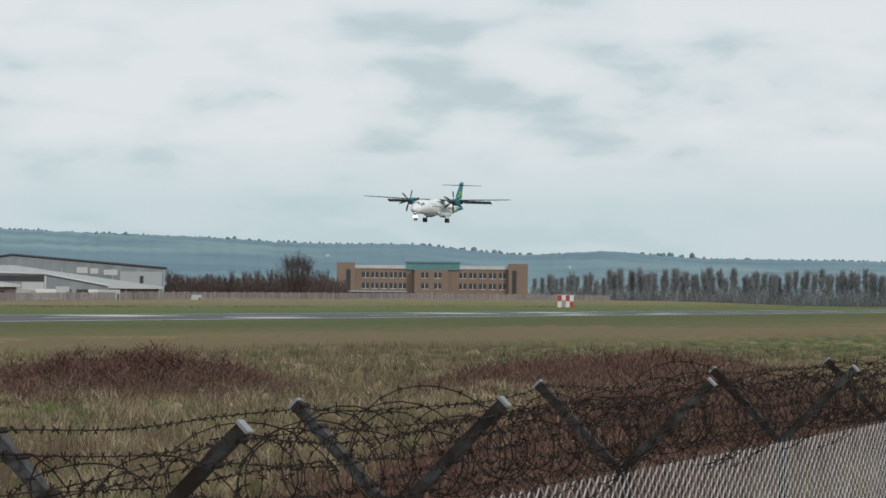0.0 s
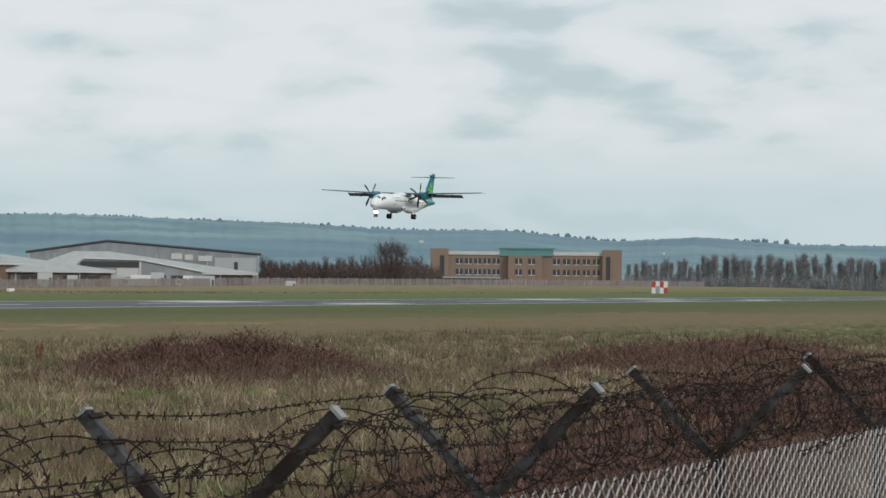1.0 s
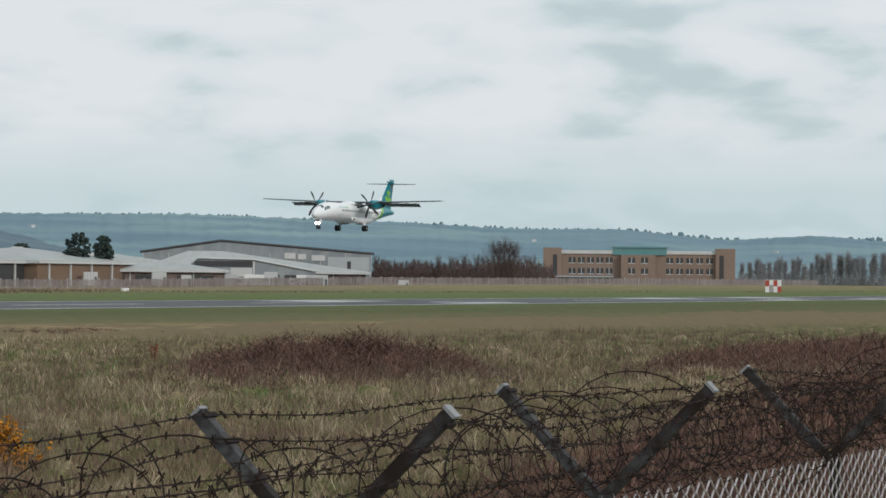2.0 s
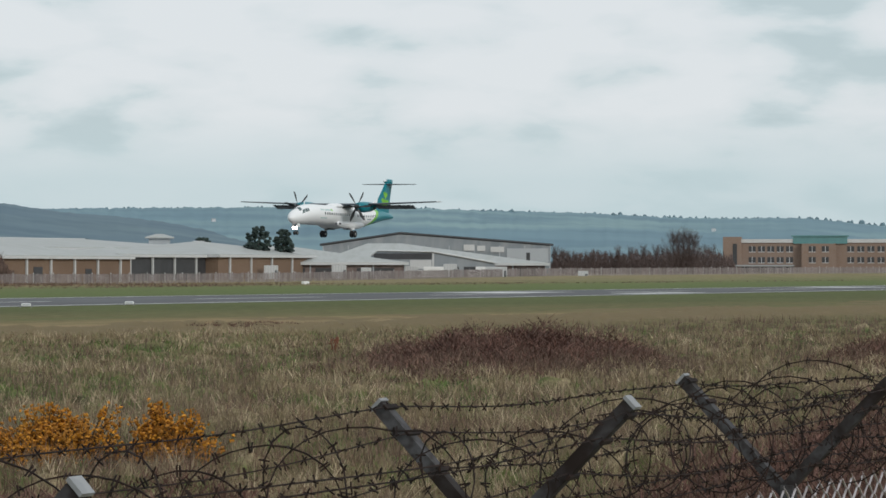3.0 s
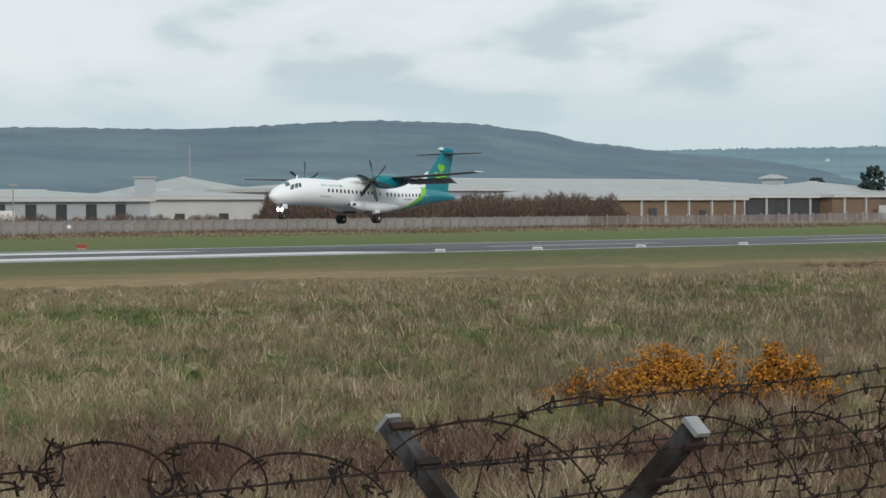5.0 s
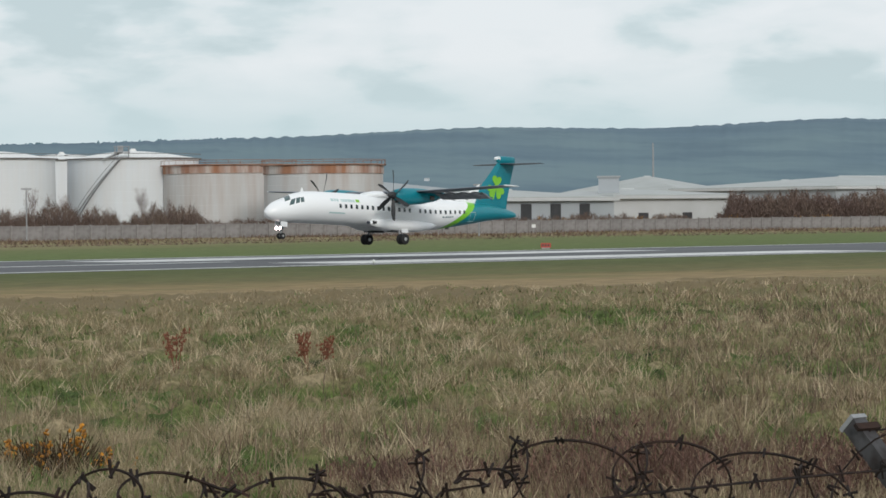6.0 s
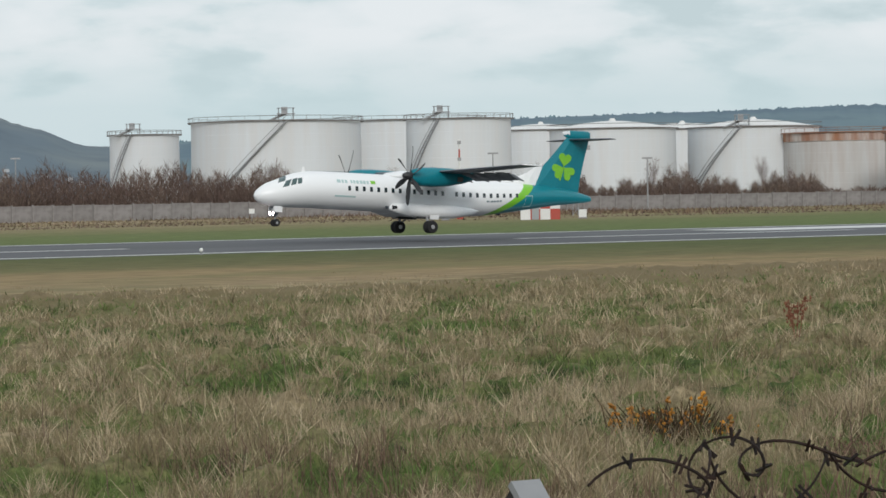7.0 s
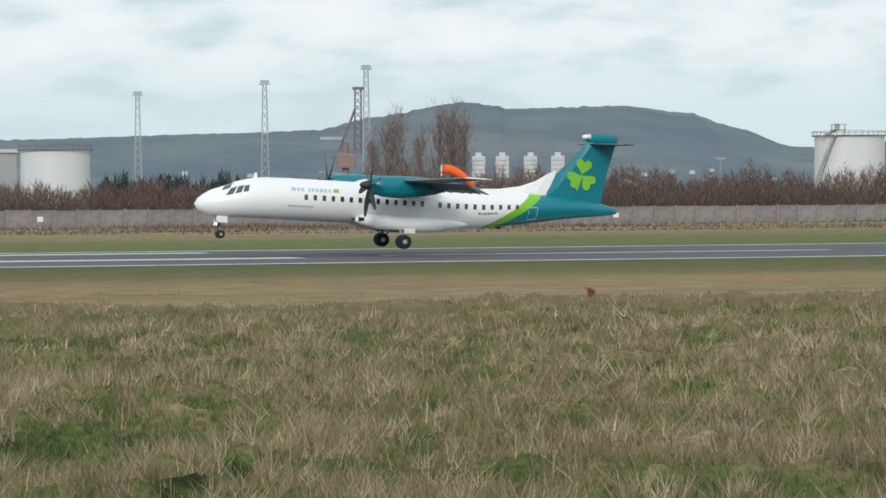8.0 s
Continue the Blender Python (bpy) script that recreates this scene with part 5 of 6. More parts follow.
def far_masts():
    for deg, far, top in ((14.29, 1500, 2.03), (16.62, 1400, 2.23), (18.49, 1300, 2.50)):
        h = 3.3 + far * math.tan(radians(top))
        m = thing("floodlight_mast", "tall grey lattice floodlight mast", "mast", facing(deg, far), "floodlight masts")
        b = Build()
        for dx in (-1, 1):
            for dy in (-1, 1):
                b.tube([(dx * 2.0, dy * 2.0, 0), (dx * 0.8, dy * 0.8, h - 2)], 0.26, 4)
        n = 14
        for k in range(n):
            z0, z1 = (h - 2) * k / n, (h - 2) * (k + 1) / n
            w0, w1 = 2.0 - 1.2 * k / n, 2.0 - 1.2 * (k + 1) / n
            b.tube([(-w0, -w0, z0), (w1, -w1, z1)], 0.15, 3)
            b.tube([(w0, -w0, z0), (-w1, -w1, z1)], 0.15, 3)
        part("lattice", b, M["hazy_steel"], m)
        part("lamp_head", Build().box(-2.4, 2.4, -1, 1, h - 2, h - 1.4).box(-2.0, 2.0, -0.8, 0.8, h - 1.2, h), M["hazy_steel"], m)
    # dockside crane
    far = 1100
    c = thing("harbour_crane", "rust-red harbour crane with a steep jib", "crane", facing(18.1, far))
    part("tower", Build().tube([(-0.2, 0, 0), (0.2, 0, 24)], [1.5, 1.1], 6), M["crane_red"], c, "red tower dulled by haze in its colour")
    part("cab", Build().chamfer_box(-3.2, 3.8, -2.5, 2.5, 15, 20, 0.4), M["crane_red"], c)
    jib = Build()
    for dx in (-1.2, 1.2):
        jib.tube([(4.4 + dx, 0, 20), (4.6 + dx * 0.9, 0, 43)], 0.26, 4)
    for q in range(9):
        z0, z1 = 20 + 2.5 * q, 22.5 + 2.5 * q
        jib.tube([(3.3, 0, z0), (5.7, 0, z1)], 0.16, 3)
        jib.tube([(5.7, 0, z0), (3.3, 0, z1)], 0.16, 3)
    jib.box(2.6, 6.6, -1, 1, 42.6, 43.6)
    part("jib", jib, M["stair_steel"], c, "grey lattice jib")
    part("stay", Build().tube([(-2.2, 0, 21), (3.6, 0, 36)], 0.45, 5), M["stair_steel"], c)
    part("counter_arm", Build().box(-9, -1, -0.8, 0.8, 25, 26), M["hazy_steel"], c)
    # tower blocks
    for px in (848, 890, 940, 988):
        deg = 19.888 + (px - 784) / 5500 * 57.3
        t = thing("tower_block", "white high-rise housing block far off", "tower block", facing(deg, 2600), "tower blocks")
        part("body", Build().chamfer_box(-5.6, 5.6, -6, 6, 0, 40, 0.5), M["flat_wall"], t)
        part("plant_room", Build().box(-2.5, 2.5, -3, 3, 40, 43), M["flat_wall"], t)
        for q in range(9):
            part("window_row", Build().box(-4.6, 4.6, -6.1, -6.0, 6 + 3.7 * q, 7.1 + 3.7 * q), M["cladding"], t)
    m = thing("radio_mast", "slender grey steel radio mast", "mast", facing(48.12, 1200))
    part("pole", Build().tube([(0, 0, 0), (0, 0, 30.5)], [0.6, 0.25], 5), M["steel"], m)
    hx = thing("hut", "grey flat-roofed building beside the white tank", "building", facing(11.72, 640))
    part("body", Build().box(-6, 4, -4, 4, 0, 13.5), M["roof_grey"], hx)
    part("roof", Build().box(-6.5, 4.5, -4.5, 4.5, 13.5, 14.2), M["white_wall"], hx)


def crest_height(summits, far, u, share):
    xs, es = [q[0] for q in summits], [q[1] for q in summits]
    return 3.3 * share + far * math.tan(radians(float(np.interp(u, xs, es)))) * share


def hillside_houses():
    """Small white houses scattered on the lower slopes."""
    rng = random.Random(31)
    wall = Build().box(-5, 5, -3.5, 3.5, -9, 5).mesh("wall", M["flat_wall"])
    roof = Build().loft([[(-5.4, -3.9, 5), (5.4, -3.9, 5), (5.4, 3.9, 5), (-5.4, 3.9, 5)], [(-5.4, -0.1, 8), (5.4, -0.1, 8), (5.4, 0.1, 8), (-5.4, 0.1, 8)]]).mesh("roof", M["roof_grey"])
    for summits, far, u0, u1, n, shares in ((SUMMITS_WEST, 3800, 21, 28, 30, (0.08, 0.3)), (SUMMITS_WEST, 3800, 12, 18, 10, (0.1, 0.4)), (SUMMITS_FAR, 4300, 57, 80, 4, (0.4, 0.8)), (SUMMITS_MID, 3900, 38, 52, 3, (0.3, 0.6))):
        for k in range(n):
            u, share = rng.uniform(u0, u1), rng.uniform(*shares)
            r = float(np.interp(share, (0.0, 0.22, 0.48, 0.72, 0.92, 1.0), (0.70, 0.78, 0.85, 0.91, 0.96, 1.0)))
            h = thing("house", "small white house on the distant hillside", "house", facing(u, far * r, crest_height(summits, far, u, share) + 1.0) @ pose(0, 0, 0, 0, 0, rng.uniform(-40, 40)), "hillside houses")
            for name, me in (("wall", wall), ("roof", roof)):
                o = new(name, me)
                o.parent, o.matrix_basis = h, Matrix.Diagonal((0.5, 0.5, 0.38, 1))


def lorry(deg, far, length, label):
    root = thing("box_lorry", label, "lorry", facing(deg, far))
    part("cargo_box", Build().chamfer_box(-length / 2 + 2.2, length / 2, -1.2, 1.2, 1.0, 4.2, 0.08), M["white"], root)
    part("cab", Build().chamfer_box(-length / 2, -length / 2 + 2.1, -1.15, 1.15, 0.6, 3.2, 0.25), M["white"], root)
    part("side_window", Build().box(-length / 2 + 0.5, -length / 2 + 1.5, -1.18, -1.14, 1.9, 2.7), M["glass"], root)
    part("chassis", Build().box(-length / 2 + 0.4, length / 2, -0.9, 0.9, 0.6, 1.0), M["ac_dark"], root)
    for x in (-length / 2 + 1.1, length / 2 - 1.2, length / 2 - 2.4):
        for y in (-1.0, 1.0):
            part("wheel", Build().lathe([(0.2, -0.14), (0.48, -0.12), (0.5, 0), (0.48, 0.12), (0.2, 0.14)], 14, pose(x, y, 0.5, 90, 0, 0)), M["tyre"], root)


far_masts()
hillside_houses()
lorry(63.85, 925, 9, "white box lorry parked before the low shed")
lorry(64.75, 935, 7, "white box lorry parked beside the open bays")
lorry(44.6, 575, 6.5, "white box lorry parked outside the depot")


# ---- vegetation ----
RNG = np.random.default_rng(4)


def thicket(name, label, u0, u1, far, height, count, material, depth=14.0, spread=0.35, width=0.10, vary=0.35, lobes=7.0, seed=0, line=False):
    """A belt of bare stems and twigs between two bearings, uneven along its top."""
    rng = np.random.default_rng(100 + seed)
    u = np.radians(rng.uniform(u0, u1, count))
    d = far + rng.uniform(0, depth, count)
    base = np.stack([d * np.tan(u), d, np.zeros(count)] if line else [d * np.sin(u), d * np.cos(u), np.zeros(count)], 1)
    along = (np.degrees(u) - u0) / (u1 - u0)
    ph = along * lobes * 6.28
    lump = 0.5 + 0.22 * np.sin(ph + seed) + 0.16 * np.sin(ph * 2.7 + 2 * seed + 1) + 0.14 * np.sin(ph * 6.1 + seed) + 0.1 * np.sin(ph * 13.7)
    edge = np.clip(np.minimum(along, 1 - along) * 30, 0.4, 1)
    h = height * edge * (1 - vary + vary * lump) * (0.3 + 0.75 * rng.random(count) ** 0.5)
    base[:, 2] = rng.uniform(0, 0.85, count) * h * (rng.random(count) < 0.9)
    h = np.minimum(h - base[:, 2], np.minimum(1.5, height * 0.22) * rng.uniform(0.3, 1.0, count))
    ob = blades(name, base, h, np.full(count, width) * rng.uniform(0.5, 1.4, count), rng.uniform(0, spread, count), material, rng, thin=True)
    return tagged(ob, label, "bushes", kind="stuff")


def bare_tree_mesh(seed, height, trunk, slim, twigs, fine):
    """A bare winter tree: a tapered trunk with limbs, and a crown of many fine twigs."""
    rng = random.Random(seed)
    tr, tw = Build(), Build()
    tr.tube([(0, 0, 0), (rng.uniform(-0.2, 0.2), 0, height * 0.45), (rng.uniform(-0.4, 0.4), 0, height * 0.9)], [trunk, trunk * 0.65, trunk * 0.2], 6)
    ends = []
    for k in range(26):
        z0 = height * rng.uniform(0.16, 0.8)
        a = rng.uniform(0, 6.28)
        reach = slim * height * rng.uniform(0.5, 1.0) * (1.15 - z0 / height)
        tip = Vector((math.cos(a) * reach, math.sin(a) * reach, min(height, z0 + height * rng.uniform(0.12, 0.34))))
        mid = Vector((tip.x * 0.45, tip.y * 0.45, z0 + (tip.z - z0) * 0.35))
        tr.tube([(0, 0, z0), mid, tip], [trunk * 0.3, trunk * 0.2, trunk * 0.07], 4)
        ends += [mid, mid.lerp(tip, 0.5), tip]
    for k in range(twigs):
        p = rng.choice(ends) + Vector((rng.gauss(0, 0.3), rng.gauss(0, 0.3), rng.gauss(0, 0.4))) * height * 0.085
        out = Vector((p.x, p.y, 0)).normalized() if p.length > 0 else Vector((1, 0, 0))
        q = p + (out * rng.uniform(-0.2, 0.8) * slim * 2 + Vector((rng.gauss(0, 0.35), rng.gauss(0, 0.35), rng.uniform(0.3, 1.1)))) * height * rng.uniform(0.05, 0.13)
        side = Vector((rng.uniform(-1, 1), rng.uniform(-1, 1), 0)).normalized() * fine
        tw.add([p - side, p + side, q], [(0, 1, 2)])
    return tr, tw


def bare_trees():
    kinds = []
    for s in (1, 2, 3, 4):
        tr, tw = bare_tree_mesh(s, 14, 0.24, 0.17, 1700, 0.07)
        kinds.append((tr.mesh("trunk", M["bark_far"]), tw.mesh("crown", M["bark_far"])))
    darks = []
    for s, slim in ((5, 0.2), (6, 0.28), (7, 0.34)):
        tr, tw = bare_tree_mesh(s, 13, 0.22, slim, 1500, 0.035)
        darks.append((tr.mesh("trunk", M["bark"]), tw.mesh("crown", M["bark"])))
    hazy = []
    for s, slim in ((15, 0.15), (16, 0.19), (17, 0.30)):
        tr, tw = bare_tree_mesh(s, 13, 0.17, slim, 1300, 0.030)
        hazy.append((tr.mesh("trunk", M["tree_twigs"]), tw.mesh("crown", M["tree_twigs"])))

    def tree(deg, far, scale, kind, label, group):
        root = thing("bare_tree", label, "tree", facing(deg, far) @ pose(0, 0, 0, 0, 0, 77 * deg), group)
        for name, me in zip(("trunk", "crown"), kind):
            o = new(name, me)
            o.parent, o.matrix_basis = root, Matrix.Diagonal((scale, scale, scale, 1))

    rng = random.Random(8)
    for k in range(80):
        tree(72.9 + k * 0.1 + rng.uniform(-0.05, 0.05), 1480 + rng.uniform(0, 60), rng.uniform(0.95, 1.25) * (1.0 if k > 12 else 0.85), kinds[(k * 7) % 4], "bare poplar in a distant row, greyed by haze in its colour", "poplar row")
    for k in range(26):
        tree(66.15 + k * 0.115, 1160 + rng.uniform(0, 60), rng.uniform(0.68, 0.95), darks[1 + k % 2], "bare dark tree in the wood beside the hotel", "wood")
    for k in range(5):
        tree(68.3 + k * 0.1, 1150, rng.uniform(1.2, 1.4), darks[2], "tall bare tree at the end of the wood", "wood")
    for deg, s in ((18.85, 1.35), (19.1, 1.45), (19.85, 1.5), (20.1, 1.55), (20.3, 1.4), (18.6, 1.1), (19.5, 1.2), (13.15, 0.95), (25.6, 0.6), (27.9, 0.5)):
        tree(deg, 640, s * (1.12 if s > 1 else 0.85), hazy[int(deg * 20) % 2 if s > 1 else 2], "bare winter tree behind the boundary wall", "boundary trees")
    for deg in (31.9, 32.3, 33.1, 34.6, 35.0, 36.7, 37.3, 38.7, 39.2):
        tree(deg, 530, rng.uniform(0.42, 0.62), hazy[1 + int(deg * 10) % 2], "small bare tree in front of the tanks", "boundary trees")


def conifers():
    for deg, far, h, w in ((60.66, 900, 15.6, 4.0), (61.12, 905, 14.8, 3.2), (59.63, 990, 13.3, 3.6), (57.51, 1000, 12.8, 2.8)):
        rng = random.Random(int(deg * 100))
        root = thing("pine_tree", "dark evergreen pine with a broad rounded crown", "tree", facing(deg, far), "pines")
        part("trunk", Build().tube([(0, 0, 0), (0.2, 0, h * 0.45), (0.1, 0, h * 0.9)], [0.35, 0.25, 0.08], 6), M["bark"], root)
        b = Build()
        for k in range(260):
            a, z = rng.uniform(0, 6.28), rng.uniform(0.45, 1.0)
            r = w * math.sqrt(max(0.03, 1 - ((z - 0.66) / 0.36) ** 2)) * rng.uniform(0.3, 1.0)
            c = Vector((r * math.cos(a), r * math.sin(a), h * z))
            s = rng.uniform(0.35, 0.8)
            b.lathe([(0.05, -s * 0.6), (s, -s * 0.2), (s * 0.8, s * 0.25), (0.05, s * 0.7)], 5, Matrix.Translation(c) @ pose(0, 0, 0, rng.uniform(-50, 50), rng.uniform(-50, 50), 0))
        part("crown", b, M["conifer"], root, "dark green needle clumps")


bare_trees()
conifers()
thicket("scrub_belt", "belt of bare brown scrub in front of the sheds", 49.3, 56.2, 396, 9.2, 90000, M["thicket"], 30, 1.3, 0.16, 0.3, 5, 1, True)
thicket("scrub_belt", "low bare scrub along the far wall", 39.5, 49.0, 396, 4.2, 60000, M["thicket"], 30, 1.4, 0.10, 0.4, 5, 2, True)
thicket("scrub_belt", "uneven bare scrub in front of the tanks", 28.0, 40.0, 396, 7.4, 90000, M["thicket"], 30, 1.4, 0.10, 0.62, 5, 9, True)
thicket("scrub_belt", "tall reddish-brown scrub behind the far wall", 17.5, 30.4, 396, 9.8, 90000, M["thicket"], 45, 1.3, 0.11, 0.4, 6, 3, True)
thicket("scrub_belt", "brown scrub behind the far wall", 5.0, 18.0, 396, 7.6, 70000, M["thicket"], 45, 1.3, 0.11, 0.35, 5, 4, True)
thicket("scrub_belt", "dark evergreen scrub on the skyline", 13.5, 16.4, 520, 9.9, 22000, M["conifer"], 30, 1.0, 0.22, 0.4, 3, 5)
thicket("scrub_belt", "distant wood of bare dark trees", 66.0, 69.5, 1170, 12.6, 52000, M["bark"], 60, 1.0, 0.24, 0.28, 5, 6)
thicket("scrub_belt", "low hedge under the poplars, paled by haze in its colour", 72.6, 82.0, 1500, 12.5, 60000, M["bark_far"], 40, 0.8, 0.3, 0.45, 14, 7)
thicket("gorse_belt", "low orange-flowered gorse along the far wall", 41.5, 56.0, 392, 3.9, 6500, M["gorse_far"], 6, 1.0, 0.22, 0.85, 9, 8, True)


def boundary_weeds():
    """Dead weeds and straw in front of the far wall, with matted grass before them."""
    rng = np.random.default_rng(77)
    n = 60000
    x, y = rng.uniform(40, 1000, n), 388 - 70 * rng.random(n) ** 1.6
    f = np.sin(x * 0.06 + 1.2 * np.sin(x * 0.017)) + 0.8 * np.sin(x * 0.19 + y * 0.05) + rng.normal(0, 0.5, n)
    ok = (f > 0.1 + (388 - y) * 0.012) & (x < 640)
    base = np.stack([x, y, np.zeros(n)], 1)[ok]
    n = len(base)
    tagged(blades("dead_weeds", base, rng.uniform(0.15, 0.75, n), rng.uniform(0.08, 0.2, n), rng.uniform(0.1, 0.9, n), M["straw_dark"], rng, thin=True), "reddish-brown dead weeds along the far wall", "weeds", kind="stuff")
    for name, label, key, count, y0, y1, h0, h1 in (("straw_tufts", "bleached straw tufts below the far wall", "straw_mid", 26000, 300, 387, 0.10, 0.32),
                                                    ("straw_tufts", "matted pale grass below the far wall", "straw", 26000, 330, 387, 0.10, 0.35)):
        u, y = np.radians(rng.uniform(4, 80, count * 2)), rng.uniform(y0, y1, count * 2)
        x = y * np.tan(u)
        f = np.sin(x * 0.05 + 2 * np.sin(y * 0.11)) + np.sin(y * 0.23 + 0.7 * np.sin(x * 0.07)) + 0.7 * np.sin(x * 0.31 + y * 0.4) + rng.normal(0, 0.6, count * 2)
        ok = f > 0.2
        x, y = x[ok][:count], y[ok][:count]
        n = len(x)
        d = np.hypot(x, y)
        base = np.stack([x, y, np.full(n, -0.02)], 1)
        tagged(blades(name, base, rng.uniform(h0, h1, n), d * rng.uniform(0.00025, 0.0007, n), rng.uniform(0.5, 2.8, n), M[key], rng, thin=True), label, "grass", kind="stuff")


boundary_weeds()


def lattice_noise(x, y, seed):
    """Smooth noise on a square lattice, 0 to 1."""
    xi, yi = np.floor(x).astype(np.int64), np.floor(y).astype(np.int64)
    fx, fy = x - xi, y - yi
    fx, fy = fx * fx * (3 - 2 * fx), fy * fy * (3 - 2 * fy)

    def corner(i, j):
        k = (i * 374761393 + j * 668265263 + seed * 974711) & 0x7FFFFFFF
        k = ((k ^ (k >> 13)) * 1274126177) & 0x7FFFFFFF
        return ((k ^ (k >> 16)) & 0xFFFF) / 65535.0

    a = corner(xi, yi) * (1 - fx) + corner(xi + 1, yi) * fx
    b = corner(xi, yi + 1) * (1 - fx) + corner(xi + 1, yi + 1) * fx
    return a * (1 - fy) + b * fy


def rough_height(x, y):
    """The tussocky surface of the rough field; it dies out towards the mown strip."""
    n = 0.38 * lattice_noise(x * 0.8, y * 0.9, 1) + 0.37 * lattice_noise(x * 1.9, y * 2.1, 2) + 0.25 * lattice_noise(x * 4.7, y * 4.7, 3)
    keep = np.clip((92 + 22 * lattice_noise(x * 0.11, y * 0.11, 5) - y) / 20, 0, 1)
    return 0.01 + keep * np.clip(n - 0.36, 0, 1) * 1.0 - 0.09 * (1 - keep) ** 2


def rough_field():
    """The rough grass between the near fence and the mown strip, as one uneven sheet on the ground."""
    nr, nu = 320, 600
    d = np.exp(np.linspace(np.log(22), np.log(330), nr))
    u = np.radians(np.linspace(2, 84, nu))
    D, U = np.meshgrid(d, u, indexing="ij")
    x, y = D * np.sin(U), D * np.cos(U)
    z = rough_height(x, y)
    v = np.stack([x, y, z], -1).reshape(-1, 3)
    i = (np.arange(nr - 1)[:, None] * nu + np.arange(nu - 1)[None, :])
    inside = (y[:-1, :-1] < 118) & (y[:-1, :-1] > 4.2)
    i = i[inside]
    quad = np.stack([i, i + 1, i + nu + 1, i + nu], 1)
    me = bpy.data.meshes.new("rough_field")
    me.vertices.add(len(v))
    me.vertices.foreach_set("co", v.ravel())
    me.loops.add(quad.size)
    me.loops.foreach_set("vertex_index", quad.ravel().astype(np.int32))
    me.polygons.add(len(quad))
    me.polygons.foreach_set("loop_start", np.arange(0, quad.size, 4, dtype=np.int32))
    me.update(calc_edges=True)
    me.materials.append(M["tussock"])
    me.shade_smooth()
    tagged(new("rough_field", me), "rough field of matted straw and green tussocks", "grass", kind="structure")


def grass():
    """Rough grass between the near fence and the mown strip: tussocks in three colours."""
    for name, label, count, mat_key, h0, h1, wide, lean, per, rad in (
            ("dry_grass", "tussocks of dry straw-coloured grass", 19000, "straw", 0.10, 0.30, 0.016, 1.0, 22, 0.13),
            ("bleached_grass", "bleached tufts of matted grass", 5500, "pale_straw", 0.14, 0.36, 0.014, 1.4, 26, 0.15),
            ("dark_tufts", "dark green tufts in the rough grass", 4600, "dark_tuft", 0.08, 0.26, 0.018, 1.2, 24, 0.15),
            ("brown_grass", "brown dead grass stems", 8000, "straw_dark", 0.15, 0.42, 0.012, 1.0, 11, 0.2),
            ("green_grass", "patches of short green grass", 19000, "green_blade", 0.07, 0.22, 0.019, 1.3, 20, 0.15)):
        d = np.exp(RNG.uniform(np.log(26), np.log(150), count * 3))
        u = np.radians(RNG.uniform(5, 82, count * 3))
        x, y = d * np.sin(u), d * np.cos(u)
        f = np.sin(x * 0.21 + 1.3 * np.sin(y * 0.17)) + np.sin(y * 0.33 + 0.9 * np.sin(x * 0.13 + 2)) + 0.8 * np.sin(x * 0.71 + y * 0.53) + 0.8 * np.sin(x * 1.13 - y * 0.9)
        f = f + 4.2 * (lattice_noise(x * 0.55, y * 0.75, 11) - 0.5) + 2.5 * (lattice_noise(x * 1.3, y * 1.6, 12) - 0.5)
        hump = (rough_height(x, y) - 0.185) * 14 * np.clip((100 - y) / 20, 0, 1)
        f = 0.75 * f - hump
        want = f > 0.1 if name == "green_grass" else f < 0.45 if name in ("dry_grass", "bleached_grass") else f > 0.7 if name == "dark_tufts" else ((f < 0.3) | (y < 24)) & (u > 0.84)
        if name == "green_grass":
            want = want & (u < 1.12 + 0.1 * RNG.random(count * 3))
        ok = want & (y > 7) & (y < 74 + (44 if name == "dry_grass" else 26) * RNG.random(count * 3) ** 2)
        x, y, d = x[ok][:count], y[ok][:count], d[ok][:count]
        n = len(x)
        s = np.clip(d / 48, 0.75, 2.6)
        size = RNG.uniform(0.5, 1.5, n) * np.where(y > 78, 0.6, 1.0)
        ox, oy = RNG.normal(0, rad, (n, per)) * s[:, None] * 0.8, RNG.normal(0, rad, (n, per)) * s[:, None] * 0.8
        base = np.stack([(x[:, None] + ox).ravel(), (y[:, None] + oy).ravel(), rough_height((x[:, None] + ox).ravel(), (y[:, None] + oy).ravel()) - 0.03], 1)
        h = RNG.uniform(h0, h1, n * per) * np.repeat(size, per)
        w = wide * np.repeat(s, per) * RNG.uniform(0.6, 1.5, n * per)
        tagged(blades(name, base, h, w, RNG.uniform(0.1, lean, n * per), M[mat_key], RNG, thin=True), label, "grass", kind="stuff")
    # a fringe of taller brown stems towards the near fence
    n = 140000
    d, u = RNG.uniform(22, 62, n), np.radians(RNG.uniform(26, 80, n))
    x, y = d * np.sin(u), d * np.cos(u)
    f = np.sin(x * 0.5 + np.sin(y * 0.6)) + np.sin(y * 0.8 + 1.7) + RNG.normal(0, 0.7, n)
    ok = (f > 0.02 * (d - 30) + np.clip((0.74 - u) * 4, 0, 3)) & (y < 31) & (y > 7)
    base = np.stack([x, y, np.zeros(n)], 1)[ok]
    n = len(base)
    tagged(blades("brown_stems", base, RNG.uniform(0.2, 0.8, n), RNG.uniform(0.011, 0.027, n), RNG.uniform(0.05, 0.7, n), M["straw_dark"], RNG, thin=True), "dense brown dead stems towards the fence", "weeds", kind="stuff")
    # taller dry grass away towards the far end of the field
    n = 110000
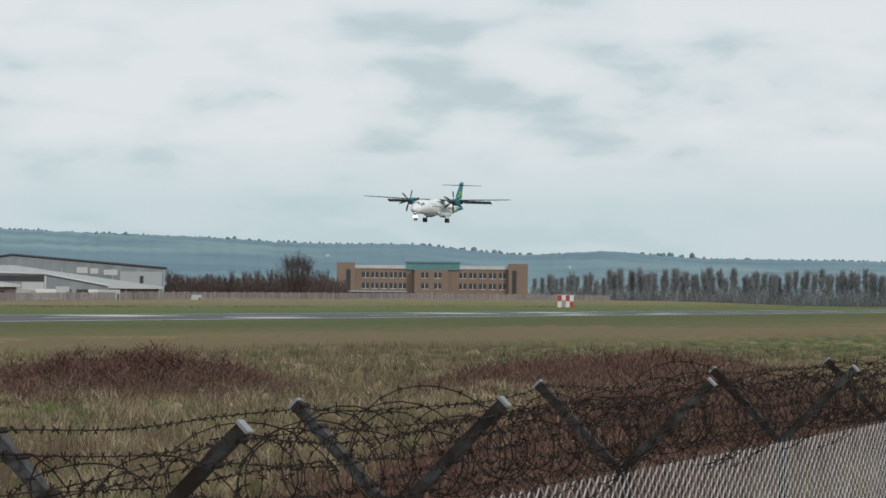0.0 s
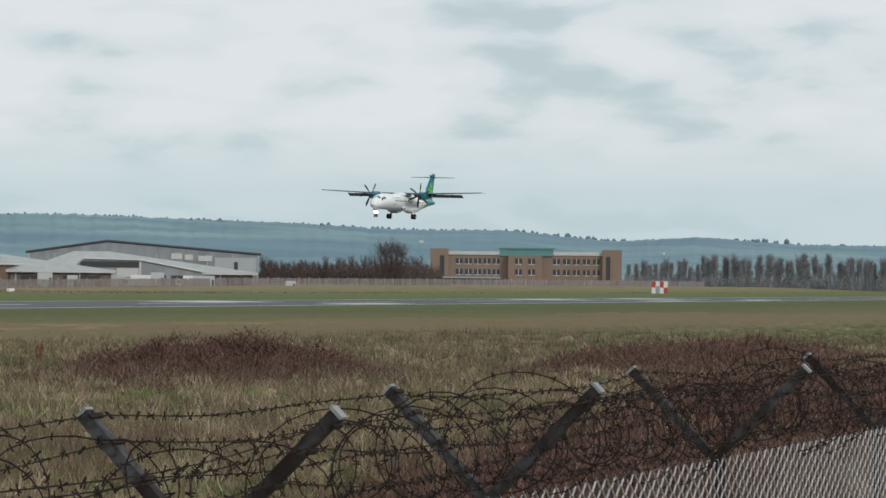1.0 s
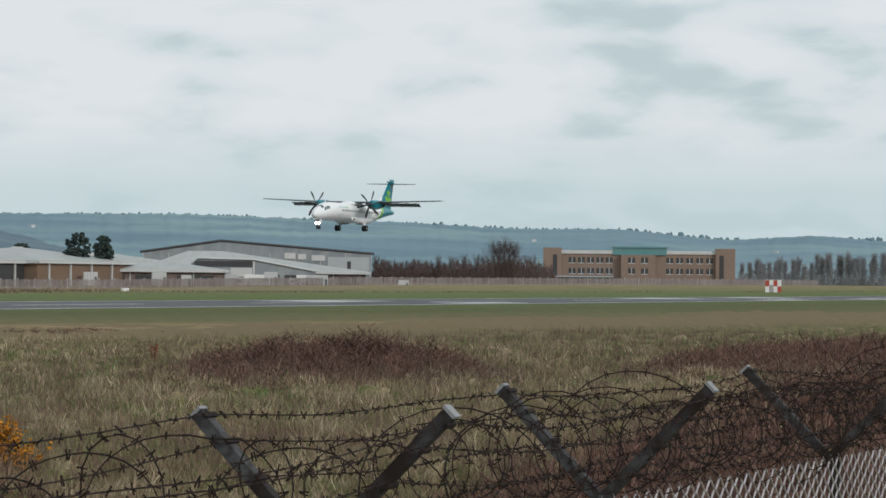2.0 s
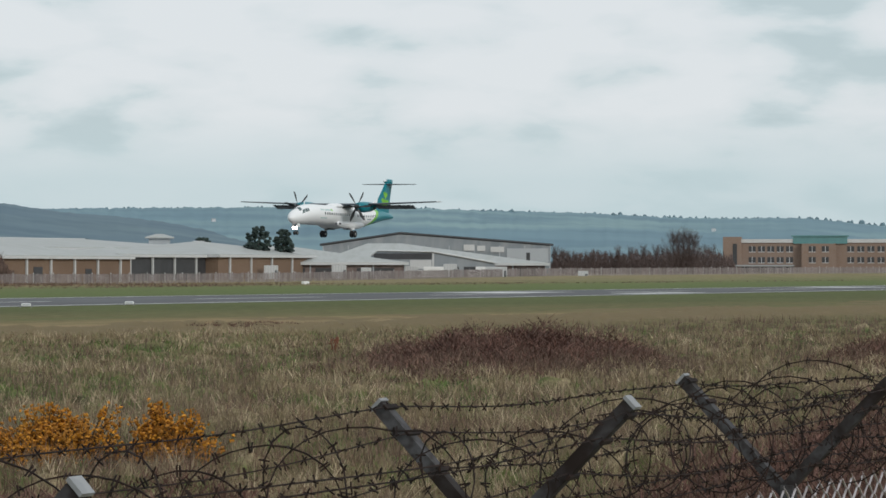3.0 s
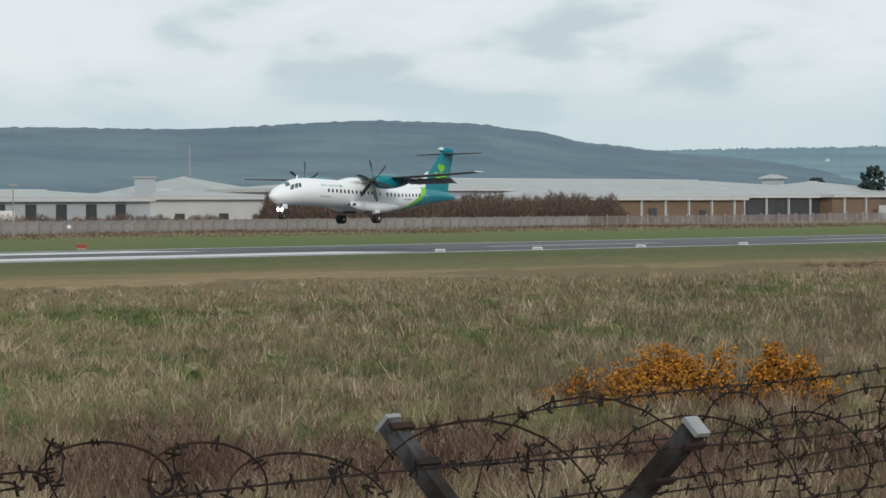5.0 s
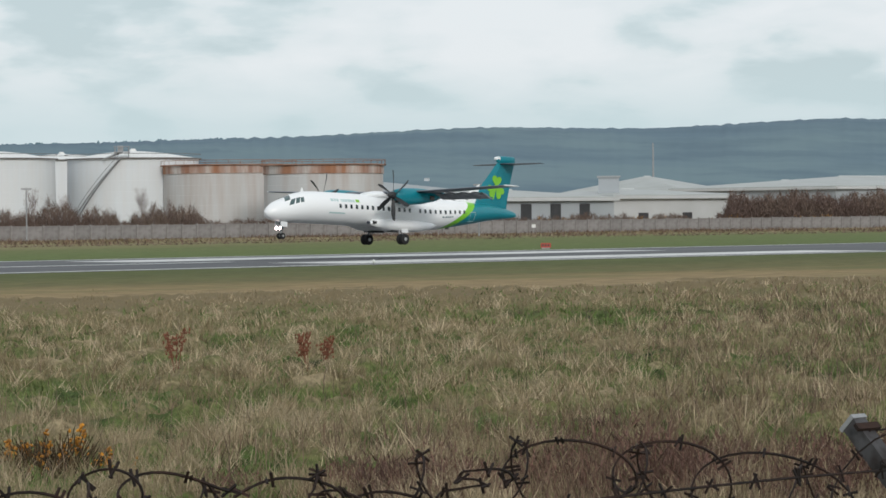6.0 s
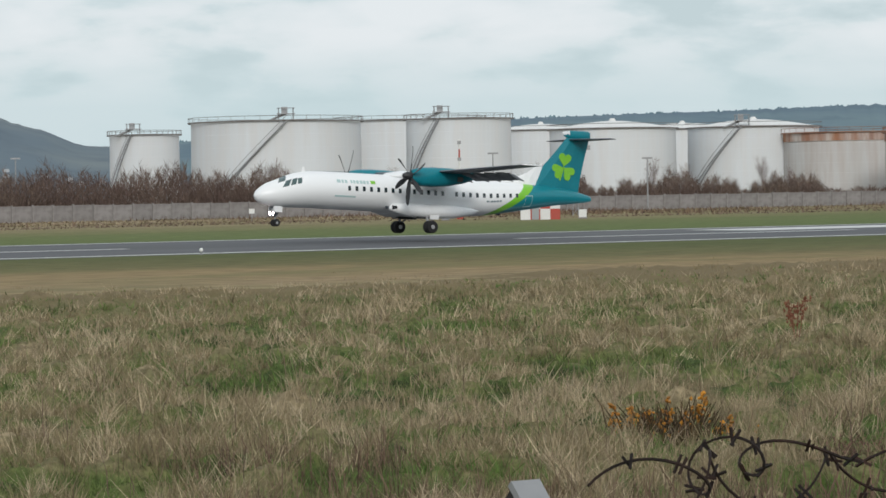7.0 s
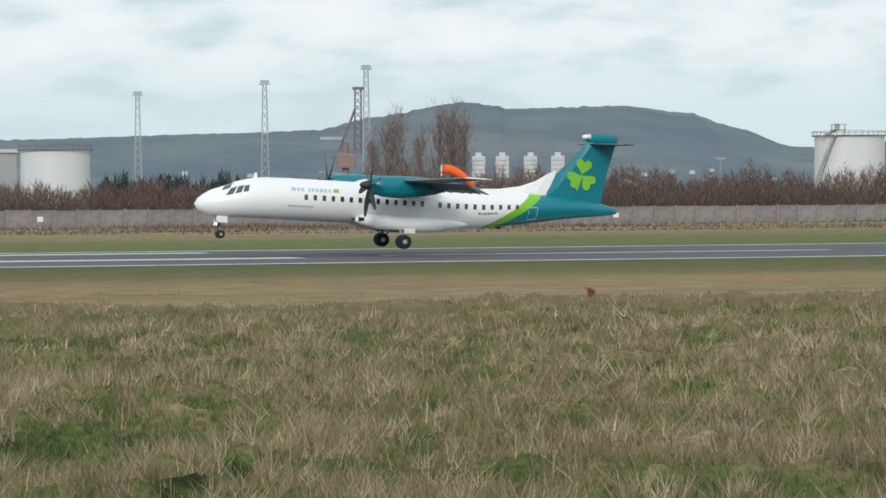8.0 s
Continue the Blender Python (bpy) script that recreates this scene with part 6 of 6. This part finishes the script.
    d, u = np.exp(RNG.uniform(np.log(48), np.log(190), n)), np.radians(81 - 36 * RNG.random(n))
    x, y = d * np.sin(u), d * np.cos(u)
    f = lattice_noise(x * 0.12, y * 0.25, 7) + 0.5 * lattice_noise(x * 0.5, y * 0.9, 8)
    ok = (f > 0.62 - np.clip((u - 1.03) * 2.2, 0, 0.35)) & (y < 66) & (y > 9) & (RNG.random(n) < np.clip((u - 0.785) / 0.27, 0, 1))
    base = np.stack([x, y, np.zeros(n)], 1)[ok]
    n, wide = len(base), np.clip(d[ok] / 60, 0.8, 2.5)
    tagged(blades("tall_dry_grass", base, RNG.uniform(0.25, 0.8, n), 0.021 * wide * RNG.uniform(0.6, 1.4, n), RNG.uniform(0.05, 0.6, n), M["straw_mid"], RNG, thin=True), "tall fuzzy tan-brown grass", "grass", kind="stuff")
    # tall single stalks
    n = 5200
    d, u = RNG.uniform(26, 74, n), np.radians(RNG.uniform(5, 80, n))
    base = np.stack([d * np.sin(u), d * np.cos(u), np.zeros(n)], 1)
    tagged(blades("tall_stalks", base, RNG.uniform(0.3, 0.95, n), RNG.uniform(0.006, 0.016, n), RNG.uniform(0.02, 0.35, n), M["straw_mid"], RNG), "tall dry grass stalks", "grass", kind="stuff")


def mound(name, label, x, y, rx, ry, h, count, material, width=0.03, spread=0.5, turn=0.0, seed=0, category="bush"):
    rng = np.random.default_rng(40 + seed)
    a, r = rng.uniform(0, 6.283, count), 1.3 * rng.random(count) ** 0.62
    ex, ey = r * np.cos(a) * rx, r * np.sin(a) * ry
    c, s = math.cos(radians(turn)), math.sin(radians(turn))
    uneven = 0.62 + 0.3 * np.sin(ex * 0.9 + seed) * np.cos(ey * 1.1 + seed) + 0.18 * np.sin(ex * 2.3 + 2 * seed + ey) + 0.12 * np.sin(ex * 5.1 + ey * 2)
    top = np.maximum(0.1, h * np.clip(1.02 - (r / 1.3) ** 3.2, 0.04, 1) * uneven * 1.2)
    z = rng.uniform(0, 0.9, count) * top
    base = np.stack([x + ex * c - ey * s, y + ex * s + ey * c, z], 1)
    tuft = np.minimum(1.05, 0.6 + 0.7 * lattice_noise(base[:, 0] * 1.7, base[:, 1] * 1.3, 20 + seed) * (0.5 + lattice_noise(base[:, 0] * 0.5, base[:, 1] * 0.5, 30 + seed)))
    hh = np.clip((top * tuft - z) * rng.uniform(0.3, 1.1, count), 0.06, 0.2 + 0.25 * h * rng.random(count))
    ob = blades(name, base, hh, 1.35 * width * rng.uniform(0.5, 1.5, count), rng.uniform(0.1, spread, count), material, rng, thin=True)
    return tagged(ob, label, category, kind="stuff")


def near_bushes():
    mound("bramble_thicket", "large mound of reddish-brown bare brambles", 93, 42.5, 8.6, 4.4, 1.4, 56000, M["bramble"], 0.030, 2.4, 22, 1)
    mound("dry_stalks", "dry straw stalks growing through the brambles", 89, 40.5, 11.5, 6.2, 1.0, 24000, M["straw_mid"], 0.020, 0.9, 22, 7, "weeds")
    mound("bramble_thicket", "lower bramble fringe in the dry grass", 85, 40.5, 10, 4.5, 0.75, 20000, M["bramble"], 0.026, 2.2, 22, 2)
    mound("bramble_thicket", "distant low patch of dark brambles", 152, 86, 8, 2, 0.4, 5000, M["bramble"], 0.04, 1.8, 0, 3)
    mound("bramble_thicket", "tangled brown brambles close behind the near fence", 62, 15.5, 18, 3.4, 1.75, 100000, M["bramble"], 0.020, 1.9, 5, 4)
    mound("dry_stalks", "pale straw stalks among the brambles behind the fence", 60, 15.5, 18, 3.6, 1.4, 14000, M["straw"], 0.014, 0.8, 5, 10, "weeds")
    mound("bramble_thicket", "low reddish-brown dead stems behind the near fence", 28.5, 21.0, 8.5, 2.6, 0.9, 50000, M["bramble"], 0.012, 1.6, -49, 8)
    mound("dry_stalks", "pale stalks among low dead stems", 28.0, 21.5, 9.5, 3.2, 0.8, 9000, M["straw"], 0.009, 0.7, -49, 9, "weeds")
    mound("bramble_thicket", "bramble scrub behind the near fence", 36, 11.5, 11, 2.6, 1.4, 60000, M["bramble"], 0.014, 1.8, 8, 5)
    mound("dry_stalks", "dry straw among the bramble scrub", 36, 11.5, 11, 2.8, 1.15, 9000, M["straw"], 0.009, 0.8, 8, 11, "weeds")
    mound("bramble_thicket", "far brown scrub beside the rough grass", 118, 33, 24, 5, 1.1, 52000, M["bramble"], 0.032, 1.6, 8, 6)
    mound("dry_stalks", "dry straw along the far scrub", 116, 32, 24, 6, 1.0, 16000, M["straw_mid"], 0.026, 0.8, 8, 12, "weeds")


rough_field()
grass()
near_bushes()


def gorse(x, y, size, seed, label, tall=1.0, bloom=1.0, wide=1.0):
    rng = random.Random(seed)
    root = thing("gorse_bush", label, "bush", pose(x, y, 0))
    stems, flowers = Build(), Build()
    for k in range(int(760 * size)):
        ex, ey = rng.gauss(0, 0.62) * size * wide, rng.gauss(0, 0.5) * size
        lump = noise.noise(Vector((ex * 1.9, ey * 1.6, seed)))
        lim = max(0.15, 1.0 - 0.42 * (ex / size / wide) ** 2) * (0.66 + 0.5 * lump) * 1.5 * tall
        z = lim * rng.uniform(0.2, 1.0)
        tip = Vector((ex + rng.uniform(-0.14, 0.14), ey + rng.uniform(-0.12, 0.12), max(0.12, z)))
        foot = Vector((ex * 0.75, ey * 0.75, max(0, z - 0.42)))
        stems.tube([foot, (foot + tip) / 2 + Vector((0.03, 0, 0.04)), tip], [0.012, 0.010, 0.004], 3)
        # spines along the stem
        for q in range(5):
            p = foot.lerp(tip, rng.uniform(0.3, 1.0))
            d = Vector((rng.gauss(0, 1), rng.gauss(0, 1), rng.uniform(-0.2, 1.2))).normalized() * rng.uniform(0.05, 0.13)
            e = Vector((rng.uniform(-1, 1), rng.uniform(-1, 1), 0)) * 0.008
            stems.add([p - e, p + e, p + d], [(0, 1, 2)])
        if (z > lim * 0.55 or rng.random() < 0.12) and lump > -0.35 and rng.random() < bloom:
            for q in range(12):
                p = foot.lerp(tip, rng.uniform(0.4, 1.08)) + Vector((rng.gauss(0, 0.03), rng.gauss(0, 0.03), rng.gauss(0, 0.03)))
                f = rng.uniform(0.014, 0.034)
                flowers.lathe([(f * 0.4, -f), (f, 0.0), (f * 0.2, f * 1.3)], 3, Matrix.Translation(p) @ pose(0, 0, 0, rng.uniform(-80, 80), rng.uniform(-80, 80), 0))
    part("stem_mass", stems, M["gorse_stem"], root, "brown spiny stems")["kind"] = "stuff"
    part("blossom", flowers, M["gorse_flower"], root, "orange-yellow flower clusters")["kind"] = "stuff"


gorse(41.75, 27.2, 1.05, 3, "gorse bush in orange-yellow flower in the rough grass", 0.92, 1.0, 0.9)
gorse(42.7, 25.6, 0.7, 4, "small flowering gorse bush in the rough grass", 0.98, 0.95, 0.75)
gorse(41.0, 28.6, 0.5, 6, "low straggling gorse bush with fading flowers", 0.6, 0.35, 1.2)
gorse(23.0, 30.8, 0.8, 5, "sparse gorse bush with few flowers", 0.62, 0.14, 1.2)


def dock(x, y, h, seed):
    rng = random.Random(seed)
    root = thing("dock_plant", "dead rust-brown dock plant with seed heads", "weed", pose(x, y, 0), "dock plants")
    st, sd = Build(), Build()
    for k in range(4):
        a = rng.uniform(0, 6.28)
        top = Vector((math.cos(a) * 0.18 * h, math.sin(a) * 0.18 * h, h * rng.uniform(0.75, 1.0)))
        st.tube([(0, 0, 0), top * 0.5 + Vector((0, 0, 0.03)), top], [0.014, 0.01, 0.005], 4)
        for q in range(34):
            p = top * rng.uniform(0.5, 1.0) + Vector((rng.gauss(0, 0.045), rng.gauss(0, 0.045), 0))
            s = rng.uniform(0.015, 0.035)
            sd.lathe([(s * 0.3, -s), (s, 0), (s * 0.3, s)], 4, Matrix.Translation(p))
    part("stalk", st, M["dock"], root)
    part("seed_head", sd, M["dock"], root, "rust-brown seed head")["kind"] = "stuff"


for k, (x, y, h) in enumerate(((40.1, 49.0, 1.15), (42.75, 47.95, 0.95), (43.0, 47.75, 0.85), (37.4, 89.7, 0.6), (100.0, 53.0, 1.0))):
    dock(x, y, h, k)


# ---- the near fence: Y-topped posts, barbed wires, a coil, chain link ----
FENCE_Y = 3.6
POSTS = (-6.2, -3.4, -0.6, 2.19, 5.05, 7.8, 10.12, 13.07, 16.2, 19.2, 22.2, 25.2, 28.2, 31.2, 34.2, 37.2, 40.2)

LOW = {2.19: 0.025, 5.05: 0.055}


def fence():
    fence_ob = thing("security_fence", "galvanised chain-link fence with rusty barbed wire on forked posts", "fence")
    rng = random.Random(21)
    tip = {}
    for x in POSTS:
        lean = rng.uniform(-0.02, 0.02)
        b = Build().box(x - 0.022, x + 0.022, FENCE_Y - 0.022, FENCE_Y + 0.022, 0, 2.56 - LOW.get(x, 0.0))
        post = part("fence_post", b, M["post"], fence_ob)
        for s in (-1, 1) if x > 4 else (-1,):
            m = pose(x + lean, FENCE_Y, 2.54 - LOW.get(x, 0.0), -s * 45, 0, rng.uniform(-3, 3))
            # an angle-section arm with a folded cap
            arm = Build().box(-0.019, 0.019, -0.004, 0.005, -0.02, 0.55, m).box(-0.019, -0.013, 0.005, 0.034, -0.02, 0.55, m).box(0.013, 0.019, 0.005, 0.034, -0.02, 0.55, m)
            part("arm", arm, M["post"], post, "galvanised forked arm")
            part("cap", Build().box(-0.022, 0.022, -0.007, 0.038, 0.546, 0.556, m), M["steel"], post, "worn galvanised cap plate")
            for h in (0.14, 0.28, 0.42, 0.52):
                tip[(x, s, h)] = m @ Vector((0, 0.0, h))
                part("clip", Build().box(-0.035, 0.035, -0.012, -0.004, h - 0.008, h + 0.008, m), M["rust_wire"], post)

    def bunch(x):
        """The coil lies bunched up at its loose end."""
        return max(0.28, min(1.0, 0.28 + (x - 3.6) / 2.2))

    def barbed(points, r, every):
        b = Build().tube(points, r, 4)
        run = 0.0
        for p, q in zip(points, points[1:]):
            run += (q - p).length
            if run > every:
                run = 0.0
                way = (q - p).normalized()
                for k in range(2):
                    d = Vector((rng.uniform(-1, 1), rng.uniform(-1, 1), rng.uniform(-1, 1)))
                    d = (d - way * d.dot(way)).normalized() * 0.0145
                    c = p + way * 0.008 * k
                    b.tube([c - d, c + d], r * 1.15, 3)
        return b

    for s in (-1, 1):
        for h in (0.14, 0.28, 0.42, 0.52):
            pts = []
            for xa, xb in zip(POSTS, POSTS[1:]):
                if xa < (4 if s > 0 else 2):
                    continue
                a, c = tip[(xa, s, h)], tip[(xb, s, h)]
                sag = rng.uniform(0.0, 0.05)
                for k in range(26):
                    f = k / 26
                    pts.append(a.lerp(c, f) + Vector((0, 0, -sag * 4 * f * (1 - f) + 0.006 * math.sin(9 * f + xa))))
            part("barbed_wire", barbed(pts, 0.0023, 0.085), M["rust_wire"], fence_ob)
    # the coil in the fork
    pts = []
    turns, x = 0.0, 2.6
    while x < 40:
        a = turns * 2 * math.pi
        w = (0.17 if x < 7 else 0.20) + 0.04 * math.sin(turns * 1.7) + 0.03 * math.sin(turns * 0.6 + 1) + 0.06 * noise.noise(Vector((turns * 2.1, 0.3, 5)))
        w *= bunch(x)
        pts.append(Vector((x + 0.05 * math.sin(2.3 * turns), FENCE_Y + w * 1.0 * math.cos(a), 2.735 + 0.19 * (1 - bunch(x)) + (w - 0.03) * math.sin(a) + 0.03 * math.sin(turns * 0.9))))
        turns += 1 / 22
        x += (0.50 + 0.14 * math.sin(turns * 0.8)) * bunch(x) / 22
    part("wire_coil", barbed(pts, 0.0025, 0.07), M["rust_wire"], fence_ob, "rusty barbed wire coil")
    pts = []
    turns, x = 0.4, 2.7
    while x < 40:
        a = -turns * 2 * math.pi
        w = (0.17 + 0.05 * math.sin(turns * 1.3 + 2) + 0.05 * noise.noise(Vector((turns * 1.7, 4.0, 2.0)))) * bunch(x)
        pts.append(Vector((x, FENCE_Y + w * math.cos(a), 2.70 + 0.23 * (1 - bunch(x)) + w * math.sin(a))))
        turns += 1 / 20
        x += (0.8 if x < 9 else 0.5) * bunch(x) / 20
    part("wire_coil", barbed(pts, 0.0023, 0.07), M["rust_wire"], fence_ob, "rusty barbed wire coil")
    pts = []
    turns, x = 0.2, 8.5
    while x < 40:
        a = turns * 2 * math.pi
        w = 0.13 + 0.09 * noise.noise(Vector((turns * 1.3, 2.0, 1.0)))
        pts.append(Vector((x + 0.16 * noise.noise(Vector((turns * 1.9, 7, 3))), FENCE_Y + 0.06 * math.sin(turns) + w * math.cos(a), 2.74 + w * math.sin(a))))
        turns += 1 / 18
        x += (0.30 + 0.18 * math.sin(turns * 0.37)) / 18
    part("wire_coil", barbed(pts, 0.0024, 0.07), M["rust_wire"], fence_ob, "tangled rusty barbed wire coil")
    # chain link: zigzag wires side by side
    v, f = [], []
    step, rise, r = 0.060, 0.036, 0.0030
    rows = int(2.51 / rise)
    for k in range(int((POSTS[-1] - POSTS[0]) / step)):
        x0 = POSTS[0] + step * k
        n0 = len(v)
        for j in range(rows + 1):
            x = x0 + (step + 0.003 if (j + k) % 2 else -0.003)
            y = FENCE_Y - 0.05 + (0.004 if (j + k) % 2 else -0.004)
            z = 0.07 + rise * j
            v += [(x - r, y - r, z), (x + r, y - r, z), (x, y + r * 1.4, z)]
        for j in range(rows):
            o = n0 + 3 * j
            f += [(o, o + 1, o + 4, o + 3), (o + 1, o + 2, o + 5, o + 4), (o + 2, o, o + 3, o + 5)]
        # the knuckled top end
        xt = v[-1][0]
        v += [(xt - 0.018, FENCE_Y - 0.055, 0.07 + rise * rows + 0.014), (xt - 0.010, FENCE_Y - 0.049, 0.07 + rise * rows + 0.017)]
        o = len(v)
        f.append((o - 5, o - 4, o - 1, o - 2))
    b = Build()
    b.v, b.f = v, f
    part("chain_link", b, M["mesh_wire"], fence_ob, "galvanised chain-link mesh")["kind"] = "stuff"
    for z in (0.2, 1.3, 2.45):
        part("line_wire", Build().tube([(POSTS[0], FENCE_Y - 0.04, z), (POSTS[-1], FENCE_Y - 0.04, z)], 0.002, 4), M["rust_wire"], fence_ob)


fence()


def motions():
    """The landing run, from 16 m up to just above the runway, and the turning propellers."""
    rows = ((0.0, 515.3, 16.14, 0.14, 1.6), (0.5, 484.6, 14.59, 0.25, 1.6), (1.0, 453.4, 12.95, 0.33, 1.1), (2.5, 362.5, 8.45, 0.75, 0.7),
            (3.0, 334.8, 7.22, 1.1, 0.5), (3.5, 305.6, 5.96, 1.2, 0.4), (4.0, 276.9, 4.68, 1.15, 0.2), (4.5, 248.5, 3.40, 1.7, -0.5), (5.0, 220.3, 2.36, 2.5, -0.7),
            (5.2, 209.0, 1.98, 2.8, -0.6), (6.3, 149.85, 0.86, 3.2, -0.3), (6.5, 138.9, 0.73, 3.4, -0.4), (7.0, 111.8, 0.55, 3.6, -0.1), (7.5, 85.2, 0.48, 3.5, 0.3), (8.0, 60.75, 0.46, 3.6, 1.3))
    walk(plane, [(t, pose(x, CENTRE, z, bank, pitch, 0)) for t, x, z, pitch, bank in rows])
    for k, prop in enumerate([o for o in plane.children if o.name.startswith("propeller")]):
        place = prop.matrix_basis.translation.copy()
        walk(prop, [(0.1 * i, pose(*place, 17 * k + 73 * i, 0, 0)) for i in range(81)])


motions()
